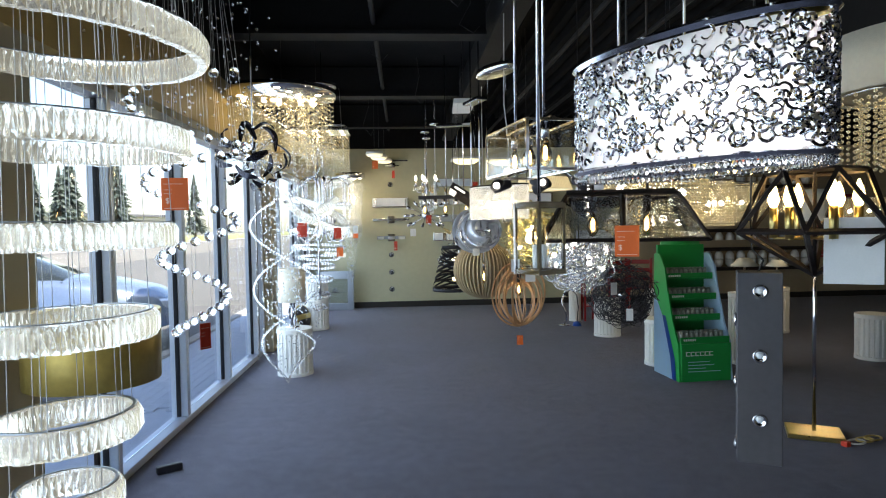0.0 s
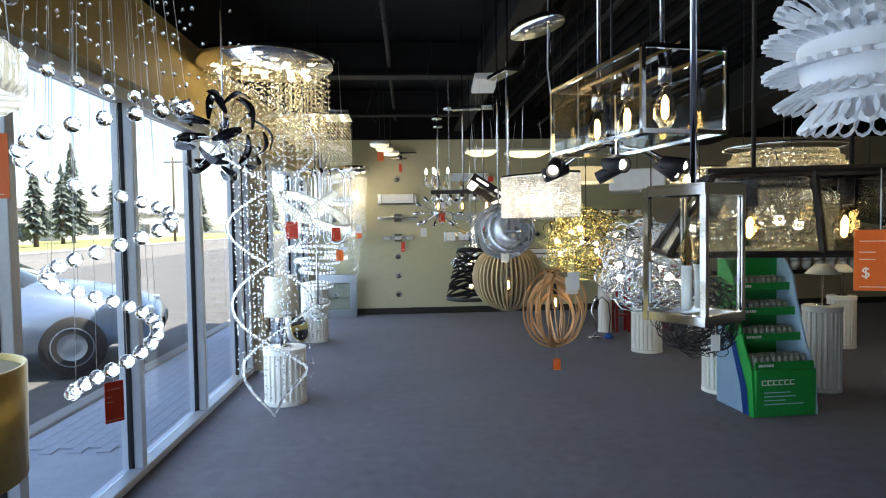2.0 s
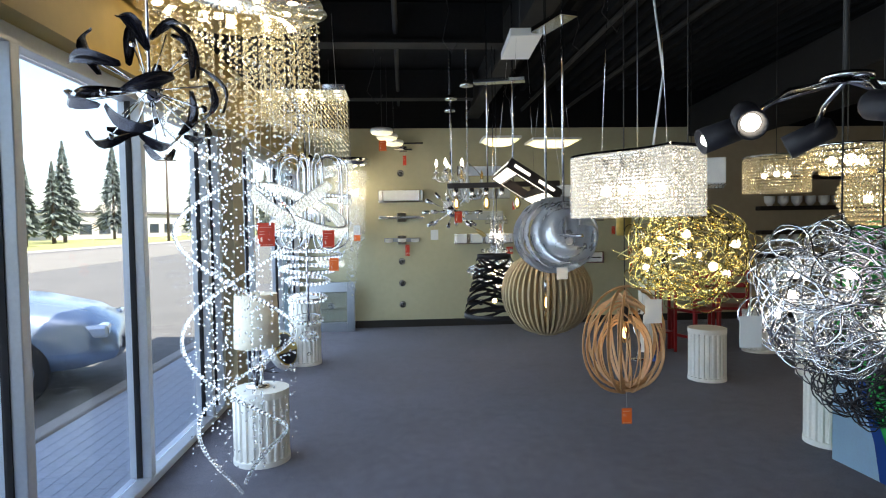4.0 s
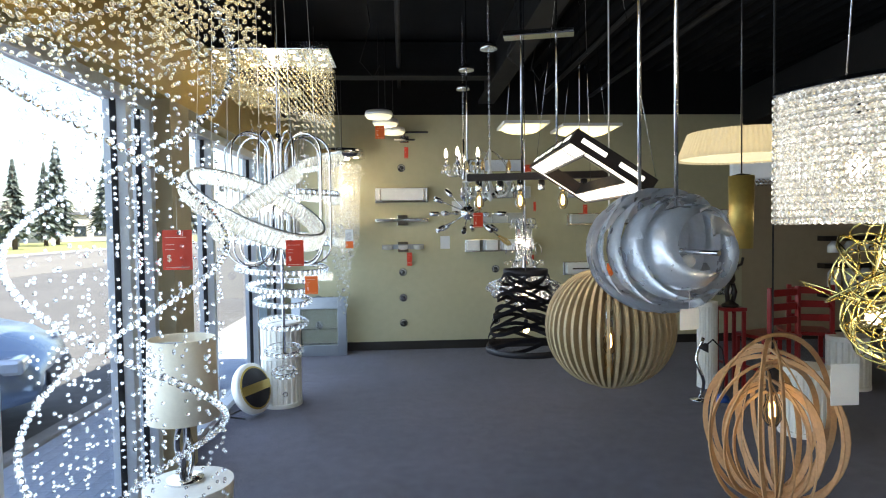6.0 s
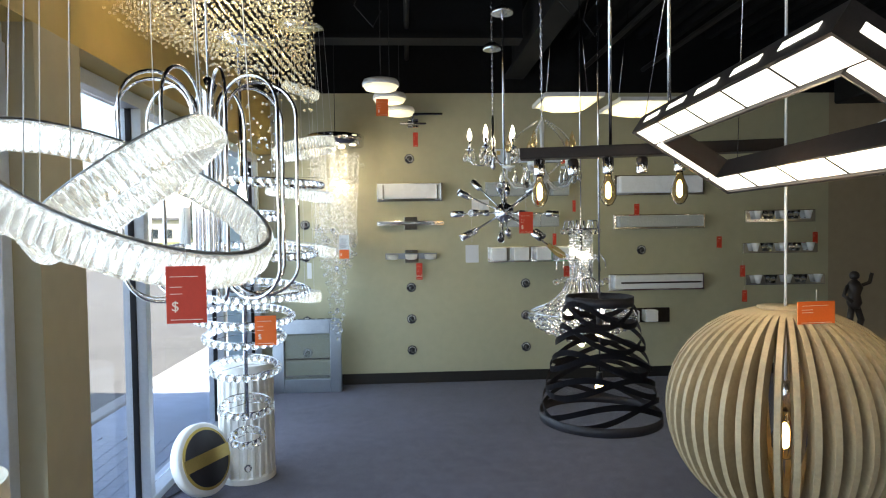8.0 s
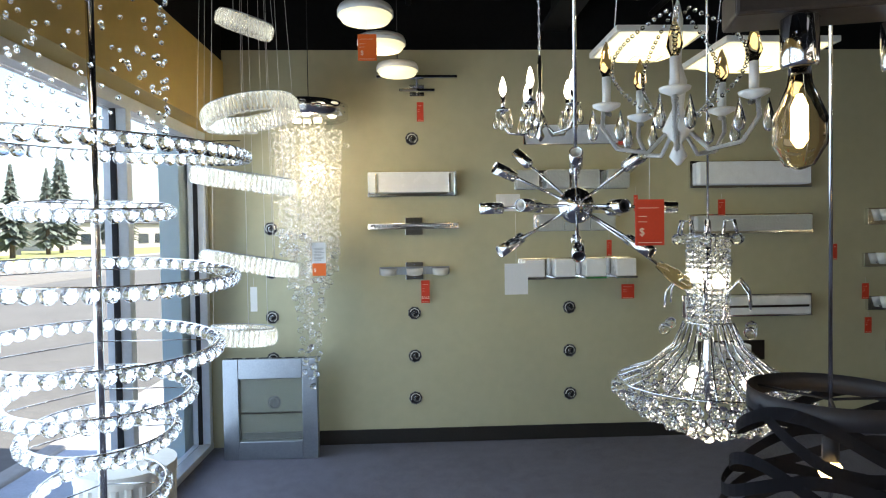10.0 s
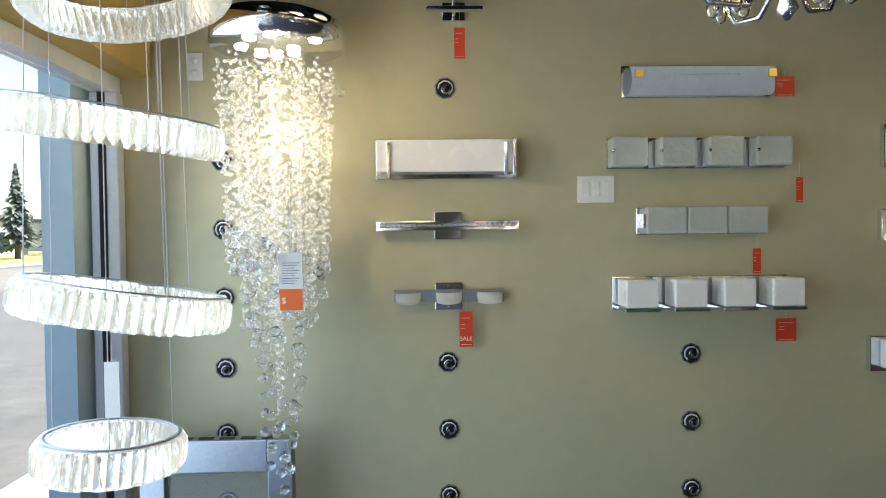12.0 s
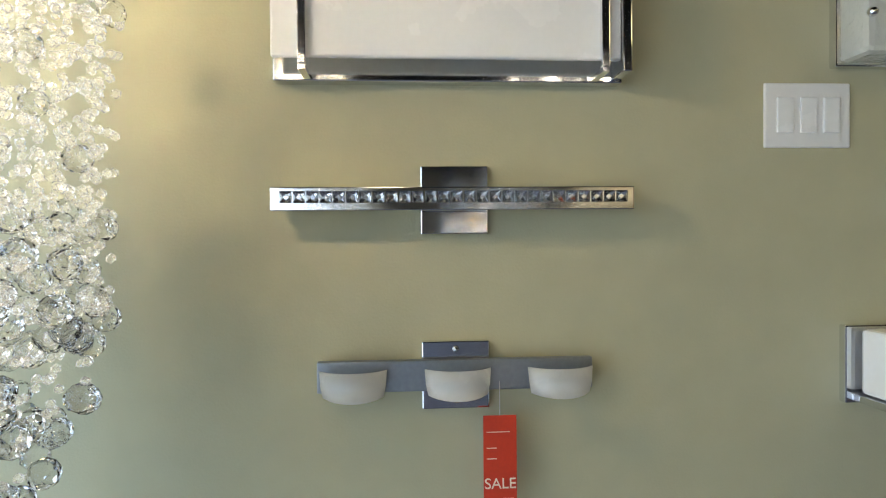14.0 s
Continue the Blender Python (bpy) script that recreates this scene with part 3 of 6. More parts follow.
def round_rain(x, y, top, R):
    t = thing("rain_chandelier", "round crystal rain chandelier with a long double helix of beads", "chandelier", (x, y, 0))
    c = part("canopy", lathe(B(), [(0.02, top + 0.05), (R, top + 0.05), (R, top), (0.02, top)], 64), CHROME, t)
    up_cord(t, top + 0.05, HANG)
    for k in range(16):
        a, rr = k * 2.4, R * (0.3 + 0.6 * ((k * 7) % 16) / 16)
        part("spotlight", lathe(B(), [(0.022, top - 0.004), (0.026, top - 0.001)], 12, pose(rr * math.cos(a), rr * math.sin(a), 0)), SPOT, c, "lit halogen spotlight")
    pl = []
    for k in range(250):
        a, rr = random.random() * 6.283, R * math.sqrt(random.uniform(0.1, 1)) * 0.97
        L = 0.3 + 0.35 * random.random()
        for j in range(int(L / 0.04)):
            pl.append((rr * math.cos(a), rr * math.sin(a), top - 0.04 - j * 0.04 - random.random() * 0.02, 0.0068))
    tagged(part("rain_beads", beads(([], []), pl), CRYSTAL_W, t, "clear crystal beads, gold light and faint glow painted in"), kind="stuff")
    pl, pl2 = [], []
    for h in range(2):
        for k in range(185):
            q = k / 184
            z = top - 0.05 - q * (top - 0.12)
            rr = 0.42 * (1 - q) ** 0.35 if q < 0.35 else 0.36 - 0.1 * (q - 0.35) - (0.22 * ((q - 0.85) / 0.15) if q > 0.85 else 0)
            a = h * math.pi + q * 2 * math.pi * 2.2 + 0.4
            pl.append((rr * 0.82 * math.cos(a), rr * 0.82 * math.sin(a), z, 0.0122))
    for k in range(60):
        a, rr = random.random() * 6.283, 0.3 * math.sqrt(random.random())
        for j in range(26):
            pl2.append((rr * math.cos(a), rr * math.sin(a), top - 0.5 - j * 0.062 * (0.8 + 0.4 * random.random()), 0.006))
    tagged(part("helix_beads", beads(([], []), pl), CRYSTAL, t), kind="stuff")
    tagged(part("strand_beads", beads(([], []), pl2), CRYSTAL, t), kind="stuff")
    return t


round_rain(-0.99, 5.35, 2.47, 0.45)


def leaf_sputnik(x, y, z):
    t = thing("leaf_chandelier", "sputnik chandelier with dark curled metal blades", "chandelier", (x, y, z))
    part("hub", ball(B(), (0, 0, 0), 0.045), CHROME, t)
    up_cord(t, 0.04, HANG - z, r=0.006, name="stem", material=CHROME)
    rnd = random.Random(4)
    for k in range(20):
        zz = 1 - 2 * (k + 0.5) / 20
        a = k * 2.39996
        d = Vector((math.sqrt(1 - zz * zz) * math.cos(a), math.sqrt(1 - zz * zz) * math.sin(a), zz))
        part("arm", rod(B(), d * 0.04, d * 0.2, 0.0025, 5), CHROME, t)
        if k % 4 == 1:
            part("lamp_socket", ball(B(), d * 0.21, 0.014, 8, 6), CHROME, t)
        side = d.cross(Vector((rnd.random() - 0.5, rnd.random() - 0.5, rnd.random() - 0.5))).normalized()
        nrm = d.cross(side)
        bm = B()
        rows = []
        for j in range(7):
            q = j / 6
            p = d * (0.17 + 0.06 * math.sin(q * 3.14)) + side * (q - 0.4) * 0.17 + d * 0.05 * q * q
            w = 0.022 * math.sin(math.pi * (0.12 + 0.8 * q)) + 0.003
            rows.append([bm.verts.new(p + nrm * w + d * 0.008), bm.verts.new(p - d * 0.002), bm.verts.new(p - nrm * w + d * 0.008)])
        for A, C in zip(rows[:-1], rows[1:]):
            for j in range(2):
                bm.faces.new((A[j], A[j + 1], C[j + 1], C[j])).smooth = True
        bmesh.ops.solidify(bm, geom=bm.faces[:], thickness=0.002)
        part("blade", bm, BLADE, t)


leaf_sputnik(-1.02, 4.40, 1.87)


def square_rain(x0, x1, y0, y1, top):
    t = thing("rain_chandelier", "rectangular crystal rain chandelier with mirrored canopy", "chandelier", ((x0 + x1) / 2, (y0 + y1) / 2, 0))
    w, d = (x1 - x0) / 2, (y1 - y0) / 2
    c = part("canopy", box(B(), -w, w, -d, d, top, top + 0.05, bevel=0.004), CHROME, t)
    up_cord(t, top + 0.05, HANG)
    for i in range(5):
        for j in range(3):
            part("spotlight", lathe(B(), [(0.018, top - 0.004), (0.022, top - 0.001)], 12, pose(-w * 0.8 + i * w * 0.4, -d * 0.7 + j * d * 0.7, 0)), SPOT, c, "lit halogen spotlight")
    pl = []
    for i in range(24):
        for j in range(12):
            px, py = -w * 0.95 + i * w * 1.9 / 23, -d * 0.95 + j * d * 1.9 / 11
            L = 0.22 + 0.36 * (i / 23) * (0.75 + 0.25 * math.sin(j))
            for k in range(int(L / 0.042)):
                pl.append((px + random.uniform(-0.004, 0.004), py, top - 0.03 - k * 0.042 - random.random() * 0.012, 0.0064))
    tagged(part("rain_beads", beads(([], []), pl), CRYSTAL_W, t, "clear crystal beads, gold light and faint glow painted in"), kind="stuff")


square_rain(-1.40, -0.62, 7.4, 7.86, 2.5)


def loop_lantern(x, y, z):
    t = thing("loop_lantern", "cage lantern of chrome capsule loops with candle bulbs", "pendant lamp", (x, y, z))
    up_cord(t, 0.2, HANG - z, r=0.004, name="stem", material=CHROME)
    part("column", lathe(B(), [(0.03, -0.27), (0.045, -0.25), (0.02, -0.2), (0.018, 0.3), (0.03, 0.34), (0.008, 0.37)], 16), CHROME, t)
    for k in range(10):
        a = 2 * math.pi * k / 10 + 0.15
        pts = []
        for j in range(28):
            b = 2 * math.pi * j / 28
            u = 0.165 + 0.115 * math.cos(b)
            v = (0.24 if math.sin(b) >= 0 else -0.24) + 0.115 * math.sin(b)
            pts.append((u * math.cos(a), u * math.sin(a), v))
        part("loop", tube(B(), pts, 0.006, 7, True), CHROME, t)
        if k % 2 == 0:
            cx, cy = 0.1 * math.cos(a + 0.3), 0.1 * math.sin(a + 0.3)
            part("candle", lathe(B(), [(0.011, -0.18), (0.011, -0.06)], 10, pose(cx, cy, 0)), WHITEP, t)
            part("bulb", lathe(B(), [(0.008, -0.06), (0.017, -0.035), (0.012, 0), (0.002, 0.025)], 10, pose(cx, cy, 0)), HOTW, t, "lit candle bulb")


loop_lantern(-0.86, 6.98, 1.56)
ring_tower(-0.83, 6.3, [(1.495, 0.325, 0.07, 12, 27.5, 0.0, 0.0), (1.52, 0.235, 0.066, 8, -36, 0.0, 0.02)], 2.75, "pair of crossed lit crystal rings hung at steep tilts", 4)
tag_on(-0.62, 6.05, 1.36, 0.07, 0.105, 5, TAGR, up=0.1, label="red price tag hanging from the crossed crystal rings")
tag_on(-0.86, 5.42, 1.41, 0.085, 0.12, 5, TAGR, 0.1, label="red price tag hanging among crystal strands")
tag_on(-0.697, 7.005, 1.135, 0.07, 0.10, 5, up=0.075)


def tier_chandelier(x, y):
    t = thing("tiered_crystal_chandelier", "chandelier of stacked rings of clear faceted balls", "chandelier", (x, y, 0))
    part("canopy", lathe(B(), [(0.02, 2.45), (0.17, 2.45), (0.17, 2.41), (0.02, 2.41)], 32), CHROME, t)
    up_cord(t, 2.45, HANG)
    part("core_tube", lathe(B(), [(0.012, 0.4), (0.012, 2.41)], 10), CHROME, t)
    bmb = B()
    bmesh.ops.create_icosphere(bmb, subdivisions=2, radius=0.021)
    proto = part("crystal_ball", bmb, CRYSTAL, t)
    proto.matrix_basis = pose(0, 0, 0.13)
    count = 1
    for z, R in ((1.68, 0.42), (1.50, 0.2), (1.31, 0.38), (1.10, 0.33), (0.96, 0.25), (0.85, 0.2), (0.68, 0.17), (0.47, 0.13), (0.30, 0.08)):
        tr = part("tier_ring", tube(B(), [(R * math.cos(i * math.pi / 16), R * math.sin(i * math.pi / 16), z + 0.02 + 0.02 * math.sin(i * math.pi / 16) - 0.05 * R * math.cos(i * math.pi / 16)) for i in range(32)], 0.003, 5, True), CHROME, t)
        for i in range(3):
            a = i * 2.1
            rod_b = rod(B(), (0.012 * math.cos(a), 0.012 * math.sin(a), z + 0.02), (R * math.cos(a), R * math.sin(a), z + 0.02), 0.002, 4)
            part("spoke", rod_b, CHROME, tr)
        n = int(2 * math.pi * R / 0.043)
        for i in range(n):
            a = 2 * math.pi * i / n
            again(proto, t, pose(R * math.cos(a), R * math.sin(a), z + 0.02 * math.sin(a) - 0.05 * R * math.cos(a), i * 40, i * 23, 0))
            count += 1
    pl = [(0.2 * math.cos(k), 0.2 * math.sin(k), 1.7 + random.random() * 0.65, 0.008) for k in range(200)]
    tagged(part("small_beads", beads(([], []), pl), CRYSTAL, t), kind="stuff")


tier_chandelier(-1.10, 8.28)
ring_tower(-0.99, 9.45, [(2.42, 0.13, 0.07, 8, 18, 0.02, 0), (2.0, 0.225, 0.08, -1, -12, 0.04, 0), (1.68, 0.235, 0.075, 4, 9, 0.0, 0), (1.28, 0.225, 0.075, -4.5, 9, 0.02, 0), (0.94, 0.155, 0.075, -3, 4, -0.02, 0)], 2.85,
           "tower of five small tilted lit crystal rings", 3)
tag_on(-0.90, 9.24, 1.19, 0.03, 0.11, 0, PAPER, 0.04, name="paper_tag", label="narrow white paper tag hanging from a crystal ring")


def waterfall(x, y):
    t = thing("waterfall_chandelier", "warm-lit waterfall of crystal balls under a chrome canopy", "chandelier", (x, y, 0))
    c = part("canopy", lathe(B(), [(0.02, 2.24), (0.24, 2.24), (0.25, 2.23), (0.25, 2.15), (0.02, 2.15)], 48), CHROME, t)
    up_cord(t, 2.24, HANG)
    for k in range(8):
        a, rr = k * 2.4, 0.06 + 0.15 * ((k * 3) % 8) / 8
        part("spotlight", lathe(B(), [(0.022, 2.14), (0.026, 2.149)], 12, pose(rr * math.cos(a), rr * math.sin(a), 0)), SPOT, c, "lit halogen spotlight")
    pl, big = [], []
    rnd = random.Random(9)
    for k in range(190):
        a, rr = rnd.random() * 6.283, 0.24 * math.sqrt(rnd.random())
        L = 0.62 + 0.95 * (1 - rr / 0.25) ** 0.9 * rnd.random() + 0.12 * rnd.random()
        L = min(L, 1.62)
        drop = rnd.random() * 0.05
        for j in range(int(L / 0.055)):
            z = 2.1 - drop - j * 0.055 - rnd.random() * 0.03
            pl.append((rr * math.cos(a) * (1 - 0.25 * j * 0.055), rr * math.sin(a), z, 0.0075))
        big.append((rr * math.cos(a) * (1 - 0.25 * L), rr * math.sin(a), 2.1 - L, 0.02))
    for k in range(90):
        q = k / 89
        a, rr = k * 2.4, 0.25 * (1 - 0.8 * q) * (0.55 + 0.45 * rnd.random())
        big.append((rr * math.cos(a) - 0.02 * q, rr * math.sin(a), 1.98 - 1.45 * q, 0.021))
    big += [(0.02, 0, 0.52, 0.021), (-0.02, 0.02, 0.50, 0.021), (0.0, -0.02, 0.45, 0.021)]
    tagged(part("rain_beads", beads(([], []), pl), CRYSTAL_S, t, "clear crystal drops with a faint painted warm glow"), kind="stuff")
    bmb = B()
    bmesh.ops.create_icosphere(bmb, subdivisions=2, radius=0.02)
    proto = part("crystal_ball", bmb, CRYSTAL, t)
    proto.matrix_basis = pose(*big[0][:3])
    for b in big[1:]:
        again(proto, t, pose(*b[:3], b[0] * 900, b[1] * 900, 0))


waterfall(-0.84, 10.42)
tw = tag_on(-0.755, 10.19, 1.37, 0.08, 0.13, 0, PAPER, 0.3, name="paper_tag", label="white printed label with an orange price strip")
part("price_strip", box(B(), -0.04, 0.04, -0.0025, -0.001, -0.2, -0.125), TAG, tw)
text_part("lettering", "$", 0.03, INK, tw, pose(-0.025, -0.003, -0.175, 90, 0, 0))
bmx = B()
for k in range(9):
    box(bmx, -0.03, 0.03 - (k % 3) * 0.008, -0.0022, -0.0012, -0.035 - k * 0.009, -0.033 - k * 0.009)
part("print_line", bmx, INKD, tw)

# ---- pedestals and floor things ----
def pedestal(r, h, band=None):
    n = 22
    bm = B()
    prof = []
    zs = [0, 0.03, 0.035] + ([band - 0.015, band - 0.012, band + 0.012, band + 0.015] if band else []) + [h - 0.045, h - 0.04, h]
    full = [True, True, False] + ([False, True, True, False] if band else []) + [False, True, True]
    rings = []
    for z, whole in zip(zs, full):
        ring = []
        for i in range(n):
            for f, q in ((0.0, 1.0), (0.3, 1.0), (0.45, 0.93), (0.85, 0.93)):
                a = 2 * math.pi * (i + f) / n
                rr = r * (1.02 if whole else q)
                ring.append(bm.verts.new((rr * math.cos(a), rr * math.sin(a), z)))
        rings.append(ring)
    N = len(rings[0])
    for A, C in zip(rings[:-1], rings[1:]):
        for i in range(N):
            bm.faces.new((A[i], A[(i + 1) % N], C[(i + 1) % N], C[i]))
    bm.faces.new(rings[0][::-1])
    bm.faces.new(rings[-1])
    return bm


for x, y, r, h, band in ((-1.04, 5.98, 0.165, 0.44, None), (-1.19, 8.62, 0.16, 0.68, 0.4), (2.52, 7.52, 0.16, 0.46, None), (3.64, 8.6, 0.17, 0.45, None), (3.55, 7.55, 0.16, 0.66, 0.36), (3.33, 5.85, 0.145, 0.69, None), (4.66, 7.45, 0.14, 0.56, None), (4.66, 5.85, 0.16, 0.45, None), (2.46, 8.75, 0.085, 0.75, None), (2.52, 5.9, 0.16, 0.45, None)):
    p = tagged(part("pedestal", pedestal(r, h, band), PLASTER), "white fluted plaster column pedestal on the carpet", "pedestal", "fluted pedestals")
    p.location = (x, y, 0)


def table_lamp(x, y, z, shade_r, shade_h, base_h, label):
    t = thing("table_lamp", label, "table lamp", (x, y, z))
    part("base", lathe(B(), [(0.07, 0), (0.07, 0.012), (0.02, 0.02)], 24), CHROME, t)
    for k in range(3):
        a = k * 2.1
        pts = [(0.03 * math.cos(a + q * 2) * math.sin(3.14 * (0.15 + q * 0.8)), 0.03 * math.sin(a + q * 2) * math.sin(3.14 * (0.15 + q * 0.8)), 0.015 + q * base_h) for q in [i / 12 for i in range(13)]]
        part("twisted_stem", tube(B(), pts, 0.011, 7), BLADE if k else CHROME, t)
    part("shade", lathe(B(), [(shade_r, base_h), (shade_r * 0.93, base_h + shade_h), (shade_r * 0.91, base_h + shade_h), (shade_r * 0.98, base_h)], 40, closed=True), LINEN, t, "cream linen drum shade")
    part("spider", rod(B(), (-shade_r * 0.92, 0, base_h + shade_h - 0.02), (shade_r * 0.92, 0, base_h + shade_h - 0.02), 0.003, 5), STEEL, t)
    part("stem", rod(B(), (0, 0, 0.015), (0, 0, base_h + shade_h - 0.02), 0.005, 6), STEEL, t)


table_lamp(-1.06, 6.0, 0.44, 0.135, 0.32, 0.25, "table lamp with cream drum shade and twisted black stem")


def small_table_lamp(x, y, z):
    t = thing("table_lamp", "slim table lamp with pale flared shade on a pedestal", "table lamp", (x, y, z))
    part("base", lathe(B(), [(0.06, 0), (0.06, 0.01), (0.01, 0.02), (0.008, 0.3)], 20), CHROME, t)
    part("shade", lathe(B(), [(0.13, 0.26), (0.05, 0.34), (0.045, 0.34), (0.125, 0.26)], 28, closed=True), LINEN, t)


small_table_lamp(3.33, 5.85, 0.69)
small_table_lamp(4.66, 7.45, 0.56)

# oval sign leaning by the pedestal
sg = thing("oval_sign", "oval dark sign panel with a gold rim leaning by the window", "sign", (-1.36, 8.34, 0.0), rz=66)
mm = pose(0, 0, 0.205, 72, 0, 0) @ Matrix.Diagonal((1.0, 0.98, 1, 1))
part("panel", lathe(B(), [(0.001, -0.035), (0.19, -0.035), (0.2, -0.02), (0.2, 0.02), (0.19, 0.03), (0.001, 0.03)], 40, mm), WHITEP, sg)
part("face", lathe(B(), [(0.001, 0.031), (0.17, 0.031), (0.17, 0.035), (0.001, 0.035)], 40, mm), GOLDSH, sg)
part("inner_face", lathe(B(), [(0.001, 0.036), (0.155, 0.036), (0.155, 0.039), (0.001, 0.039)], 40, mm), BLKM, sg)
part("name_band", box(B(), -0.17, 0.17, -0.035, 0.035, 0.0395, 0.043, mm), BRASS, sg)
part("stand", tube(B(), [(-0.12, -0.02, 0.006), (-0.12, 0.16, 0.006), (0.12, 0.16, 0.006), (0.12, -0.02, 0.006)], 0.006, 6), BLKM, sg)


def fireplace_surround(x0, x1, y, h):
    t = thing("steel_surround", "brushed steel frame with glass standing against the back wall", "fireplace frame", ((x0 + x1) / 2, y, 0))
    w = (x1 - x0) / 2
    part("jamb", box(B(), -w, -w + 0.1, -0.06, 0.0, 0, h, bevel=0.004), STEEL, t)
    part("jamb", box(B(), w - 0.1, w, -0.06, 0.0, 0, h, bevel=0.004), STEEL, t)
    part("lintel", box(B(), -w + 0.101, w - 0.101, -0.06, 0.0, h - 0.13, h, bevel=0.004), STEEL, t)
    part("plinth", box(B(), -w + 0.101, w - 0.101, -0.06, 0.0, 0, 0.12, bevel=0.004), STEEL, t)
    g = part("glass_pane", box(B(), -w + 0.101, w - 0.101, -0.035, -0.03, 0.121, h - 0.131), FIREG, t)
    g.visible_shadow = False
    part("bar", box(B(), -w + 0.101, w - 0.101, -0.05, -0.04, 0.3, 0.306), DARK, t)
    for k in range(6):
        part("slot", box(B(), -w + 0.06 + k * 0.085, -w + 0.12 + k * 0.085, -0.045, -0.02, h, h + 0.003), BLKM, t)


fireplace_surround(-1.44, -0.83, 10.56, 0.66)


def display_stand(x, y):
    t = thing("display_stand", "green cardboard stand with stepped trays of packed bulbs", "display stand", (x, y, 0), rz=4)
    w = 0.23
    part("base_bin", box(B(), -w, w, 0, 0.42, 0, 0.33, bevel=0.004), GREEN, t)
    lo = B()
    for k in range(6):
        box(lo, -0.19 + k * 0.043, -0.155 + k * 0.043, -0.004, -0.001, 0.225, 0.232)
        box(lo, -0.19 + k * 0.043, -0.182 + k * 0.043, -0.004, -0.001, 0.232, 0.262)
        box(lo, -0.182 + k * 0.043, -0.155 + k * 0.043, -0.004, -0.001, 0.256, 0.262)
    part("logo_shape", lo, PAPER, t, "white bar lettering shapes")
    lo = B()
    for k, ww in enumerate((0.2, 0.24, 0.16, 0.3)):
        box(lo, -0.17, -0.17 + ww, -0.003, -0.001, 0.17 - k * 0.028, 0.176 - k * 0.028)
    part("print_line", lo, BLUEC, t)
    part("back_panel", box(B(), -w, w, 0.43, 0.46, 0, 1.18, bevel=0.004), GREEN, t)
    part("header", lathe(B(), [(0.001, -0.012), (0.2, -0.012), (0.2, 0.012), (0.001, 0.012)], 32, pose(0, 0.445, 1.19, 90, 0, 0) @ Matrix.Diagonal((0.95, 1.05, 1, 1))), GREEN, t, "rounded green header")
    for s in (-1, 1):
        bm = B()
        prof = [(0.0, 0.0), (0.46, 0.0), (0.46, 1.1), (0.36, 1.1), (0.26, 0.98), (0.22, 0.8), (0.12, 0.5), (0.03, 0.33)]
        A = [bm.verts.new((s * (w + 0.004), yy, zz)) for yy, zz in prof]
        C = [bm.verts.new((s * (w + 0.018), yy, zz)) for yy, zz in prof]
        bm.faces.new(A if s < 0 else A[::-1])
        bm.faces.new(C[::-1] if s < 0 else C)
        for i in range(len(prof)):
            j = (i + 1) % len(prof)
            bm.faces.new((A[i], A[j], C[j], C[i]))
        sp = part("side_panel", bm, GREEN if s < 0 else BLUEC, t)
        if s < 0:
            bm = B()
            for prof2, mt in (([(0.46, 0.0), (0.46, 0.75), (0.3, 0.55), (0.16, 0.2), (0.12, 0.0)], BLUEC), ([(0.12, 0.0), (0.16, 0.2), (0.3, 0.55), (0.24, 0.55), (0.08, 0.2), (0.05, 0.0)], NAVY)):
                b2 = B()
                dx = 0.0215 if mt is BLUEC else 0.0225
                f = b2.faces.new([b2.verts.new((-w - dx, yy, zz)) for yy, zz in prof2])
                bmesh.ops.solidify(b2, geom=[f], thickness=0.002)
                part("colour_swoosh", b2, mt, sp)
    for k, (z, y0) in enumerate(((0.34, 0.02), (0.52, 0.16), (0.70, 0.22), (0.88, 0.28))):
        part("tray", box(B(), -w + 0.004, w - 0.004, y0, 0.428, z - 0.012, z), GREEN, t)
        part("tray_lip", box(B(), -w + 0.004, w - 0.004, y0, y0 + 0.01, z + 0.0005, z + 0.045), GREEN, t)
        lo = B()
        for q in range(6):
            box(lo, -0.2 + q * 0.02, -0.186 + q * 0.02, y0 - 0.003, y0 - 0.0005, z + 0.012, z + 0.03)
        part("logo_shape", lo, PAPER, t)
        first = None
        for i in range(9):
            for j in range(2):
                x0 = -w + 0.03 + i * 0.046
                m = pose(x0, y0 + 0.045 + j * 0.07, z, 0, 0, (i * 7 + j * 3 + k) % 9 - 4)
                if first is None:
                    bmp = B()
                    box(bmp, -0.018, 0.018, -0.012, 0.012, 0.0005, 0.09, bevel=0.003)
                    lathe(bmp, [(0.006, 0.03), (0.014, 0.05), (0.014, 0.065), (0.004, 0.08)], 8, pose(0, -0.014, 0))
                    first = part("bulb_pack", bmp, PACK, t)
                    first.matrix_basis = m
                else:
                    again(first, t, m)


display_stand(2.62, 5.2)


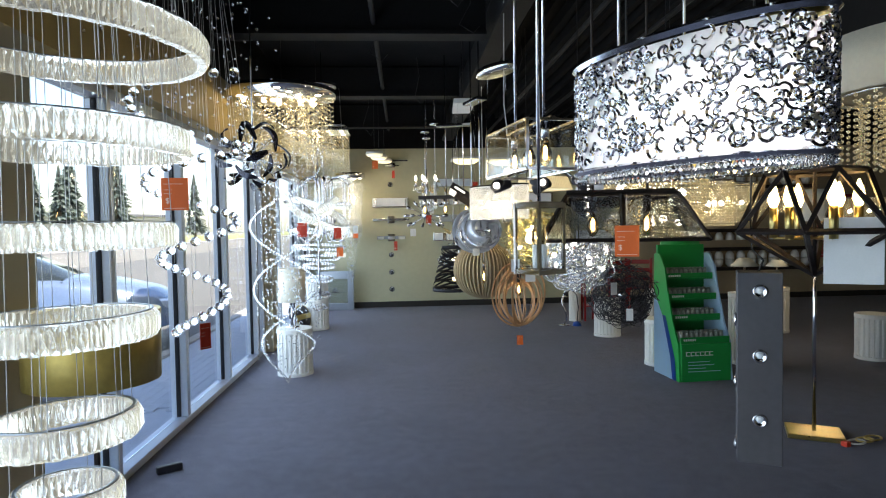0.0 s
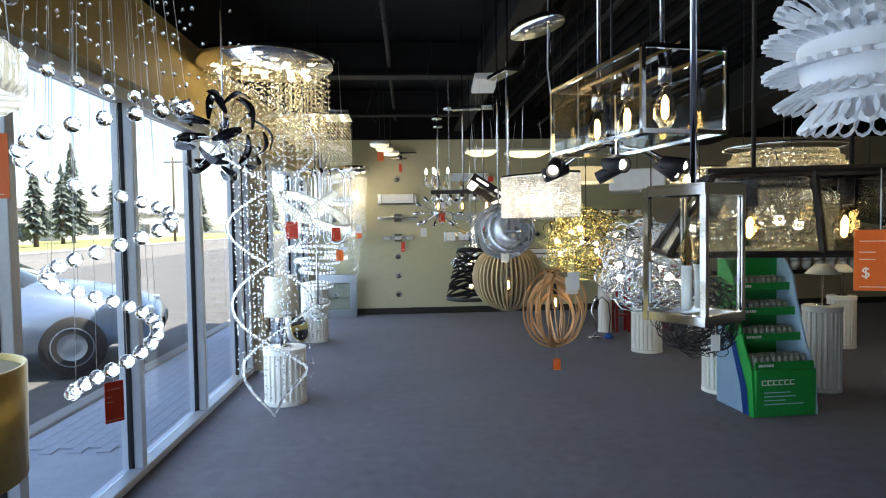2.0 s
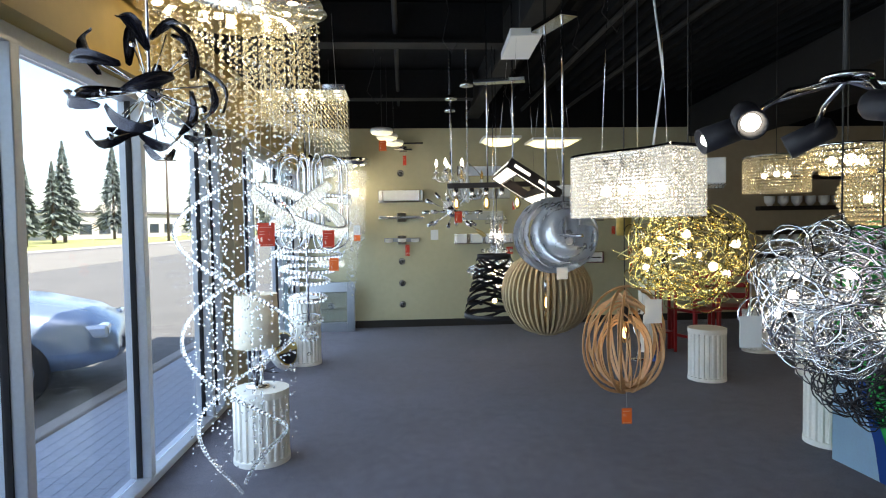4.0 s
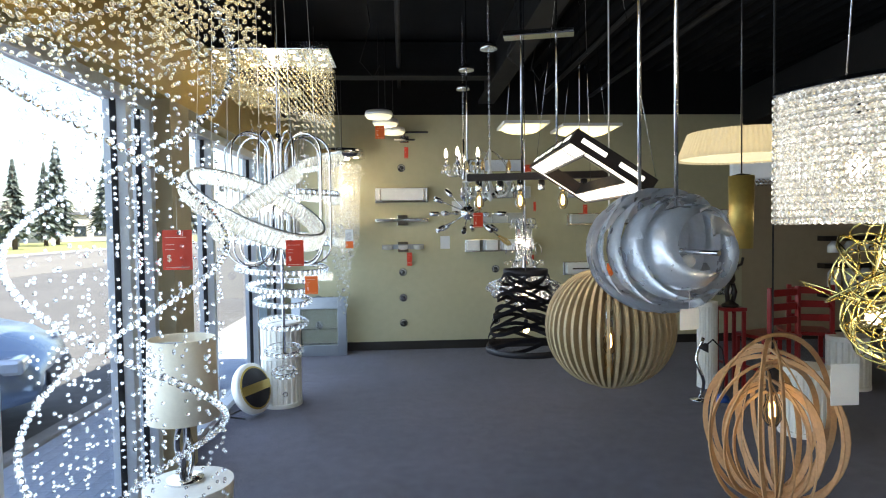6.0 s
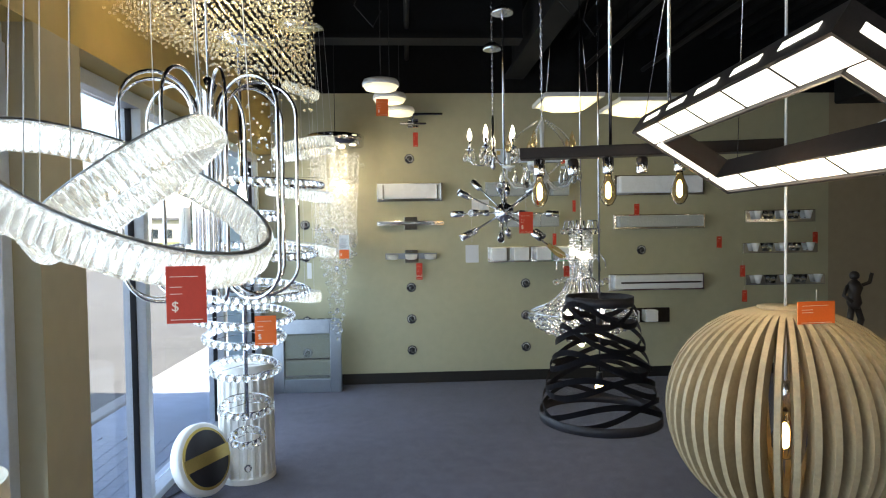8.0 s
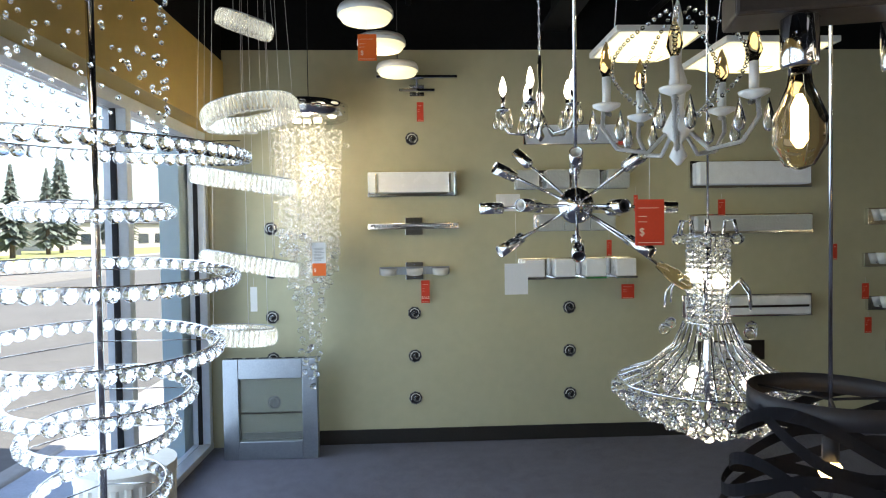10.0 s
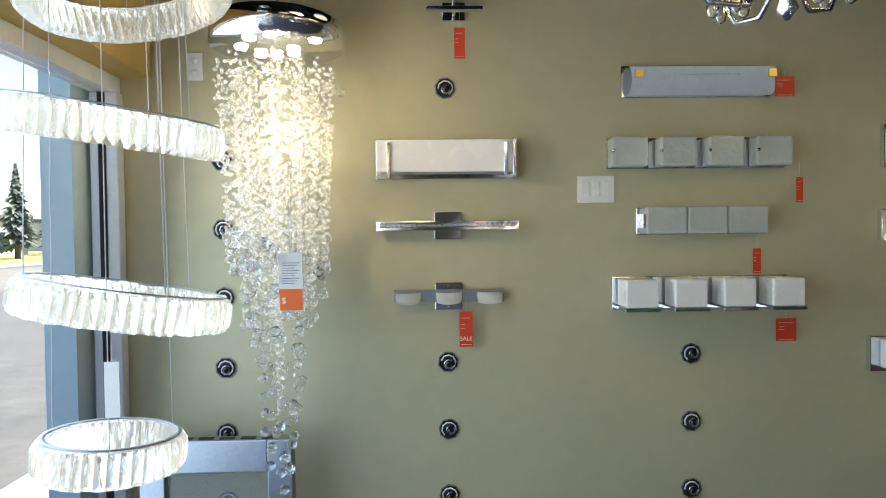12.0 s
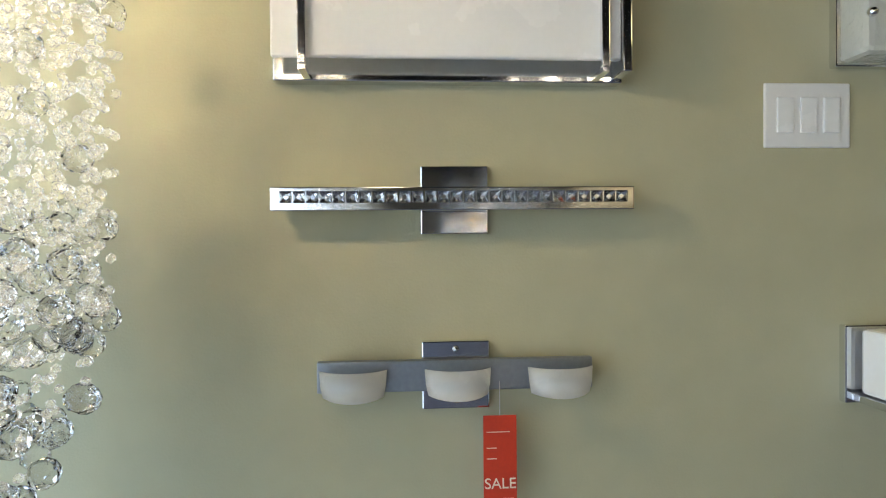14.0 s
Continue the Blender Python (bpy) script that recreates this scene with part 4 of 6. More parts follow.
def spot_pendant(x, y, z):
    t = thing("spotlight_pendant", "hanging charcoal box column fitted with round steel spotlights", "pendant lamp", (x, y, z), rz=-27)
    part("column", box(B(), -0.055, 0.055, -0.055, 0.055, 0, 0.52, bevel=0.002), GREYP, t)
    for zz in (0.47, 0.295, 0.12):
        for dz, m in ((0, pose(0, -0.055, zz, 90, 0, 0)), (-0.08, pose(-0.055, 0, zz - 0.085, 0, -90, 0))):
            s = part("spotlight", lathe(B(), [(0.01, 0.0), (0.018, 0.0), (0.019, 0.004), (0.015, 0.006), (0.012, 0.002), (0.001, 0.0015)], 24, m), CHROME, t, "round chrome spotlight")
            part("lens", ball(B(), (0, 0, 0), 0.008, 10, 6, m), OPAL, s)
    part("flex", tube(B(), [(0.0, 0, 0.52), (0.012, 0.01, 0.55), (-0.015, 0.015, 0.58), (-0.02, 0.0, 0.66), (-0.01, 0, 1.4), (0, 0, HANG - z)], 0.003, 6), CORD, t)


spot_pendant(0.98, 1.65, 0.72)

st = thing("floor_lamp", "slim steel floor lamp pole on a square brass base", "floor lamp", (2.63, 3.8, 0), rz=-28)
part("base_plate", box(B(), -0.16, 0.16, -0.13, 0.13, 0, 0.03, bevel=0.006), BRASS, st)
part("pole", lathe(B(), [(0.012, 0.03), (0.012, 1.5)], 12), CHROME, st)
part("shade", lathe(B(), [(0.12, 1.38), (0.09, 1.58), (0.086, 1.58), (0.116, 1.38)], 28, closed=True), LINEN, st)
part("spider", rod(B(), (-0.1, 0, 1.49), (0.1, 0, 1.49), 0.003, 5), STEEL, st)
tag_on(1.14, 1.5, 1.385, 0.13, 0.17, -30, PAPER, 0.05, name="paper_notice", label="blank white paper notice hanging from the iron chandelier")
sc = thing("loose_cable", "coiled clear cable with red plug on the carpet", "cable", (2.78, 3.62, 0), rz=20)
for k in range(3):
    part("coil", tube(B(), [(k * 0.08 + 0.06 * math.cos(i * 0.5236), 0.04 * math.sin(i * 0.5236), 0.012) for i in range(12)], 0.006, 6, True), BRASS if k else CORDW, sc)
part("plug", box(B(), -0.12, -0.08, -0.02, 0.02, 0, 0.03, bevel=0.004), TAGR, sc)


def red_chair(x, y, rz):
    t = thing("red_chair", "dark red lacquered wooden chair", "chair", (x, y, 0), "red chairs", rz)
    part("seat", box(B(), -0.2, 0.2, -0.19, 0.19, 0.43, 0.46, bevel=0.008), REDP, t)
    for sx2 in (-1, 1):
        part("leg", box(B(), sx2 * 0.17 - 0.018, sx2 * 0.17 + 0.018, -0.18, -0.145, 0, 0.429, bevel=0.004), REDP, t)
        part("leg", box(B(), sx2 * 0.17 - 0.018, sx2 * 0.17 + 0.018, 0.15, 0.186, 0, 0.429, bevel=0.004), REDP, t)
        part("back_post", box(B(), sx2 * 0.17 - 0.018, sx2 * 0.17 + 0.018, 0.15, 0.186, 0.461, 0.88, bevel=0.004), REDP, t)
        part("stretcher", box(B(), sx2 * 0.17 - 0.01, sx2 * 0.17 + 0.01, -0.144, 0.149, 0.15, 0.18), REDP, t)
    for z in (0.56, 0.68, 0.80):
        part("back_slat", box(B(), -0.151, 0.151, 0.16, 0.178, z, z + 0.06, bevel=0.004), REDP, t)


red_chair(3.0, 8.75, 200)
red_chair(3.45, 8.9, 160)
rs = thing("red_stand", "narrow dark red lacquered plant stand", "stand", (2.66, 8.74, 0))
part("top", box(B(), -0.1, 0.1, -0.1, 0.1, 0.67, 0.70, bevel=0.005), REDP, rs)
for k in range(4):
    cx, cy = (-0.08, 0.08)[k % 2], (-0.08, 0.08)[k // 2]
    part("leg", box(B(), cx - 0.014, cx + 0.014, cy - 0.014, cy + 0.014, 0, 0.669, bevel=0.003), REDP, rs)
part("lower_shelf", box(B(), -0.065, 0.065, -0.065, 0.065, 0.2, 0.22, bevel=0.003), REDP, rs)
bm = B()
lathe(bm, [(0.07, 0), (0.07, 0.02), (0.045, 0.035), (0.03, 0.06)], 20)
tube(bm, [(-0.02, 0, 0.05), (-0.03, 0, 0.13), (-0.015, 0, 0.22)], 0.02, 8)
tube(bm, [(0.025, 0, 0.05), (0.04, -0.01, 0.13), (0.015, 0, 0.22)], 0.02, 8)
lathe(bm, [(0.03, 0.2), (0.045, 0.24), (0.035, 0.29), (0.05, 0.34), (0.03, 0.375), (0.014, 0.39)], 14)
tube(bm, [(-0.045, 0, 0.35), (-0.085, -0.02, 0.29), (-0.05, -0.05, 0.25)], 0.012, 7)
tube(bm, [(0.045, 0, 0.35), (0.095, -0.01, 0.37), (0.11, -0.01, 0.43)], 0.012, 7)
ball(bm, (0, 0, 0.415), 0.03, 12, 8)
fg = tagged(part("figurine", bm, DARK), "dark bronze figurine on a red stand", "figurine")
fg.location = (2.66, 8.74, 0.70)
ds = thing("desk_lamp", "small blue-based gooseneck desk lamp on the carpet", "desk lamp", (2.36, 8.3, 0))
part("base", lathe(B(), [(0.06, 0), (0.05, 0.04), (0.02, 0.06)], 20), NAVY, ds)
part("neck", tube(B(), [(0, 0, 0.05), (0.02, 0, 0.25), (0, 0, 0.42), (-0.08, 0, 0.5), (-0.13, 0, 0.46)], 0.007, 7), BLKM, ds)
part("head", lathe(B(), [(0.015, 0.0), (0.045, -0.06), (0.04, -0.06), (0.012, -0.004)], 18, pose(-0.13, 0, 0.47, 0, 30, 0)), BLKM, ds)
fs_ = thing("figure_lamp_stem", "polished chrome twisted lamp stem on the carpet", "lamp stem", (2.2, 8.35, 0))
part("base", lathe(B(), [(0.08, 0), (0.08, 0.01), (0.01, 0.02)], 20), CHROME, fs_)
part("stem", tube(B(), [(0.03 * math.sin(q * 0.7), 0.02 * math.cos(q * 0.7), 0.015 + q * 0.045) for q in range(12)], 0.013, 7), CHROME, fs_)


# ---- pendants over the walk ----
def glass_box_pendant(x, y, z, s, L, h, rz):
    t = thing("glass_box_pendant", "long glass box pendant with chrome frame and filament bulbs", "pendant lamp", (x, y, z), "glass pendants", rz)
    for a in (-1, 1):
        for b in (-1, 1):
            part("post", box(B(), a * s / 2 - 0.005, a * s / 2 + 0.005, b * L / 2 - 0.005, b * L / 2 + 0.005, -h + 0.005, h - 0.005), CHROME, t)
    for zz in (-h, h):
        for b in (-1, 1):
            part("rim", box(B(), -s / 2, s / 2, b * L / 2 - 0.005, b * L / 2 + 0.005, zz - 0.005, zz + 0.005), CHROME, t)
            part("rim", box(B(), b * s / 2 - 0.005, b * s / 2 + 0.005, -L / 2 + 0.005, L / 2 - 0.005, zz - 0.0045, zz + 0.0045), CHROME, t)
    for b in (-1, 1):
        for g in (part("glass_pane", box(B(), -s / 2 + 0.008, s / 2 - 0.008, b * L / 2 - 0.002, b * L / 2 + 0.002, -h + 0.006, h - 0.006), CLEAR, t),
                  part("glass_pane", box(B(), b * s / 2 - 0.002, b * s / 2 + 0.002, -L / 2 + 0.008, L / 2 - 0.008, -h + 0.006, h - 0.006), CLEAR, t)):
            g.visible_shadow = False
    part("top_bar", box(B(), -0.012, 0.012, -L / 2, L / 2, h + 0.0055, h + 0.014), CHROME, t)
    for b in (-0.16, 0.16):
        part("rod", rod(B(), (0, b, h + 0.012), (0, b, HANG - z), 0.006, 8), CHROME, t)
        part("ceiling_cup", lathe(B(), [(0.034, 2.6 - z), (0.034, 2.61 - z), (0.008, 2.63 - z)], 24, pose(0, b, 0)), CHROME, t)
    for b in (-0.17, 0.0, 0.17):
        part("socket", lathe(B(), [(0.016, 0.03), (0.016, h + 0.005)], 14, pose(0, b, 0)), CHROME, t)
        edison(t, 0, b, 0.03, 0.9)


glass_box_pendant(0.545, 2.62, 1.685, 0.215, 0.50, 0.095, 10)


def tall_lantern(x, y, z):
    t = thing("tall_lantern", "tall chrome lantern with clear glass sides", "pendant lamp", (x, y, z), "glass pendants", 32)
    s, h = 0.112, 0.11
    for a in (-1, 1):
        for b in (-1, 1):
            part("post", box(B(), a * s / 2 - 0.005, a * s / 2 + 0.005, b * s / 2 - 0.005, b * s / 2 + 0.005, -h + 0.008, h - 0.008), CHROME, t)
    for zz in (-h, h):
        bm = B()
        for b in (-1, 1):
            box(bm, -s / 2 - 0.007, s / 2 + 0.007, b * s / 2 - 0.005, b * s / 2 + 0.005, zz - 0.008, zz + 0.008)
            box(bm, b * s / 2 - 0.005, b * s / 2 + 0.005, -s / 2 + 0.005, s / 2 - 0.005, zz - 0.0075, zz + 0.0075)
        part("rim", bm, CHROME, t)
    for k in range(4):
        g = part("glass_pane", box(B(), -s / 2 + 0.008, s / 2 - 0.008, -s / 2 - 0.0015, -s / 2 + 0.0015, -h + 0.009, h - 0.009, pose(0, 0, 0, 0, 0, 90 * k)), CLEAR, t)
        g.visible_shadow = False
    part("top_plate", box(B(), -s / 2, s / 2, -s / 2, s / 2, h + 0.0085, h + 0.012), CHROME, t)
    part("rod", rod(B(), (0, 0, h + 0.012), (0, 0, HANG - z), 0.006, 8), CHROME, t)
    for k in range(2):
        part("candle", lathe(B(), [(0.009, -h + 0.012), (0.009, -0.02)], 10, pose(0.02 - 0.04 * k, 0, 0)), WHITEP, t)
        part("bulb", lathe(B(), [(0.007, -0.02), (0.013, 0.0), (0.009, 0.025), (0.002, 0.045)], 10, pose(0.02 - 0.04 * k, 0, 0)), AMBER, t, "unlit candle bulb")


tall_lantern(0.46, 2.06, 1.33)


def trapezoid_lantern(x, y, z, rz):
    t = thing("trapezoid_lantern", "dark iron tapered linear lantern with glass sides", "pendant lamp", (x, y, z), rz=rz)
    bl, bw, tl, tw2, h = 0.30, 0.12, 0.2, 0.07, 0.17
    bc = [(-bl, -bw, 0), (bl, -bw, 0), (bl, bw, 0), (-bl, bw, 0)]
    tc2 = [(-tl, -tw2, h), (tl, -tw2, h), (tl, tw2, h), (-tl, tw2, h)]
    for i in range(4):
        j = (i + 1) % 4
        part("bar", tube(B(), [bc[i], bc[j]], 0, flat=(0.010, 0.010)), DARK, t)
        part("bar", tube(B(), [tc2[i], tc2[j]], 0, flat=(0.010, 0.010)), DARK, t)
        part("post", tube(B(), [bc[i], tc2[i]], 0, flat=(0.010, 0.010)), DARK, t)
        bm = B()
        f = bm.faces.new([bm.verts.new(Vector(p) * 0.985) for p in (bc[i], bc[j], tc2[j], tc2[i])])
        bmesh.ops.solidify(bm, geom=[f], thickness=0.003)
        g = part("glass_pane", bm, CLEAR, t)
        g.visible_shadow = False
    part("mid_post", tube(B(), [(0, -bw, 0), (0, -tw2, h)], 0, flat=(0.018, 0.010)), DARK, t)
    for s in (-1, 1):
        part("rod", rod(B(), (s * 0.1, 0, h), (s * 0.1, 0, HANG - z), 0.005, 6), DARK, t)
        part("socket", lathe(B(), [(0.016, h - 0.06), (0.016, h)], 12, pose(s * 0.1, 0, 0)), DARK, t)
        edison(t, s * 0.1, 0, h - 0.06, 0.75)
    part("top_bar", box(B(), -tl, tl, -0.01, 0.01, h + 0.008, h + 0.02), DARK, t)


trapezoid_lantern(0.83, 2.32, 1.315, -14)
tag_on(0.72, 1.95, 1.37, 0.075, 0.1, -20, up=0.1)
tag_on(0.66, 3.6, 1.17, 0.05, 0.075, -10, PAPER, 0.1, name="paper_tag", label="small white paper tag on a wire pendant")


def oval_shade(x, y, z, rz):
    t = thing("oval_pendant", "large oval chrome shade of cut-out scrollwork, brightly lit", "pendant lamp", (x, y, z), rz=rz)
    a, b, h = 0.30, 0.115, 0.25
    def pt(q, zz, k=1.0):
        return (a * k * math.cos(q), b * k * math.sin(q), zz)
    N = 96
    for zz, nm in ((0, "lower_rim"), (h, "upper_rim")):
        part(nm, tube(B(), [pt(i * 2 * math.pi / N, zz) for i in range(N)], 0, closed=True, flat=(0.012, 0.012)), CHROME, t)
    # scrollwork: curls lying on the oval wall
    bm = B()
    rnd = random.Random(3)
    for k in range(1150):
        q0, z0 = rnd.random() * 2 * math.pi, rnd.uniform(0.02, h - 0.02)
        r0, tw3, a0 = rnd.uniform(0.008, 0.019), rnd.choice((-1, 1)), rnd.random() * 6.28
        pts = []
        for j in range(11):
            f = j / 10
            ang = a0 + tw3 * f * 4.6
            rr = r0 * (1 - 0.55 * f)
            du, dz = rr * math.cos(ang), rr * math.sin(ang)
            zz = min(max(z0 + dz, 0.005), h - 0.005)
            speed = math.hypot(a * math.sin(q0), b * math.cos(q0))
            q = q0 + du / max(speed, 0.08)
            pts.append(pt(q, zz, 1.0 + 0.012 * rnd.random()))
        tube(bm, pts, 0, flat=(0.0055, 0.003))
    tagged(part("scrollwork", bm, CHROME, t, "chrome cut-out scrolls"), kind="stuff")
    liner = part("liner", tube_wall(pt, 0.93, 0.01, h - 0.01), mat_liner, t, "lit silver organza liner")
    pl = []
    for i in range(120):
        q = i * 2 * math.pi / 120
        pl.append((*pt(q, -0.012, 0.99)[:2], -0.014, 0.009))
    tagged(part("crystal_fringe", beads(([], []), pl), CRYSTAL, t), kind="stuff")
    part("top_plate", tube(B(), [(-a, 0, h), (a, 0, h)], 0, flat=(0.05, 0.008)), BRASS, t)
    for s in (-0.6, 0.0, 0.6):
        part("cable", rod(B(), (a * s, 0, h), (a * s, 0, HANG - z), 0.003, 6), CHROME, t)


mat_liner = mat("sheer_organza", (0.85, 0.87, 0.92), 0.35, bump=1.0, bscale=30)
mln = mat_liner.node_tree
thr, mxs = mln.nodes.new("ShaderNodeBsdfTranslucent"), mln.nodes.new("ShaderNodeMixShader")
thr.inputs["Color"].default_value = (0.9, 0.92, 0.95, 1)
mxs.inputs[0].default_value = 0.6
mln.links.new(mln.nodes["Principled BSDF"].outputs[0], mxs.inputs[1])
mln.links.new(thr.outputs[0], mxs.inputs[2])
mln.links.new(mxs.outputs[0], mln.nodes["Material Output"].inputs["Surface"])


def tube_wall(pt, k, z0, z1):
    bm = B()
    N = 72
    A = [bm.verts.new(pt(i * 2 * math.pi / N, z0, k)) for i in range(N)]
    C = [bm.verts.new(pt(i * 2 * math.pi / N, z1, k)) for i in range(N)]
    for i in range(N):
        bm.faces.new((A[i], A[(i + 1) % N], C[(i + 1) % N], C[i])).smooth = True
    bmesh.ops.solidify(bm, geom=bm.faces[:], thickness=0.002)
    return bm


oval_shade(0.602, 1.29, 1.50, -62)
for k in (-1, 0, 1):
    bulb_light(0.602 + (0.11 * k + 0.07) * 0.469, 1.29 - (0.11 * k + 0.07) * 0.883, 1.50 + 0.13, 0.65, (1.0, 0.95, 0.88), 0.02)


def ribbon_flower(x, y, z):
    t = thing("ribbon_pendant", "round pendant of white looped plastic ribbons", "pendant lamp", (x, y, z), rz=12)
    part("core", ball(B(), (0, 0, 0), 0.112, 24, 16), RIBBON, t)
    n = 0
    for k in range(6):
        el = radians(-50 + 20 * k)
        m = max(10, int(36 * math.cos(el)))
        for j in range(m):
            a = 2 * math.pi * (j + 0.5 * (k % 2)) / m
            d = Vector((math.cos(el) * math.cos(a), math.cos(el) * math.sin(a), math.sin(el)))
            u = d.cross(Vector((0, 0, 1))).normalized()
            pts = [d * (0.106 + 0.031 * (1 - math.cos(b))) + u * 0.015 * math.sin(b) for b in [i * math.pi / 5 for i in range(10)]]
            part("ribbon_loop", tube(B(), pts, 0, closed=True, flat=(0.009, 0.002)), RIBBON, t)
    up_cord(t, 0.09, HANG - z, r=0.003)


ribbon_flower(0.74, 2.0, 1.67)


def candle_frame(x, y, z):
    t = thing("geometric_chandelier", "open dark iron geometric frame with brass candles", "chandelier", (x, y, z), rz=20)
    R, h = 0.2, 0.14
    top3 = [(R * 0.6 * math.cos(k * math.pi / 3), R * 0.6 * math.sin(k * math.pi / 3), h) for k in range(6)]
    mid = [(R * math.cos(k * math.pi / 3 + 0.52), R * math.sin(k * math.pi / 3 + 0.52), -0.02) for k in range(6)]
    low = (0, 0, -h)
    for k in range(6):
        j = (k + 1) % 6
        for p, q in ((top3[k], top3[j]), (mid[k], mid[j]), (top3[k], mid[k]), (top3[j], mid[k]), (mid[k], low)):
            part("bar", tube(B(), [p, q], 0, flat=(0.011, 0.011)), DARK, t)
        cx, cy = 0.1 * math.cos(k * 1.047), 0.1 * math.sin(k * 1.047)
        part("arm", rod(B(), (0, 0, -0.04), (cx, cy, -0.04), 0.004, 6), BRASS, t)
        part("candle", lathe(B(), [(0.011, -0.04), (0.011, 0.045)], 12, pose(cx, cy, 0)), BRASS, t, "brass candle sleeve")
        part("bulb", lathe(B(), [(0.008, 0.045), (0.016, 0.065), (0.01, 0.095), (0.002, 0.115)], 10, pose(cx, cy, 0)), HOT, t, "lit flame bulb")
    part("stem", rod(B(), (0, 0, -h), (0, 0, HANG - z), 0.005, 6), DARK, t)


candle_frame(1.12, 1.62, 1.37)
hp = thing("drum_pendant", "white drum pendant with crystal strands below", "pendant lamp", (1.85, 2.1, 1.72))
part("shade", lathe(B(), [(0.3, 0.1), (0.3, 0.3), (0.294, 0.3), (0.294, 0.1)], 48, closed=True), LINEN, hp)
part("frame_ring", tube(B(), [(0.26 * math.cos(i * 0.2618), 0.26 * math.sin(i * 0.2618), 0.1) for i in range(24)], 0.005, 6, True), CHROME, hp)
pl = []
for k in range(70):
    a, rr = k * 2 * math.pi / 70, 0.27 - 0.08 * (k % 3)
    pl += [(rr * math.cos(a), rr * math.sin(a), 0.09 - j * 0.022, 0.008) for j in range(12)]
tagged(part("crystal_strands", beads(([], []), pl), CRYSTAL_W, hp), kind="stuff")
part("spoke", rod(B(), (-0.297, 0, 0.2), (0.297, 0, 0.2), 0.004, 6), CHROME, hp)
up_cord(hp, 0.2, HANG - 1.72)


def wire_ball(x, y, z, R, rz_, material, n, loop, label, wr, hz=1.0, bulbs=5, pts_n=16):
    t = thing("wire_ball_pendant", label, "pendant lamp", (x, y, z), "wire ball pendants")
    rnd = random.Random(int(R * 1000))
    bm = B()
    for k in range(n):
        zz = 1 - 2 * (k + 0.5) / n
        a = k * 2.39996
        d = Vector((math.sqrt(1 - zz * zz) * math.cos(a), math.sqrt(1 - zz * zz) * math.sin(a), zz))
        u = d.cross(Vector((rnd.random() - 0.5, rnd.random() - 0.5, rnd.random() - 0.5))).normalized()
        v = (d.cross(u) * rnd.uniform(0.3, 0.8) + d * rnd.uniform(-0.8, 0.8)).normalized()
        r = loop * rnd.uniform(0.6, 1.25)
        c = d * (R - r * rnd.uniform(0.6, 1.0)) * rnd.uniform(0.75, 1.0)
        pts = [c + u * r * math.cos(b) + v * r * math.sin(b) * rnd.uniform(0.9, 1.1) for b in [i * 2 * math.pi / pts_n for i in range(pts_n)]]
        tube(bm, [(p.x, p.y, p.z * hz) for p in pts], wr, 4, True)
    tagged(part("wire_loops", bm, material, t), kind="stuff")
    part("core", ball(B(), (0, 0, 0), R * 0.12), CHROME, t)
    for k in range(bulbs):
        a = k * 2.4
        zz = (-0.5 + (k + 0.5) / bulbs) * 1.2
        q = Vector((math.cos(a), math.sin(a), zz)).normalized() * R * 0.62
        part("bulb_stem", rod(B(), (0, 0, 0), q * 0.95, 0.003, 5), CHROME, t)
        part("bulb", ball(B(), q, 0.017, 10, 6), HOTW, t, "lit capsule bulb")
    up_cord(t, R * 0.1, HANG - z, r=0.003)


wire_ball(1.06, 4.78, 1.25, 0.31, 0, GOLDW, 140, 0.085, "gold anodised wire tangle ball pendant, lit inside", 0.0027, 0.85, 8)
wire_ball(1.14, 3.95, 1.16, 0.28, 0, SILVW, 140, 0.08, "silver wire tangle ball pendant, lit inside", 0.0032, 0.95, 8)
wire_ball(1.55, 4.3, 0.86, 0.27, 0, BLKW, 190, 0.065, "black wire tangle ball pendant, unlit", 0.0026, 0.95, 0)
tag_on(1.5, 4.02, 0.80, 0.045, 0.08, -10, PAPER, 0.08, name="paper_tag", label="small white paper tag on a wire pendant")
tag_on(1.38, 3.98, 0.98, 0.05, 0.08, 20, PAPER, 0.08, name="paper_tag", label="small white paper tag on a wire pendant")


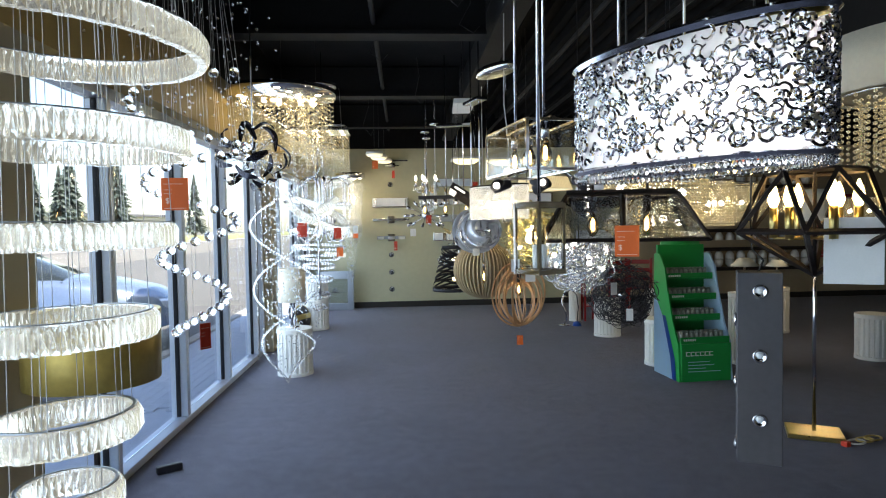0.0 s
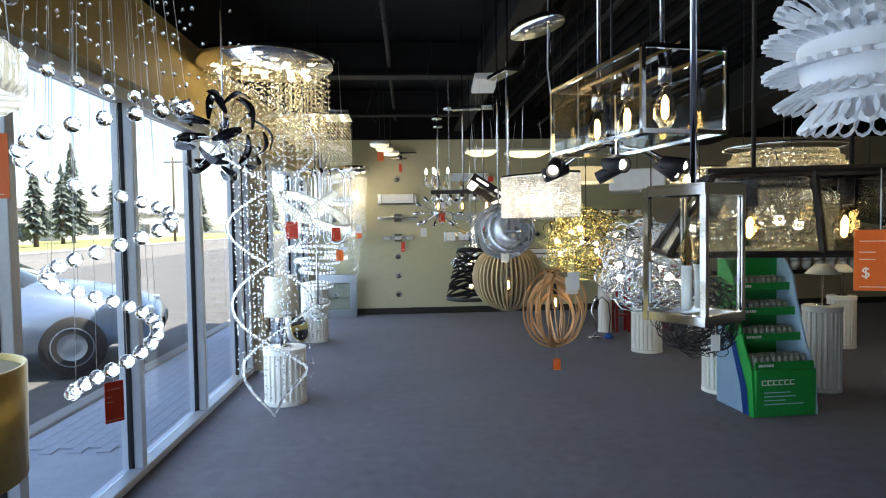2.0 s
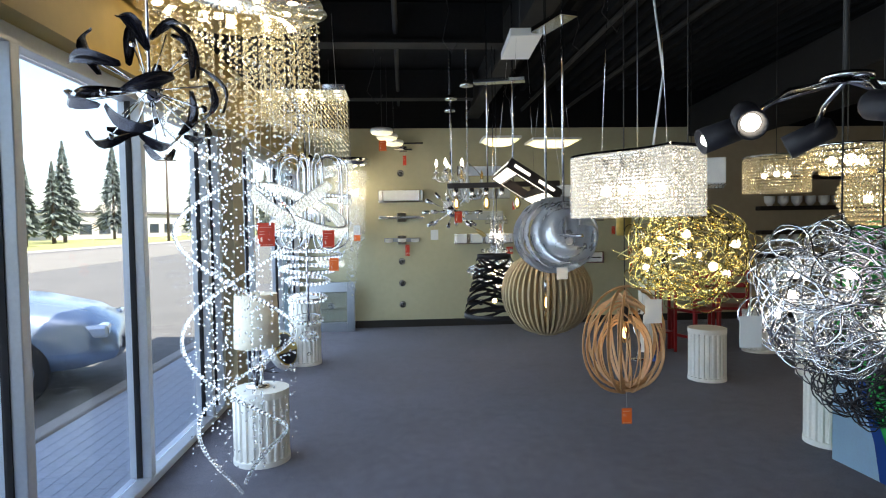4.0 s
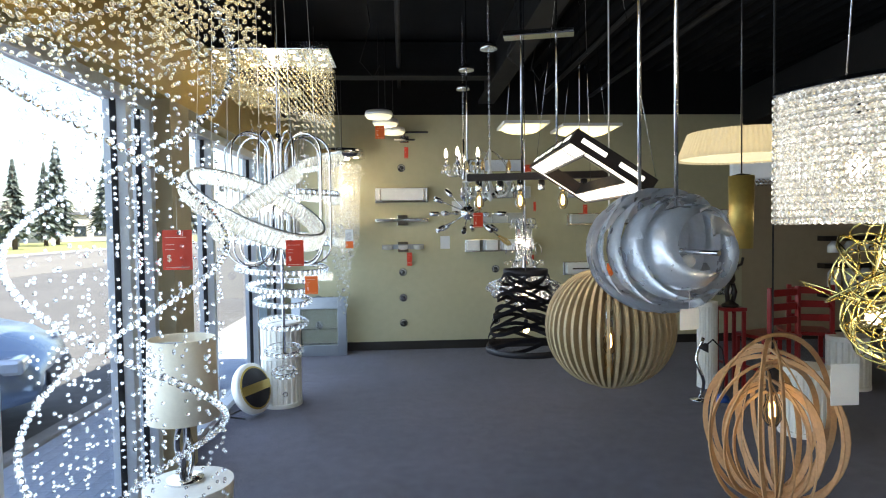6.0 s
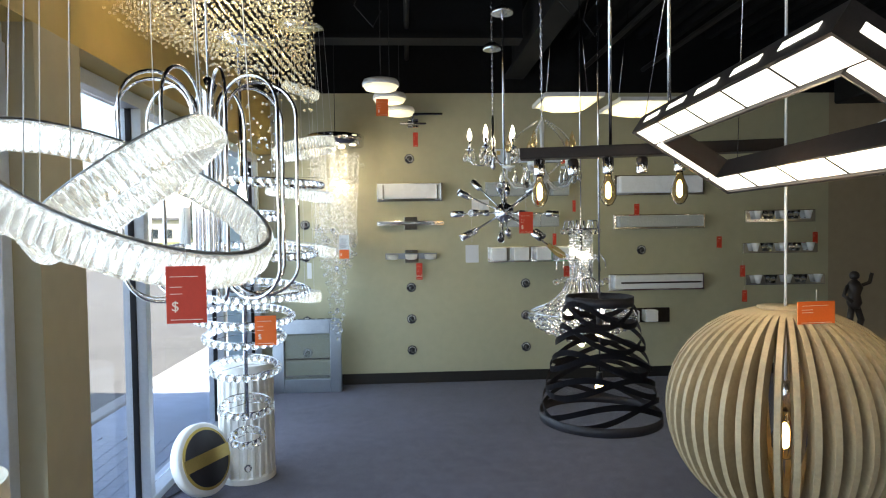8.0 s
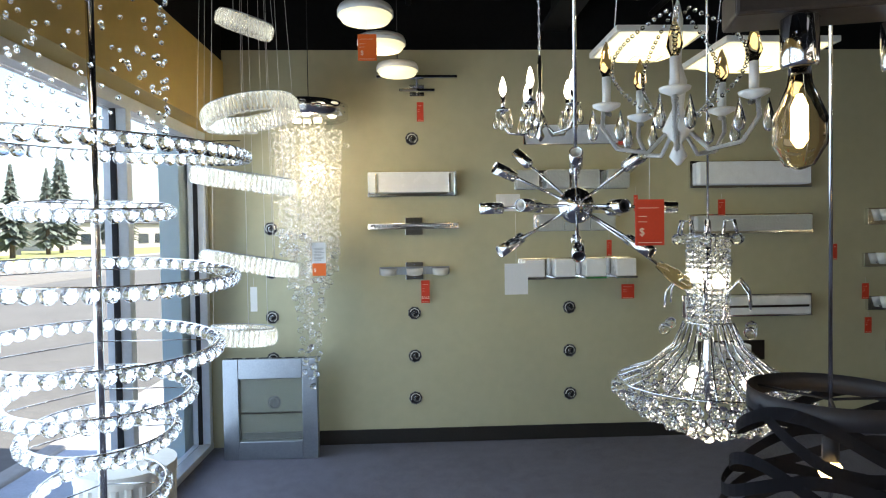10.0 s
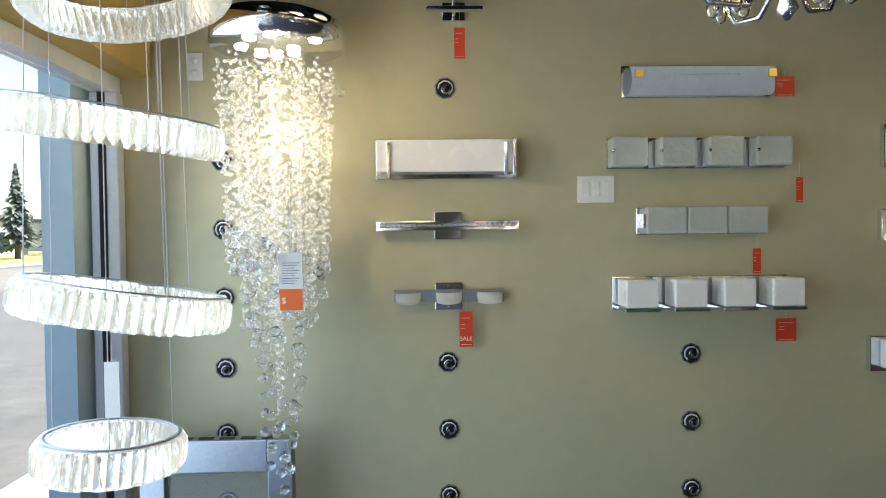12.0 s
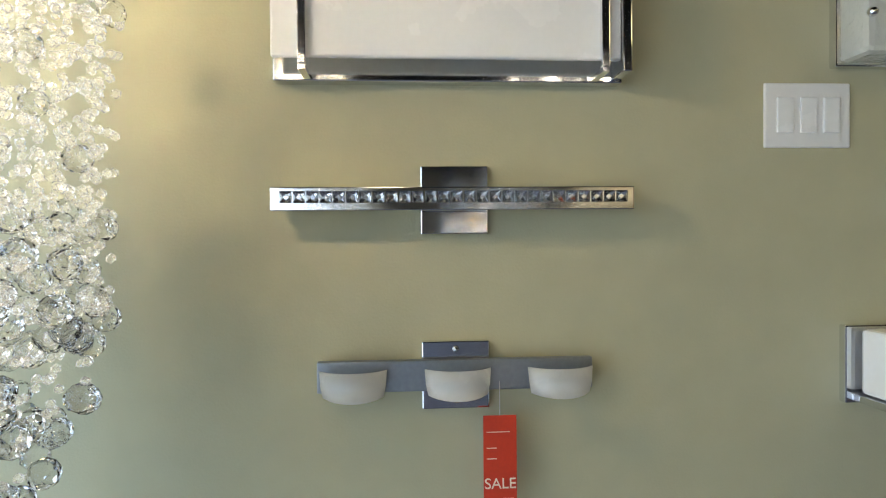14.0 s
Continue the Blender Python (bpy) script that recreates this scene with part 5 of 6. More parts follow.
def crystal_drum(x, y, z, rz):
    t = thing("crystal_pendant", "wavy-sided pendant shade strung with crystal beads, lit inside", "pendant lamp", (x, y, z), rz=rz)
    L, h = 0.24, 0.235
    outline = []
    for i in range(40):
        s = -L + 2 * L * i / 39
        outline.append((s, -0.075 + 0.03 * math.sin(s / L * 2.6)))
    for i in range(8):
        outline.append((L, -0.075 + 0.03 * math.sin(2.6) + (i + 1) * 0.018))
    for i in range(40):
        s = L - 2 * L * i / 39
        outline.append((s, 0.085 + 0.03 * math.sin(s / L * 2.6)))
    for i in range(8):
        outline.append((-L, 0.085 + 0.03 * math.sin(-2.6) - (i + 1) * 0.018))
    pl = []
    for i, (px, py) in enumerate(outline):
        for j in range(18):
            pl.append((px, py, 0.006 + j * 0.013, 0.0078))
    tagged(part("crystal_strands", beads(([], []), pl), CRYSTAL_S, t, "clear crystal bead curtain with a faint painted warm glow"), kind="stuff")
    part("top_rim", tube(B(), [(px, py, h + 0.004) for px, py in outline], 0, closed=True, flat=(0.012, 0.008)), CHROME, t)
    part("crossbar", box(B(), -L, L, -0.008, 0.008, h, h + 0.008), CHROME, t)
    for s in (-0.6, -0.2, 0.2, 0.6):
        part("socket", lathe(B(), [(0.012, 0.12), (0.012, h)], 10, pose(s * L, 0, 0)), CHROME, t)
        part("bulb", ball(B(), (s * L, 0, 0.1), 0.02, 10, 8), HOTW, t, "lit bulb")
    for s in (-0.7, 0.7):
        part("cable", rod(B(), (s * L, 0, h), (s * L * 0.7, 0, 2.45 - z), 0.0015, 5), CHROME, t)
    part("canopy", lathe(B(), [(0.02, 2.50 - z), (0.1, 2.49 - z), (0.1, 2.45 - z), (0.02, 2.45 - z)], 24, Matrix.Diagonal((2.2, 1, 1, 1))), CHROME, t)
    part("flex", tube(B(), [(0.1, 0, h), (0.13, 0.02, 0.5), (0.1, 0, 0.8), (0.12, 0, HANG - z)], 0.004, 6), CORDW, t)


crystal_drum(0.69, 4.44, 1.41, -67)


def wood_loops(x, y, z):
    t = thing("wood_loop_pendant", "pendant of interlaced bent oak hoops round a filament bulb", "pendant lamp", (x, y, z))
    rnd = random.Random(12)
    for k in range(15):
        a = math.pi * k / 15 + rnd.uniform(-0.15, 0.15)
        R = 0.13 + 0.13 * ((k * 7) % 15) / 14
        H = 0.17 + 0.12 * ((k * 7) % 15) / 14
        tl = rnd.uniform(-0.16, 0.16)
        pts = []
        for j in range(40):
            b = 2 * math.pi * j / 40
            px, pz = R * math.sin(b), H * math.cos(b)
            pts.append((px * math.cos(a) - tl * pz * math.sin(a), px * math.sin(a) + tl * pz * math.cos(a), pz - (H - 0.29) * -1 * 0.6))
        part("hoop", tube(B(), pts, 0, closed=True, flat=(0.004, 0.017)), WOODL, t)
    part("socket", lathe(B(), [(0.018, 0.1), (0.02, 0.17), (0.006, 0.18)], 14), BLKM, t)
    edison(t, 0, 0, 0.10, 1.0)
    up_cord(t, 0.17, HANG - z)


wood_loops(1.03, 5.47, 0.75)
tag_on(1.03, 5.44, 0.38, 0.055, 0.085, 0, TAG, 0.09, False)
tag_on(1.08, 5.2, 1.0, 0.085, 0.12, 0, PAPER, 0.12, name="paper_tag", label="white paper tag hanging by the wood hoops")


def fin_globe(x, y, z):
    t = thing("wood_fin_globe", "globe pendant of radiating birch ply fins", "pendant lamp", (x, y, z))
    R, H = 0.328, 0.303
    bm = B()
    prof = []
    for j in range(25):
        b = math.pi * j / 24
        prof.append((R * math.sin(b) ** 0.9, H * math.cos(b)))
    inner = [(max(r - 0.07, 0.045) if 0.06 < r else r * 0.8 + 0.02, zz * 0.93) for r, zz in prof]
    sec = []
    for yy in (-0.0075, 0.0075):
        sec.append([(bm.verts.new((max(r, 0.05), yy, zz)), bm.verts.new((min(ri, max(r, 0.05) - 0.006), yy, zi))) for (r, zz), (ri, zi) in zip(prof, inner)])
    for i in range(24):
        for s in (0, 1):
            q = (sec[s][i][0], sec[s][i + 1][0], sec[s][i + 1][1], sec[s][i][1])
            bm.faces.new(q if s == 0 else q[::-1])
        bm.faces.new((sec[0][i][0], sec[1][i][0], sec[1][i + 1][0], sec[0][i + 1][0]))
        bm.faces.new((sec[0][i][1], sec[0][i + 1][1], sec[1][i + 1][1], sec[1][i][1]))
    first = part("fin", bm, WOODP, t)
    n = 46
    gap = 0.16
    for k in range(1, n):
        again(first, t, pose(0, 0, 0, 0, 0, 360.0 * k / n))
    for zz in (H - 0.004, -H + 0.004):
        part("end_disc", lathe(B(), [(0.02, zz - 0.004), (0.075, zz - 0.004), (0.075, zz + 0.004), (0.02, zz + 0.004)], 28), WOODP, t)
    part("socket", lathe(B(), [(0.018, 0.0), (0.02, 0.08), (0.006, 0.09)], 14), CHROME, t)
    edison(t, 0, 0, 0.0, 1.2)
    up_cord(t, 0.08, HANG - z, r=0.004, material=CORDW)


fin_globe(0.87, 6.62, 0.88)
tag_on(0.86, 6.47, 1.215, 0.11, 0.06, 6, TAG, 0.03, False)


def swirl_pendant(x, y, z, rz):
    t = thing("swirl_pendant", "pendant of overlapping bent aluminium blades", "pendant lamp", (x, y, z), rz=rz)
    half, rad = 0.275, 0.187
    for side in (-1, 1):
        for k in range(6):
            c = -0.17 + 0.40 * k / 5
            bm = B()
            rows = []
            for j in range(17):
                q = j / 16
                b = radians(112 - 224 * q)
                u0 = c - 0.055 * math.cos(b) + 0.09 * (q - 0.5) * (1 if side < 0 else -1)
                w = 0.06 * math.sin(math.pi * (0.04 + 0.92 * q)) ** 0.7
                row = []
                for e in (-1, -0.33, 0.33, 1):
                    u = min(max(u0 + e * w, -half * 0.97), half * 0.97)
                    r = rad * math.sqrt(1 - (u / half) ** 2) * (0.97 + 0.10 * e) + 0.010
                    row.append(bm.verts.new((u, side * r * math.cos(b), r * math.sin(b))))
                rows.append(row)
            for A, C in zip(rows[:-1], rows[1:]):
                for i in range(3):
                    bm.faces.new((A[i], A[i + 1], C[i + 1], C[i])).smooth = True
            bmesh.ops.solidify(bm, geom=bm.faces[:], thickness=0.0014)
            part("blade", bm, ALUMB, t)
    part("spine", rod(B(), (-0.27, 0, 0), (0.27, 0, 0), 0.008, 8), CHROME, t)
    for s in (-0.09, 0.09):
        part("rod", rod(B(), (s, 0, 0), (s, 0, HANG - z), 0.007, 8), CHROME, t)
        part("bulb", ball(B(), (s * 1.6, 0, -0.03), 0.022, 10, 8), OPAL, t, "white opal bulb")
    part("canopy", box(B(), -0.16, 0.16, -0.05, 0.05, 2.45 - z, 2.48 - z, bevel=0.004), CHROME, t)


swirl_pendant(0.665, 5.53, 1.32, -73)
tag_on(0.62, 5.2, 1.17, 0.06, 0.06, 10, PAPER, 0.05, name="paper_tag", label="small white paper tag under the aluminium pendant")


def lattice_cone(x, y, z0, z1, r0, r1):
    t = thing("lattice_pendant", "tapered pendant shade of woven matt black bands", "pendant lamp", (x, y, z0))
    h = z1 - z0
    for zz, r in ((0, r0), (h, r1)):
        part("rim", lathe(B(), [(r, zz - 0.02), (r + 0.003, zz - 0.02), (r + 0.003, zz + 0.02), (r, zz + 0.02)], 48, closed=True), BLKM, t)
    for lay in range(5):
        for sgn in (-1, 1):
            zc = h * (lay + 0.5) / 5
            bm = B()
            rows = []
            for j in range(49):
                q = 2 * math.pi * j / 48
                zz = zc + 0.046 * math.sin(2 * q + sgn * 1.57 + lay * 0.9 + (1.57 if sgn > 0 else 0))
                r = r0 + (r1 - r0) * zz / h + (0.004 if sgn > 0 else 0)
                rows.append([bm.verts.new((r * math.cos(q), r * math.sin(q), zz + s * 0.0125)) for s in (-1, 1)])
            for A, C in zip(rows[:-1], rows[1:]):
                bm.faces.new((A[0], C[0], C[1], A[1])).smooth = True
            bmesh.ops.solidify(bm, geom=bm.faces[:], thickness=0.0015)
            part("band", bm, BLKM, t)
    for k in range(3):
        part("spoke", rod(B(), (0, 0, h), (r1 * math.cos(k * 2.1), r1 * math.sin(k * 2.1), h), 0.003, 5), BLKM, t)
    for zz in (h - 0.12, 0.14):
        part("socket", lathe(B(), [(0.015, zz), (0.015, zz + 0.05)], 10), BLKM, t)
        part("bulb", ball(B(), (0, 0, zz - 0.02), 0.022, 10, 8), HOT, t, "lit warm bulb")
    up_cord(t, 0.14, HANG - z0, material=CHROME, r=0.004)


lattice_cone(0.63, 7.6, 0.58, 1.09, 0.265, 0.145)


def led_frame(x, y, z):
    t = thing("frame_pendant", "tilted rectangular dark frame pendant with lit acrylic panels", "pendant lamp", (x, y, z), rz=-3)
    m = pose(0, 0, 0, 0, 33, 0)
    W, L, b = 0.175, 0.5, 0.075
    for x0, x1, y0, y1 in ((-W, -W + b, -L, L), (W - b, W, -L, L), (-W + b, W - b, -L, -L + b), (-W + b, W - b, L - b, L)):
        part("panel", box(B(), x0 + 0.004, x1 - 0.004, y0 + 0.004, y1 - 0.004, -0.006, 0.0, m), PANEL, t, "lit acrylic panel")
    bm = B()
    for x0, x1, y0, y1 in ((-W - 0.008, -W, -L - 0.008, L + 0.008), (W, W + 0.008, -L - 0.008, L + 0.008), (-W, W, -L - 0.008, -L), (-W, W, L, L + 0.008)):
        box(bm, x0, x1, y0, y1, -0.012, 0.05, m)
    part("outer_frame", bm, DARK, t)
    bm = B()
    for x0, x1, y0, y1 in ((-W + b, -W + b + 0.006, -L + b, L - b), (W - b - 0.006, W - b, -L + b, L - b), (-W + b, W - b, -L + b, -L + b + 0.006), (-W + b, W - b, L - b - 0.006, L - b)):
        box(bm, x0, x1, y0, y1, -0.012, 0.05, m)
    part("inner_frame", bm, DARK, t)
    bm = B()
    for x0, x1, y0, y1 in ((-W, -W + b, -L, L), (W - b, W, -L, L), (-W + b, W - b, -L, -L + b), (-W + b, W - b, L - b, L)):
        box(bm, x0, x1, y0, y1, 0.044, 0.05, m)
    part("back_plate", bm, DARK, t)
    for k in range(5):
        for s in (-1, 1):
            part("slot", box(B(), s * (W + 0.0085) - 0.001, s * (W + 0.0085) + 0.001, -L + 0.05 + k * 0.19, -L + 0.17 + k * 0.19, 0.012, 0.03, m), PANEL, t, "lit slot")
    for k in range(4):
        yy = -L + 0.2 + k * 0.2
        for x0 in (-W + 0.002, W - b + 0.002):
            part("divider", box(B(), x0, x0 + b - 0.004, yy - 0.002, yy + 0.002, -0.009, -0.0065, m), DARK, t)
    for k in range(2):
        for s in (-1, 1):
            part("slot", box(B(), -W + 0.03 + k * 0.17, -W + 0.14 + k * 0.17, s * (L + 0.0085) - 0.001, s * (L + 0.0085) + 0.001, 0.012, 0.03, m), PANEL, t, "lit slot")
    for q in ((-W, -L), (-W, L), (W, -L), (W, L)):
        p = m @ Vector((q[0], q[1], 0.05))
        part("cable", rod(B(), p, (p.x * 0.5, p.y * 0.5, 2.55 - z), 0.0012, 4), CHROME, t)
    part("canopy", box(B(), -0.1, 0.1, -0.28, 0.28, 2.55 - z, 2.6 - z, bevel=0.004), WHITEP, t)
    up_cord(t, 2.6 - z, HANG - z)


led_frame(0.64, 6.34, 1.63)


def bulb_bar(x, y, z):
    t = thing("linear_pendant", "dark wooden bar pendant with chrome sockets and filament bulbs", "pendant lamp", (x, y, z), rz=-14)
    part("bar", box(B(), -0.02, 0.86, -0.035, 0.035, 0, 0.04, bevel=0.004), DARK, t)
    for k in range(6):
        px = 0.03 + 0.12 * k + 0.02
        py = -0.02 if k % 2 == 0 else 0.02
        part("socket", lathe(B(), [(0.018, -0.06), (0.02, -0.055), (0.02, -0.005), (0.012, 0.0)], 16, pose(px, py, 0)), CHROME, t)
        if k % 2 == 0:
            edison(t, px, py, -0.06, 0.95)
    for px in (0.3, 0.5):
        part("rod", rod(B(), (px, 0, 0.04), (px, 0, HANG - z), 0.006, 8), CHROME, t)
    part("canopy", box(B(), 0.2, 0.6, -0.05, 0.05, 2.48 - z, 2.51 - z, bevel=0.004), CHROME, t)


bulb_bar(0.22, 7.15, 1.665)


def sputnik(x, y, z):
    t = thing("sputnik_chandelier", "chrome sputnik chandelier with open lamp sockets", "chandelier", (x, y, z))
    part("hub", ball(B(), (0, 0, 0), 0.058, 24, 16), CHROME, t)
    part("stem", rod(B(), (0, 0, 0.05), (0, 0, HANG - z), 0.006, 8), CHROME, t)
    part("cup", lathe(B(), [(0.06, 2.6 - z), (0.06, 2.62 - z), (0.01, 2.65 - z)], 24), CHROME, t)
    arms = ((-1.00, 0.00, -0.02), (-0.88, -0.30, 0.37), (-0.52, 0.58, 0.62), (-0.22, -0.87, 0.44), (0.20, 0.82, 0.54), (0.80, 0.28, 0.53),
            (0.41, -0.81, 0.43), (0.18, -0.98, -0.05), (0.98, -0.21, -0.04), (-0.70, -0.71, -0.02), (-0.29, 0.96, 0.02), (0.53, -0.70, -0.48),
            (0.82, 0.35, -0.46), (-0.20, -0.85, -0.50), (0.22, 0.86, -0.45), (-0.84, -0.29, -0.46), (-0.62, 0.66, -0.42), (0.68, 0.73, -0.04))
    for k, arm in enumerate(arms):
        d = Vector(arm).normalized()
        part("arm", rod(B(), d * 0.05, d * 0.235, 0.0045, 8), CHROME, t)
        q = d.to_track_quat("Z", "Y").to_matrix().to_4x4()
        s = part("socket", lathe(B(), [(0.008, 0.225), (0.018, 0.23), (0.0185, 0.30), (0.016, 0.30), (0.0155, 0.26), (0.002, 0.258)], 18, q), CHROME, t)
        part("socket_insert", lathe(B(), [(0.0152, 0.262), (0.0152, 0.296), (0.011, 0.296), (0.011, 0.264)], 14, q, closed=True), BLKM if k % 3 else WHITEP, s)
    lit = Vector((0.75, -0.25, -0.6)).normalized()
    g = part("bulb", lathe(B(), [(0.012, 0.3), (0.022, 0.36), (0.02, 0.40), (0.004, 0.42)], 12, lit.to_track_quat("Z", "Y").to_matrix().to_4x4()), AMBER, t)
    part("arm", rod(B(), lit * 0.05, lit * 0.3, 0.0045, 8), CHROME, t)
    return t


sputnik(0.327, 8.345, 1.501)


def candle_chandelier(x, y, z, R, arms, material, label, drops, beadarm=False):
    t = thing("candle_chandelier", label, "chandelier", (x, y, z))
    part("column", lathe(B(), [(0.004, -0.13), (0.02, -0.11), (0.008, -0.08), (0.035, -0.05), (0.012, 0.0), (0.02, 0.06), (0.008, 0.1), (0.012, 0.2), (0.004, 0.24)], 18), material, t)
    pl = []
    for k in range(arms):
        a = 2 * math.pi * k / arms + 0.5
        c, s = math.cos(a), math.sin(a)
        pts = [(0.02, -0.05), (R * 0.4, -0.1), (R * 0.8, -0.09), (R, -0.04), (R * 0.98, 0.0), (R * 0.9, -0.01)]
        part("arm", tube(B(), [(r * c, r * s, zz) for r, zz in pts], 0.0055 if not beadarm else 0.004, 8), material, t)
        if beadarm:
            for j in range(40):
                q = j / 39 * (len(pts) - 1)
                i = min(int(q), len(pts) - 2)
                f = q - i
                r, zz = pts[i][0] * (1 - f) + pts[i + 1][0] * f, pts[i][1] * (1 - f) + pts[i + 1][1] * f
                pl.append((r * c, r * s, zz, 0.0065))
            for j in range(30):
                f = j / 29
                r = 0.02 + R * 0.75 * math.sin(3.1 * f)
                pl.append((r * c, r * s, -0.04 + 0.26 * f, 0.0055))
        part("drip_pan", lathe(B(), [(0.006, 0.0), (0.03, 0.012), (0.032, 0.018), (0.006, 0.008)], 16, pose(R * 0.94 * c, R * 0.94 * s, -0.005)), material, t)
        part("candle", lathe(B(), [(0.010, 0.0), (0.010, 0.07)], 12, pose(R * 0.94 * c, R * 0.94 * s, 0.005)), WHITEP if beadarm else CHROME, t)
        part("bulb", lathe(B(), [(0.008, 0.075), (0.017, 0.098), (0.011, 0.13), (0.002, 0.155)], 10, pose(R * 0.94 * c, R * 0.94 * s, 0)), AMBER if beadarm else HOTW, t, "candle bulb")
        for j in range(drops):
            b = j * 2 * math.pi / drops
            px, py = R * 0.94 * c + 0.032 * math.cos(b), R * 0.94 * s + 0.032 * math.sin(b)
            part("crystal_drop", lathe(B(), [(0.001, 0.0), (0.004, -0.012), (0.014, -0.05), (0.010, -0.066), (0.001, -0.072)], 8, pose(px, py, 0.0)), CRYSTAL, t)
    if pl:
        tagged(part("bead_strings", beads(([], []), pl), CRYSTAL, t), kind="stuff")
    up_cord(t, 0.22, HANG - z, r=0.002, material=CHROME)
    bm = B()
    zz = 0.23
    k = 0
    while zz < CEIL + 0.03 - z:
        m = pose(0, 0, zz, 0, 0, 90 * (k % 2))
        tube(bm, [(0.007 * math.cos(i * 1.047), 0, 0.016 * math.sin(i * 1.047)) for i in range(6)], 0.0018, 4, True, m)
        zz += 0.025
        k += 1
    part("chain", bm, CHROME, t)
    part("cup", lathe(B(), [(0.06, 2.62 - z), (0.055, 2.65 - z), (0.01, 2.68 - z)], 24), CHROME, t)


candle_chandelier(0.375, 9.12, 1.94, 0.17, 5, CHROME, "small chrome candle chandelier with smoky crystal drops", 4)
candle_chandelier(0.43, 7.83, 1.70, 0.17, 5, WHITEP, "white beaded chandelier with clear glass drops", 2, True)
tag_on(0.336, 7.76, 1.49, 0.066, 0.1, 5, TAGR, 0.12, label="red price tag hanging below the beaded chandelier")


def empire(x, y):
    t = thing("empire_chandelier", "tiered empire chandelier of clear crystal drops, brightly lit", "chandelier", (x, y, 0))
    up_cord(t, 1.4, HANG, r=0.004, name="chain", material=CHROME)
    for z, r in ((1.40, 0.06), (1.12, 0.075), (0.93, 0.29)):
        part("hoop", tube(B(), [(r * math.cos(i * 0.2618), r * math.sin(i * 0.2618), z) for i in range(24)], 0.004, 6, True), CHROME, t)
    pl = []
    for k in range(26):
        a = 2 * math.pi * k / 26
        c, s = math.cos(a), math.sin(a)
        for j in range(18):
            pl.append((0.062 * c, 0.062 * s, 1.40 - j * 0.016, 0.0075))
        part("rib", tube(B(), [(0.075 * c, 0.075 * s, 1.12), (0.11 * c, 0.11 * s, 1.04), (0.19 * c, 0.19 * s, 0.97), (0.29 * c, 0.29 * s, 0.93)], 0.003, 5), CHROME, t)
        for rr, z0 in ((0.13, 1.0), (0.2, 0.955), (0.25, 0.94)):
            for j in range(7):
                pl.append((rr * c, rr * s, z0 - j * 0.017, 0.0075))
    tagged(part("crystal_strands", beads(([], []), pl), CRYSTAL, t), kind="stuff")
    bmb = B()
    bmesh.ops.create_icosphere(bmb, subdivisions=2, radius=0.02)
    proto = part("crystal_ball", bmb, CRYSTAL, t)
    proto.matrix_basis = pose(0, 0, 0.74)
    for R, z, n in ((0.29, 0.89, 40), (0.25, 0.85, 34), (0.2, 0.82, 28), (0.14, 0.79, 20), (0.07, 0.765, 10)):
        for k in range(n):
            a = 2 * math.pi * (k + 0.5) / n
            again(proto, t, pose(R * math.cos(a), R * math.sin(a), z + 0.008 * (k % 2), k * 30, k * 50, 0))
    for k in range(6):
        a = k * 1.047
        c, s = math.cos(a), math.sin(a)
        part("scroll", tube(B(), [(0.05 * c, 0.05 * s, 1.13), (0.07 * c, 0.07 * s, 1.22), (0.11 * c, 0.11 * s, 1.26), (0.14 * c, 0.14 * s, 1.22), (0.145 * c, 0.145 * s, 1.17)], 0.004, 6), CHROME, t)
        again(proto, t, pose(0.145 * c, 0.145 * s, 1.10))
        part("top_scroll", tube(B(), [(0.05 * c, 0.05 * s, 1.4), (0.06 * c, 0.06 * s, 1.45), (0.09 * c, 0.09 * s, 1.45), (0.1 * c, 0.1 * s, 1.41)], 0.004, 6), CHROME, t)
        again(proto, t, pose(0.1 * c, 0.1 * s, 1.39))
    part("stem", lathe(B(), [(0.01, 0.82), (0.02, 1.0), (0.01, 1.1), (0.01, 1.4)], 10), CHROME, t)
    for x2, y2, z2 in ((0.02, -0.03, 1.25), (-0.03, 0.02, 1.27), (0.09, -0.08, 0.93), (-0.09, -0.07, 0.93), (0.0, 0.11, 0.93)):
        part("bulb", ball(B(), (x2, y2, z2), 0.02, 10, 8), HOTW, t, "lit bulb")


empire(0.78, 8.42)


def pillow_panel(x, y, z, w, d, material, label):
    t = thing("ceiling_panel_light", label, "ceiling light", (x, y, z), "square panel lights")
    part("frame", box(B(), -w / 2 - 0.02, w / 2 + 0.02, -d / 2 - 0.02, d / 2 + 0.02, 0.02, 0.05, bevel=0.004), WHITEP, t)
    bm = B()
    g = 8
    vv = [[bm.verts.new((-w / 2 + w * i / g, -d / 2 + d * j / g, 0.02 - 0.06 * (1 - (2 * i / g - 1) ** 4) * (1 - (2 * j / g - 1) ** 4))) for j in range(g + 1)] for i in range(g + 1)]
    for i in range(g):
        for j in range(g):
            bm.faces.new((vv[i][j], vv[i][j + 1], vv[i + 1][j + 1], vv[i + 1][j])).smooth = True
    bmesh.ops.solidify(bm, geom=bm.faces[:], thickness=-0.004)
    part("diffuser", bm, material, t, "glowing pillow diffuser")
    part("diffuser_outline", tube(B(), [(-0.07, -0.05, -0.046), (0.07, -0.05, -0.046), (0.07, 0.05, -0.046), (-0.07, 0.05, -0.046)], 0.0015, 4, True), DARK, t)
    for s in (-1, 1):
        part("cable", rod(B(), (s * w * 0.4, 0, 0.05), (s * w * 0.2, 0, HANG - z), 0.0025, 5), CHROME, t)


pillow_panel(1.0, 9.55, 2.33, 0.4, 0.42, PANELY, "square yellowed pillow panel light")
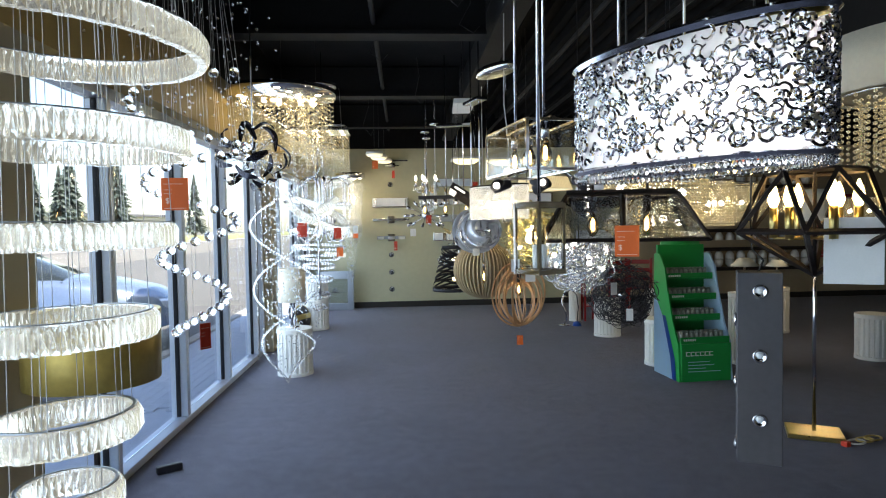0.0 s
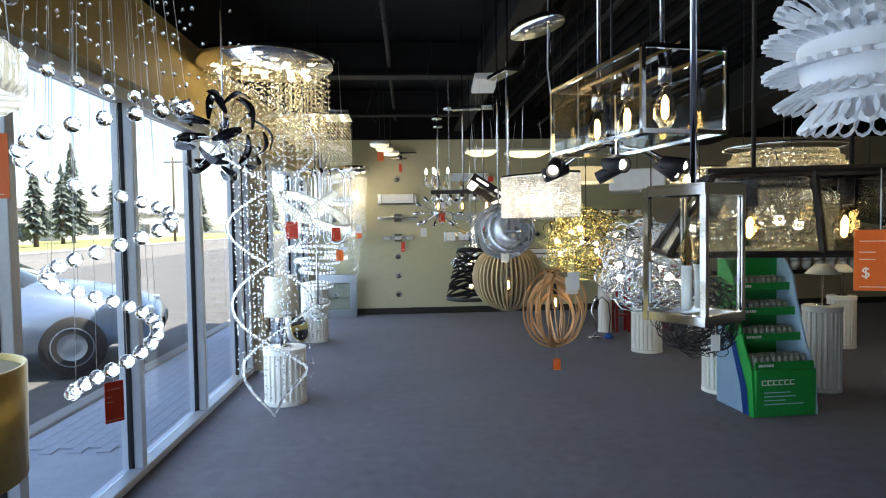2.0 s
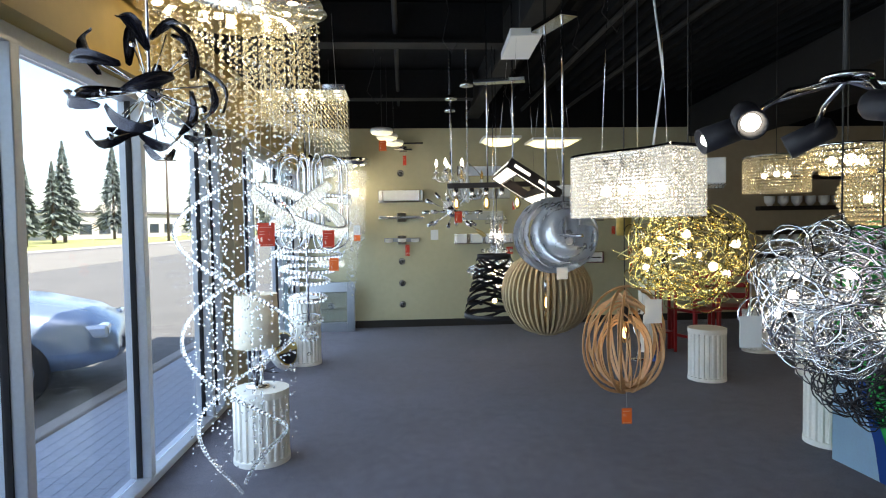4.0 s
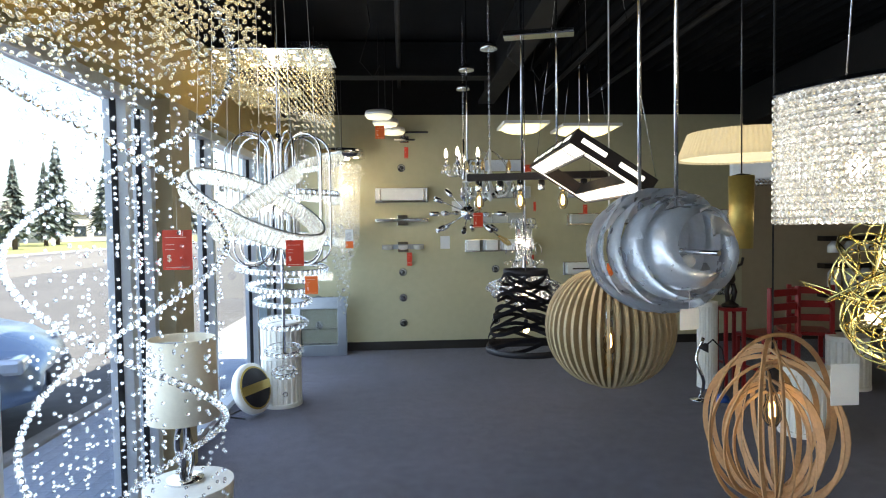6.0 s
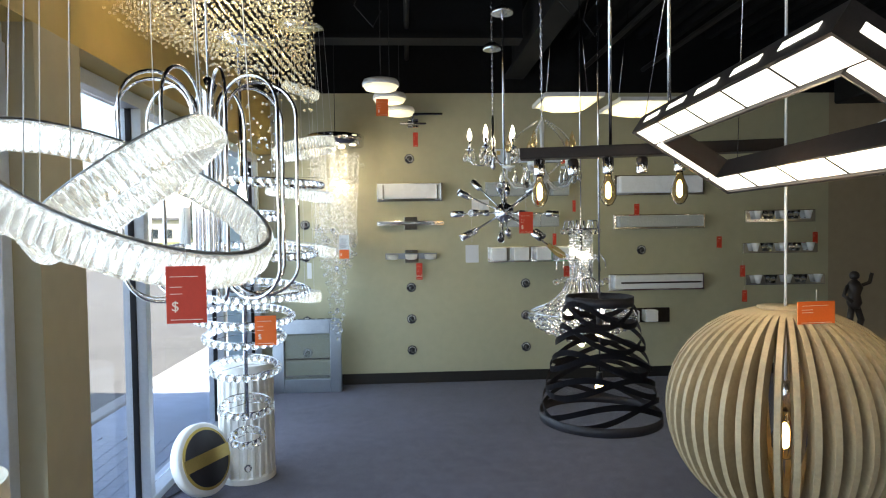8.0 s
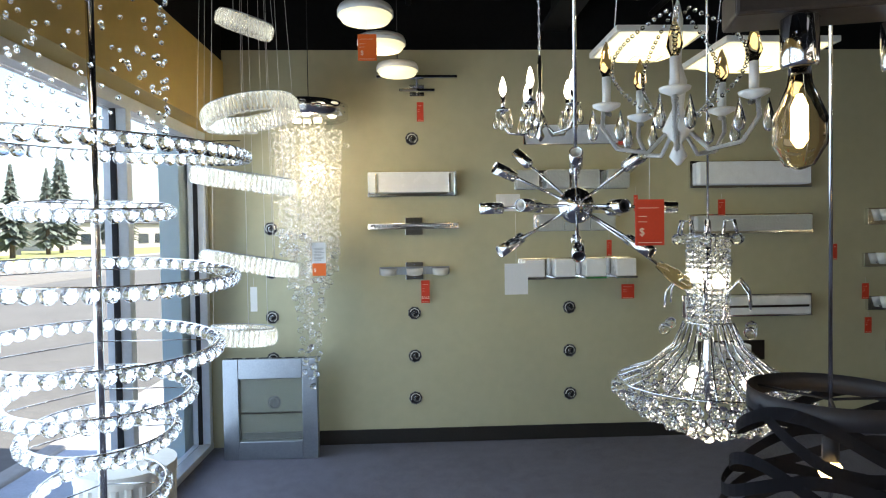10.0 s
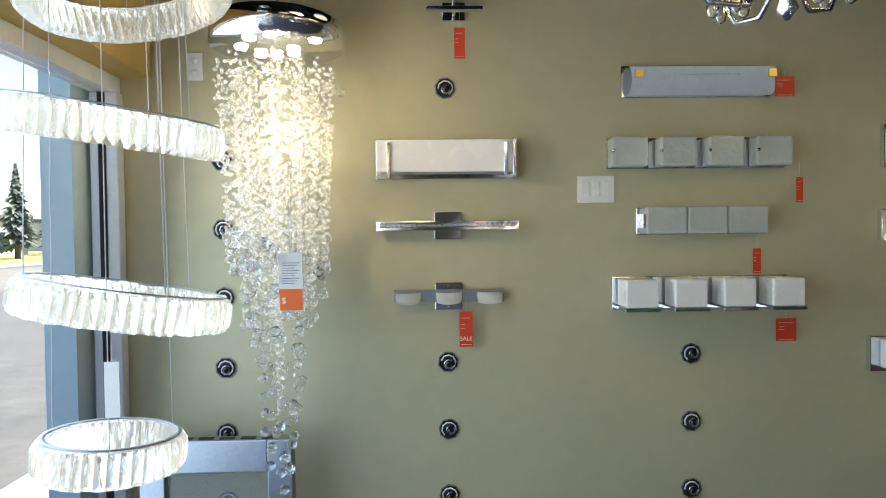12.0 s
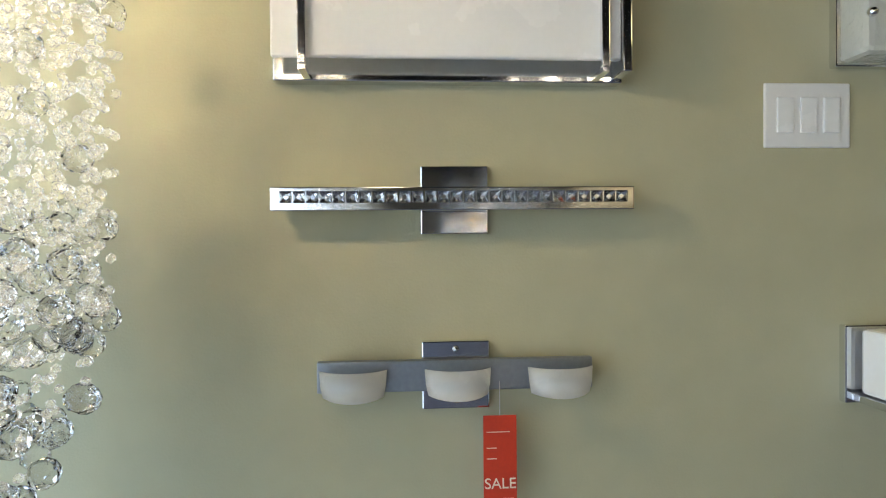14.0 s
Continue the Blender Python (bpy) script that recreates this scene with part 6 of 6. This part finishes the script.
pillow_panel(1.68, 9.75, 2.33, 0.55, 0.5, PANELY, "large square pillow panel light")
for x, y, z in ((-0.39, 9.35, 2.43), (-0.34, 9.8, 2.43), (-0.27, 10.3, 2.42)):
    dl = thing("disc_light", "round opal disc light with a lit face", "ceiling light", (x, y, z), "disc lights")
    part("pan", lathe(B(), [(0.02, 0.05), (0.12, 0.04), (0.13, 0.02), (0.13, 0.0), (0.02, 0.0)], 32), WHITEP, dl)
    part("diffuser", lathe(B(), [(0.125, -0.001), (0.11, -0.025), (0.05, -0.035), (0.002, -0.037)], 32), PANELY, dl, "lit opal diffuser")
    up_cord(dl, 0.05, HANG - z)
tag_on(-0.38, 9.3, 2.33, 0.085, 0.12, 0, TAG, 0.06)


def pleated_shade(x, y, z):
    t = thing("pleated_pendant", "wide shallow pleated ivory shade", "pendant lamp", (x, y, z))
    bm = B()
    N = 160
    A, C = [], []
    for i in range(N):
        a = 2 * math.pi * i / N
        dr = 0.004 if i % 2 else 0
        A.append(bm.verts.new(((0.3 + dr) * math.cos(a), (0.3 + dr) * math.sin(a), -0.07)))
        C.append(bm.verts.new(((0.25 + dr) * math.cos(a), (0.25 + dr) * math.sin(a), 0.06)))
    for i in range(N):
        j = (i + 1) % N
        bm.faces.new((A[i], A[j], C[j], C[i]))
    bmesh.ops.solidify(bm, geom=bm.faces[:], thickness=0.002)
    part("shade", bm, PLEAT, t)
    part("diffuser", lathe(B(), [(0.001, -0.06), (0.29, -0.06), (0.29, -0.055), (0.001, -0.055)], 48), PANELY, t)
    part("bracket", rod(B(), (-0.25, 0, 0.055), (0.25, 0, 0.055), 0.004, 6), STEEL, t)
    part("stem", rod(B(), (0, 0, -0.055), (0, 0, HANG - z), 0.004, 6), STEEL, t)


pleated_shade(1.50, 6.5, 1.79)
og = thing("organza_pendant", "rectangular silver organza shade with crystal fringe", "pendant lamp", (2.6, 8.0, 1.72), rz=-25)
part("shade", box(B(), -0.3, 0.3, -0.12, 0.12, 0, 0.24, bevel=0.01), ORGANZA, og)
tagged(part("crystal_fringe", beads(([], []), [(-0.29 + k * 0.0145, sy2 * 0.11, -0.012 - 0.02 * (k % 2), 0.011) for k in range(41) for sy2 in (-1, 1)]), CRYSTAL, og), kind="stuff")
up_cord(og, 0.24, HANG - 1.72)
br = thing("brown_cylinder_pendant", "slim brown cylinder pendant shade", "pendant lamp", (1.22, 6.0, 1.4))
part("shade", lathe(B(), [(0.045, -0.1), (0.05, 0.2), (0.046, 0.2), (0.041, -0.1)], 24, closed=True), GOLDSH, br)
part("cap", lathe(B(), [(0.047, 0.19), (0.047, 0.2), (0.006, 0.21)], 24), DARK, br)
up_cord(br, 0.2, HANG - 1.4)

# spotlight fixture and far crystal clusters over the far side
def spot_cluster(x, y, z):
    t = thing("spot_cluster", "ceiling cluster of black swivel spotlights", "spotlight", (x, y, z))
    part("plate", lathe(B(), [(0.05, 0.09), (0.05, 0.1), (0.01, 0.11)], 20), CHROME, t)
    up_cord(t, 0.1, HANG - z, r=0.005)
    for k in range(6):
        a = k * 1.047 + 0.3
        p = Vector((0.26 * math.cos(a), 0.2 * math.sin(a), 0.0))
        part("arm", tube(B(), [(0, 0, 0.09), p * 0.6 + Vector((0, 0, 0.06)), p], 0.006, 6), CHROME, t)
        d = Vector((math.cos(a + 0.9), math.sin(a) - 0.6, -0.35)).normalized()
        q = Matrix.Translation(p) @ d.to_track_quat("Z", "Y").to_matrix().to_4x4()
        h = part("head", lathe(B(), [(0.02, -0.05), (0.028, -0.04), (0.03, 0.06), (0.026, 0.06), (0.02, 0.03), (0.002, 0.028)], 16, q), BLKM, t)
        part("lens", ball(B(), (0, 0, 0.04), 0.018, 10, 6, q), HOTW, h, "lit lens")


spot_cluster(0.78, 3.45, 1.60)


# ---- back wall fixtures ----
def wall_thing(name, label, category, x, z, group=""):
    return thing(name, label, category, (x, WY, z), group)


WALLFIX = "wall vanity lights"
# framed opal bar
t = wall_thing("vanity_light", "chrome framed opal glass bar wall light", "wall light", -0.187, 1.755, WALLFIX)
part("back_plate", box(B(), -0.31, 0.302, -0.03, 0, -0.085, 0.085, bevel=0.003), CHROME, t)
part("glass", box(B(), -0.302, 0.28, -0.088, -0.075, -0.06, 0.078, bevel=0.004), OPAL, t, "white opal glass")
for s in (-0.25, 0.25):
    part("strap", box(B(), s - 0.007, s + 0.007, -0.1, -0.089, -0.075, 0.065, bevel=0.002), CHROME, t)
    part("strap_arm", box(B(), s - 0.006, s + 0.006, -0.1, -0.03, -0.083, -0.076), CHROME, t)
part("end_block", box(B(), 0.282, 0.299, -0.09, -0.031, -0.08, 0.08, bevel=0.003), CHROME, t)
# crystal bar
t = wall_thing("vanity_light", "slim chrome bar wall light set with square crystals", "wall light", -0.185, 1.465, WALLFIX)
part("back_plate", box(B(), -0.06, 0.06, -0.018, 0, -0.06, 0.06, bevel=0.002), CHROME, t)
part("bar", box(B(), -0.312, 0.308, -0.065, -0.03, -0.02, 0.02, bevel=0.002), CHROME, t)
part("stem", box(B(), -0.03, 0.03, -0.031, -0.017, -0.012, 0.012), CHROME, t)
bm = B()
a = [bm.verts.new(p) for p in ((-0.01, 0, -0.01), (0.01, 0, -0.01), (0.01, 0, 0.01), (-0.01, 0, 0.01))]
tip = bm.verts.new((0, -0.009, 0))
for i in range(4):
    bm.faces.new((a[i], a[(i + 1) % 4], tip))
bm.faces.new(a[::-1])
first = part("crystal", bm, CRYSTAL, t)
first.matrix_basis = pose(-0.286, -0.066, 0.003)
for k in range(1, 27):
    again(first, t, pose(-0.286 + k * 0.022, -0.066, 0.003))
# three-lamp bar
t = wall_thing("vanity_light", "steel bar wall light with three frosted cups", "wall light", -0.185, 1.155, WALLFIX)
part("back_plate", box(B(), -0.06, 0.06, -0.018, 0, -0.06, 0.06, bevel=0.002), CHROME, t)
part("bar", box(B(), -0.242, 0.242, -0.035, -0.019, -0.024, 0.03, bevel=0.002), STEEL, t)
for s in (-0.178, 0, 0.178):
    bm = B()
    rows = []
    for j in range(9):
        q = -1 + j / 4
        yy = -0.036 - 0.05 * math.sqrt(max(1 - q * q * 0.8, 0))
        rows.append([bm.verts.new((s + 0.057 * q, yy, 0.02)), bm.verts.new((s + 0.055 * q, yy - 0.003, -0.006)), bm.verts.new((s + 0.051 * q, yy, -0.026 - 0.005 * (1 - q * q)))])
    for A, C in zip(rows[:-1], rows[1:]):
        for j in range(2):
            bm.faces.new((A[j], C[j], C[j + 1], A[j + 1])).smooth = True
    bmesh.ops.solidify(bm, geom=bm.faces[:], thickness=-0.006)
    part("frosted_cup", bm, OPAL, t)
for z in (-0.045, 0.046):
    part("screw", ball(B(), (0, -0.02, z), 0.006, 8, 6), CHROME, t)
tag_on(-0.112, WY - 0.05, 1.09, 0.058, 0.155, 0, TAGR, 0.06, False, True, label="red sale tag hanging from the steel wall light")
# switch plate
t = wall_thing("switch_plate", "white triple rocker switch plate", "light switch", 0.475, 1.62)
part("plate", box(B(), -0.083, 0.083, -0.007, 0, -0.06, 0.06, bevel=0.003), WHITEP, t)
for k in (-1, 0, 1):
    part("rocker", box(B(), k * 0.045 - 0.016, k * 0.045 + 0.016, -0.0115, -0.0072, -0.033, 0.033, bevel=0.002), OPAL, t)
t = wall_thing("wall_outlet", "white duplex wall outlet", "outlet", -1.28, 2.17)
part("plate", box(B(), -0.035, 0.035, -0.006, 0, -0.06, 0.06, bevel=0.003), WHITEP, t)
for z in (-0.025, 0.025):
    part("socket_face", lathe(B(), [(0.015, 0), (0.015, 0.003), (0.001, 0.003)], 14, pose(0, -0.0065, z, 90, 0, 0)), OPAL, t)
# curved glass bar on top
t = wall_thing("vanity_light", "long silver glass wall light with a crystal line", "wall light", 0.92, 2.09, WALLFIX)
part("back_plate", box(B(), -0.335, 0.33, -0.02, 0, -0.07, 0.07, bevel=0.003), CHROME, t)
bm = B()
rows = [[bm.verts.new((x, -0.022 - 0.07 * math.cos(q), 0.065 * math.sin(q))) for x in (-0.31, 0.325)] for q in [(-1.4 + i * 0.28) for i in range(11)]]
for A, C in zip(rows[:-1], rows[1:]):
    bm.faces.new((A[0], A[1], C[1], C[0])).smooth = True
bmesh.ops.solidify(bm, geom=bm.faces[:], thickness=0.003)
part("glass", bm, ORGANZA, t, "silvery curved glass")
for s in (-0.28, 0.3):
    part("clip", box(B(), s - 0.018, s + 0.018, -0.1, -0.092, 0.0, 0.036, bevel=0.002), BRASS, t)
tagged(part("crystal_line", beads(([], []), [(-0.1 + k * 0.011, -0.093, 0.012, 0.004) for k in range(24)]), CRYSTAL, t), kind="stuff")
tag_on(1.27, WY - 0.1, 2.09, 0.085, 0.085, 0, TAGR, 0.03, False, label="red tag hanging askew from a wall light")
# rippled glass four
t = wall_thing("vanity_light", "chrome wall light with four rippled glass shades", "wall light", 0.92, 1.772, WALLFIX)
part("back_plate", box(B(), -0.4, 0.395, -0.02, 0, -0.065, 0.07, bevel=0.003), CHROME, t)
for k in range(4):
    px = -0.32 + k * 0.21
    part("glass_shade", box(B(), px - 0.08, px + 0.08, -0.1, -0.022, -0.062, 0.068, bevel=0.012), RIPPLE, t, "rippled glass")
    part("knob", ball(B(), (px - 0.075, -0.103, 0.005), 0.009, 8, 6), CHROME, t)
# ribbed three
t = wall_thing("vanity_light", "wall light with three ribbed glass blocks", "wall light", 0.93, 1.475, WALLFIX)
part("back_plate", box(B(), -0.28, 0.275, -0.02, 0, -0.06, 0.06, bevel=0.003), CHROME, t)
for k in range(3):
    g = part("glass_block", box(B(), -0.25 + k * 0.18, -0.075 + k * 0.18, -0.075, -0.022, -0.058, 0.062, bevel=0.008), RIPPLE, t)
    bm = B()
    for j in range(10):
        box(bm, -0.245 + k * 0.18, -0.08 + k * 0.18, -0.078, -0.0755, -0.05 + j * 0.011, -0.045 + j * 0.011)
    part("rib", bm, RIPPLE, g)
    part("clip", box(B(), -0.262 + k * 0.18, -0.252 + k * 0.18, -0.06, -0.021, -0.03, 0.03), CHROME, t)
# four cubes
t = wall_thing("vanity_light", "chrome wall light with four white opal cubes", "wall light", 0.94, 1.155, WALLFIX)
part("back_plate", box(B(), -0.40, 0.39, -0.018, 0, -0.07, 0.075, bevel=0.003), CHROME, t)
for k in range(4):
    px = -0.31 + k * 0.21
    part("opal_cube", box(B(), px - 0.07, px + 0.07, -0.155, -0.03, -0.05, 0.07, bevel=0.008), OPAL, t, "white opal glass cube")
    part("tray", box(B(), px - 0.075, px + 0.075, -0.16, -0.018, -0.066, -0.052, bevel=0.002), CHROME, t)
for x, z, w in ((1.36, 1.66, 0.03), (1.17, 1.35, 0.035), (1.30, 1.04, 0.09)):
    tag_on(x, WY - 0.06, z, w, 0.11 if w < 0.05 else 0.1, 0, TAGR, 0.06, False, label="red price tag under a wall light")
tag_on(0.15, 8.42, 1.32, 0.075, 0.10, 0, PAPER, 0.16, name="paper_notice", label="blank white paper notice hanging from the sputnik")
# picture light
t = wall_thing("picture_light", "slim chrome picture lights on the upper wall", "wall light", -0.15, 2.43)
part("bar", box(B(), -0.27, 0.27, -0.16, -0.12, 0.02, 0.04, bevel=0.004), CHROME, t)
part("bar", box(B(), -0.12, 0.12, -0.12, -0.09, -0.06, -0.04, bevel=0.004), CHROME, t)
part("stem", tube(B(), [(0, 0, -0.04), (0, -0.06, 0.06), (0, -0.13, 0.04)], 0.008, 7), CHROME, t)
part("stem", tube(B(), [(0, 0, -0.05), (0, -0.1, -0.05)], 0.008, 7), CHROME, t)
part("back_plate", box(B(), -0.05, 0.05, -0.015, 0, -0.07, 0.01, bevel=0.003), CHROME, t)
tag_on(-0.13, WY - 0.11, 2.30, 0.045, 0.13, 0, TAGR, 0.08, False, label="red price tag hanging from the picture light")
# lower and side wall lights
for x, z, w, h, mt, lab in ((2.17, 0.87, 0.94, 0.16, OPAL, "long framed opal bar wall light low on the wall"), (2.2, 1.8, 0.88, 0.19, ORGANZA, "long pale silver glass wall light"), (2.2, 1.45, 0.9, 0.14, RIPPLE, "long rippled glass wall light"), (3.4, 1.49, 0.7, 0.12, CHROME, "chrome bar wall light with crystal cups"), (3.4, 1.18, 0.75, 0.1, CHROME, "chrome bar wall light with clear cups"), (3.45, 0.87, 0.8, 0.1, CHROME, "chrome bar wall light"), (3.5, 0.56, 0.6, 0.08, STEEL, "steel bar wall light")):
    t = wall_thing("vanity_light", lab, "wall light", x, z, WALLFIX)
    part("back_plate", box(B(), -w / 2, w / 2, -0.03, 0, -h / 2, h / 2, bevel=0.004), CHROME, t)
    if mt in (OPAL, ORGANZA, RIPPLE):
        part("glass", box(B(), -w / 2 + 0.04, w / 2 - 0.04, -0.09, -0.031, -h / 2 + 0.02, h / 2 - 0.01, bevel=0.01), mt, t)
        if mt is OPAL:
            part("line", box(B(), -w / 2 + 0.1, w / 2 - 0.06, -0.094, -0.0905, -0.008, 0.008), DARK, t)
    else:
        for k in range(5):
            part("glass_cup", lathe(B(), [(0.02, -0.03), (0.04, 0.05), (0.036, 0.05), (0.016, -0.026)], 14, pose(-w / 2 + 0.1 + k * (w - 0.2) / 4, -0.07, 0), closed=True), CLEAR if k % 2 else OPAL, t)
            part("arm", rod(B(), (-w / 2 + 0.1 + k * (w - 0.2) / 4, -0.03, -0.02), (-w / 2 + 0.1 + k * (w - 0.2) / 4, -0.07, -0.02), 0.006, 6), CHROME, t)
t = wall_thing("vanity_light", "pair of white opal cubes on a dark bar", "wall light", 2.0, 0.55, WALLFIX)
part("back_plate", box(B(), -0.18, 0.3, -0.02, 0, -0.07, 0.07, bevel=0.003), DARK, t)
for px in (-0.1, 0.08):
    part("opal_cube", box(B(), px - 0.06, px + 0.06, -0.14, -0.021, -0.05, 0.06, bevel=0.008), OPAL, t)
for x, z in ((1.95, 1.62), (2.75, 1.3), (2.98, 1.02), (3.7, 1.33), (3.0, 0.78)):
    tag_on(x, WY - 0.1, z, 0.05, 0.11, 0, TAGR, 0.04, False, label="red price tag under a wall light")


def junction_box(x, z):
    t = thing("junction_box", "open octagonal electrical box with coiled wires", "electrical box", (x, WY, z), "open electrical boxes", (x * 37) % 30 - 15)
    t.matrix_world = pose(x, WY, z + LIFT * WY, 0, ((x * 97 + z * 211) % 90), 0)
    part("rim", lathe(B(), [(0.044, 0.0), (0.048, 0.0), (0.048, 0.006), (0.043, 0.006)], 8, pose(0, 0, 0, 90, 0, 0), closed=True), WIRE, t)
    part("back", lathe(B(), [(0.001, 0.0005), (0.0435, 0.0005), (0.0435, 0.002), (0.001, 0.002)], 8, pose(0, 0, 0, 90, 0, 0)), BLKM, t)
    for k in range(4):
        r = 0.032 - k * 0.006
        part("wire", tube(B(), [(r * math.cos(i * 0.7 + k) + 0.004 * k, -0.008 - 0.003 * k, r * math.sin(i * 0.7 + k)) for i in range(7)], 0.0035, 5), (WHITEP, BLKM, CHROME, WIRE)[k], t)


for x, zs in ((-1.17, (1.76, 1.46, 1.16, 0.85, 0.56, 0.26)), (-0.19, (2.07, 0.86, 0.56, 0.265)), (0.90, (0.88, 0.575, 0.27)), (2.03, (1.18,))):
    for z in zs:
        junction_box(x, z)


# shelves of glass shades on the far part of the wall
def shade_shelf(x, z, n, flip):
    t = thing("shade_shelf", "dark shelf rail with a row of white glass shades", "shelf", (x, WY, z), "shelf rails")
    part("rail", box(B(), -0.1, 0.2 * n, -0.14, 0, -0.03, 0.03, bevel=0.004), DARK, t)
    for k in range(n):
        s = 1 if flip else -1
        part("glass_shade", lathe(B(), [(0.03, s * 0.032), (0.07, s * 0.09), (0.075, s * 0.17), (0.07, s * 0.17), (0.025, s * 0.036)], 18, pose(0.06 + k * 0.2, -0.08, 0), closed=True), OPAL, t, "white bell glass")


for z, fl in ((1.95, True), (1.52, True), (1.18, False), (0.85, False), (0.5, True)):
    shade_shelf(4.95, z, 12, fl)
for z in (1.5, 1.1, 0.7):
    t = thing("red_shelf", "red lacquered wall shelf unit", "shelf", (7.9, WY - 0.12, z), "red shelves")
    part("board", box(B(), -0.5, 0.5, -0.15, 0.12, -0.02, 0.02, bevel=0.004), REDP, t)
    part("back", box(B(), -0.5, 0.5, 0.1, 0.12, 0.021, 0.3), REDP, t)


# crystal clusters hanging deeper in the shop
def crystal_barrel(x, y, z, R, h, material, label, shape=0):
    t = thing("crystal_drum_pendant", label, "pendant lamp", (x, y, z), "crystal drums")
    part("hoop", tube(B(), [(R * math.cos(i * 0.2618), R * math.sin(i * 0.2618), h) for i in range(24)], 0.006, 6, True), CHROME, t)
    part("spoke", rod(B(), (-R, 0, h), (R, 0, h), 0.004, 6), CHROME, t)
    pl = []
    n = int(2 * math.pi * R / 0.024)
    for i in range(n):
        a = 2 * math.pi * i / n
        for j in range(int(h / 0.024)):
            rr = R * (math.sqrt(max(1 - ((j * 0.024 - h / 2) / (h * 0.62)) ** 2, 0.05)) if shape else 1)
            pl.append((rr * math.cos(a), rr * math.sin(a), 0.01 + j * 0.024, 0.011))
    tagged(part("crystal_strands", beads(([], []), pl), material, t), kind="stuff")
    for k in range(3):
        part("bulb", ball(B(), (R * 0.4 * math.cos(k * 2.1), R * 0.4 * math.sin(k * 2.1), h * 0.5), 0.024, 10, 8), HOTW, t, "lit bulb")
        part("socket", rod(B(), (R * 0.4 * math.cos(k * 2.1), R * 0.4 * math.sin(k * 2.1), h * 0.5), (R * 0.4 * math.cos(k * 2.1), 0, h), 0.004, 6), CHROME, t)
    up_cord(t, h, HANG - z)


crystal_barrel(1.75, 4.75, 1.58, 0.165, 0.12, CRYSTAL_W, "flat golden crystal drum pendant", 1)
crystal_barrel(1.52, 3.49, 1.40, 0.23, 0.28, CRYSTAL_W, "dome of lit crystal beads on a dark cap", 1)
crystal_barrel(2.3, 5.2, 1.35, 0.22, 0.28, CRYSTAL_W, "round lit crystal drum pendant", 1)
crystal_barrel(2.9, 5.6, 1.32, 0.16, 0.42, CRYSTAL_W, "tall lit crystal column pendant")
crystal_barrel(3.4, 6.2, 1.35, 0.25, 0.4, CRYSTAL_W, "lit crystal drum pendant")
crystal_barrel(4.3, 6.6, 1.45, 0.45, 0.2, CRYSTAL_W, "wide low lit crystal drum pendant")
crystal_barrel(5.4, 6.9, 1.3, 0.45, 0.3, CRYSTAL_W, "wide golden lit crystal drum pendant")
crystal_barrel(4.1, 4.4, 1.4, 0.3, 0.3, CRYSTAL_W, "lit crystal drum pendant")
crystal_barrel(2.95, 7.2, 1.6, 0.25, 0.3, CRYSTAL_W, "lit crystal drum pendant")
crystal_barrel(2.6, 2.6, 1.45, 0.25, 0.3, CRYSTAL, "clear crystal drum pendant")
tag_on(3.2, 4.2, 1.2, 0.09, 0.12, 0, TAGR, 0.1)

# loose wires hanging from the ceiling
wl = thing("ceiling_wires", "loose black wires dangling from the ceiling", "wires", (0, 0, HANG))
for k, (x, y) in enumerate(((0.55, 5.0), (0.35, 4.2), (0.2, 7.2), (0.75, 8.6), (1.2, 6.2), (1.4, 7.7), (-0.2, 5.6), (0.9, 3.4), (1.0, 9.0), (-0.45, 8.6))):
    L = 0.4 + 0.07 * (k % 5)
    part("wire", tube(B(), [(x, y, 0), (x + 0.03, y, -L * 0.4), (x - 0.06 + 0.02 * (k % 3), y + 0.03, -L * 0.8), (x + 0.05, y, -L), (x + 0.1, y + 0.02, -L * 0.85)], 0.004, 5), CORD, wl)

# point lamps in place of fixture bulbs; x 2.9 and 4.8 are added fill
for x, y, z, w in ((0.69, 4.44, 1.3, 5), (1.0, 4.78, 1.26, 4), (0.78, 8.42, 0.72, 5), (-0.78, 10.28, 1.8, 28), (0.64, 6.34, 1.5, 7), (1.0, 9.55, 2.2, 2), (-0.33, 9.9, 2.34, 3), (1.68, 9.75, 2.2, 2), (2.9, 6.4, 1.25, 10), (4.8, 6.8, 1.25, 13), (-0.99, 5.35, 2.42, 6), (-1.0, 7.6, 2.45, 6)):
    bulb_light(x, y, z, w * 0.25)

# paver joints outside: single pavers laid proud of the bed
bm = box(B(), -0.098, 0.098, -0.048, 0.048, 0, 0.012)
pv = None
for i in range(13):
    for j in range(22):
        m = pose(-2.85 + i * 0.1 + 0.05, 5.5 + j * 0.2 + 0.1 * (i % 2), GZ - 0.0115, 0, 0, 90)
        if pv is None:
            pv = part("paver", bm, PAVER, walkway)
            pv.matrix_basis = m
        else:
            again(pv, walkway, m)
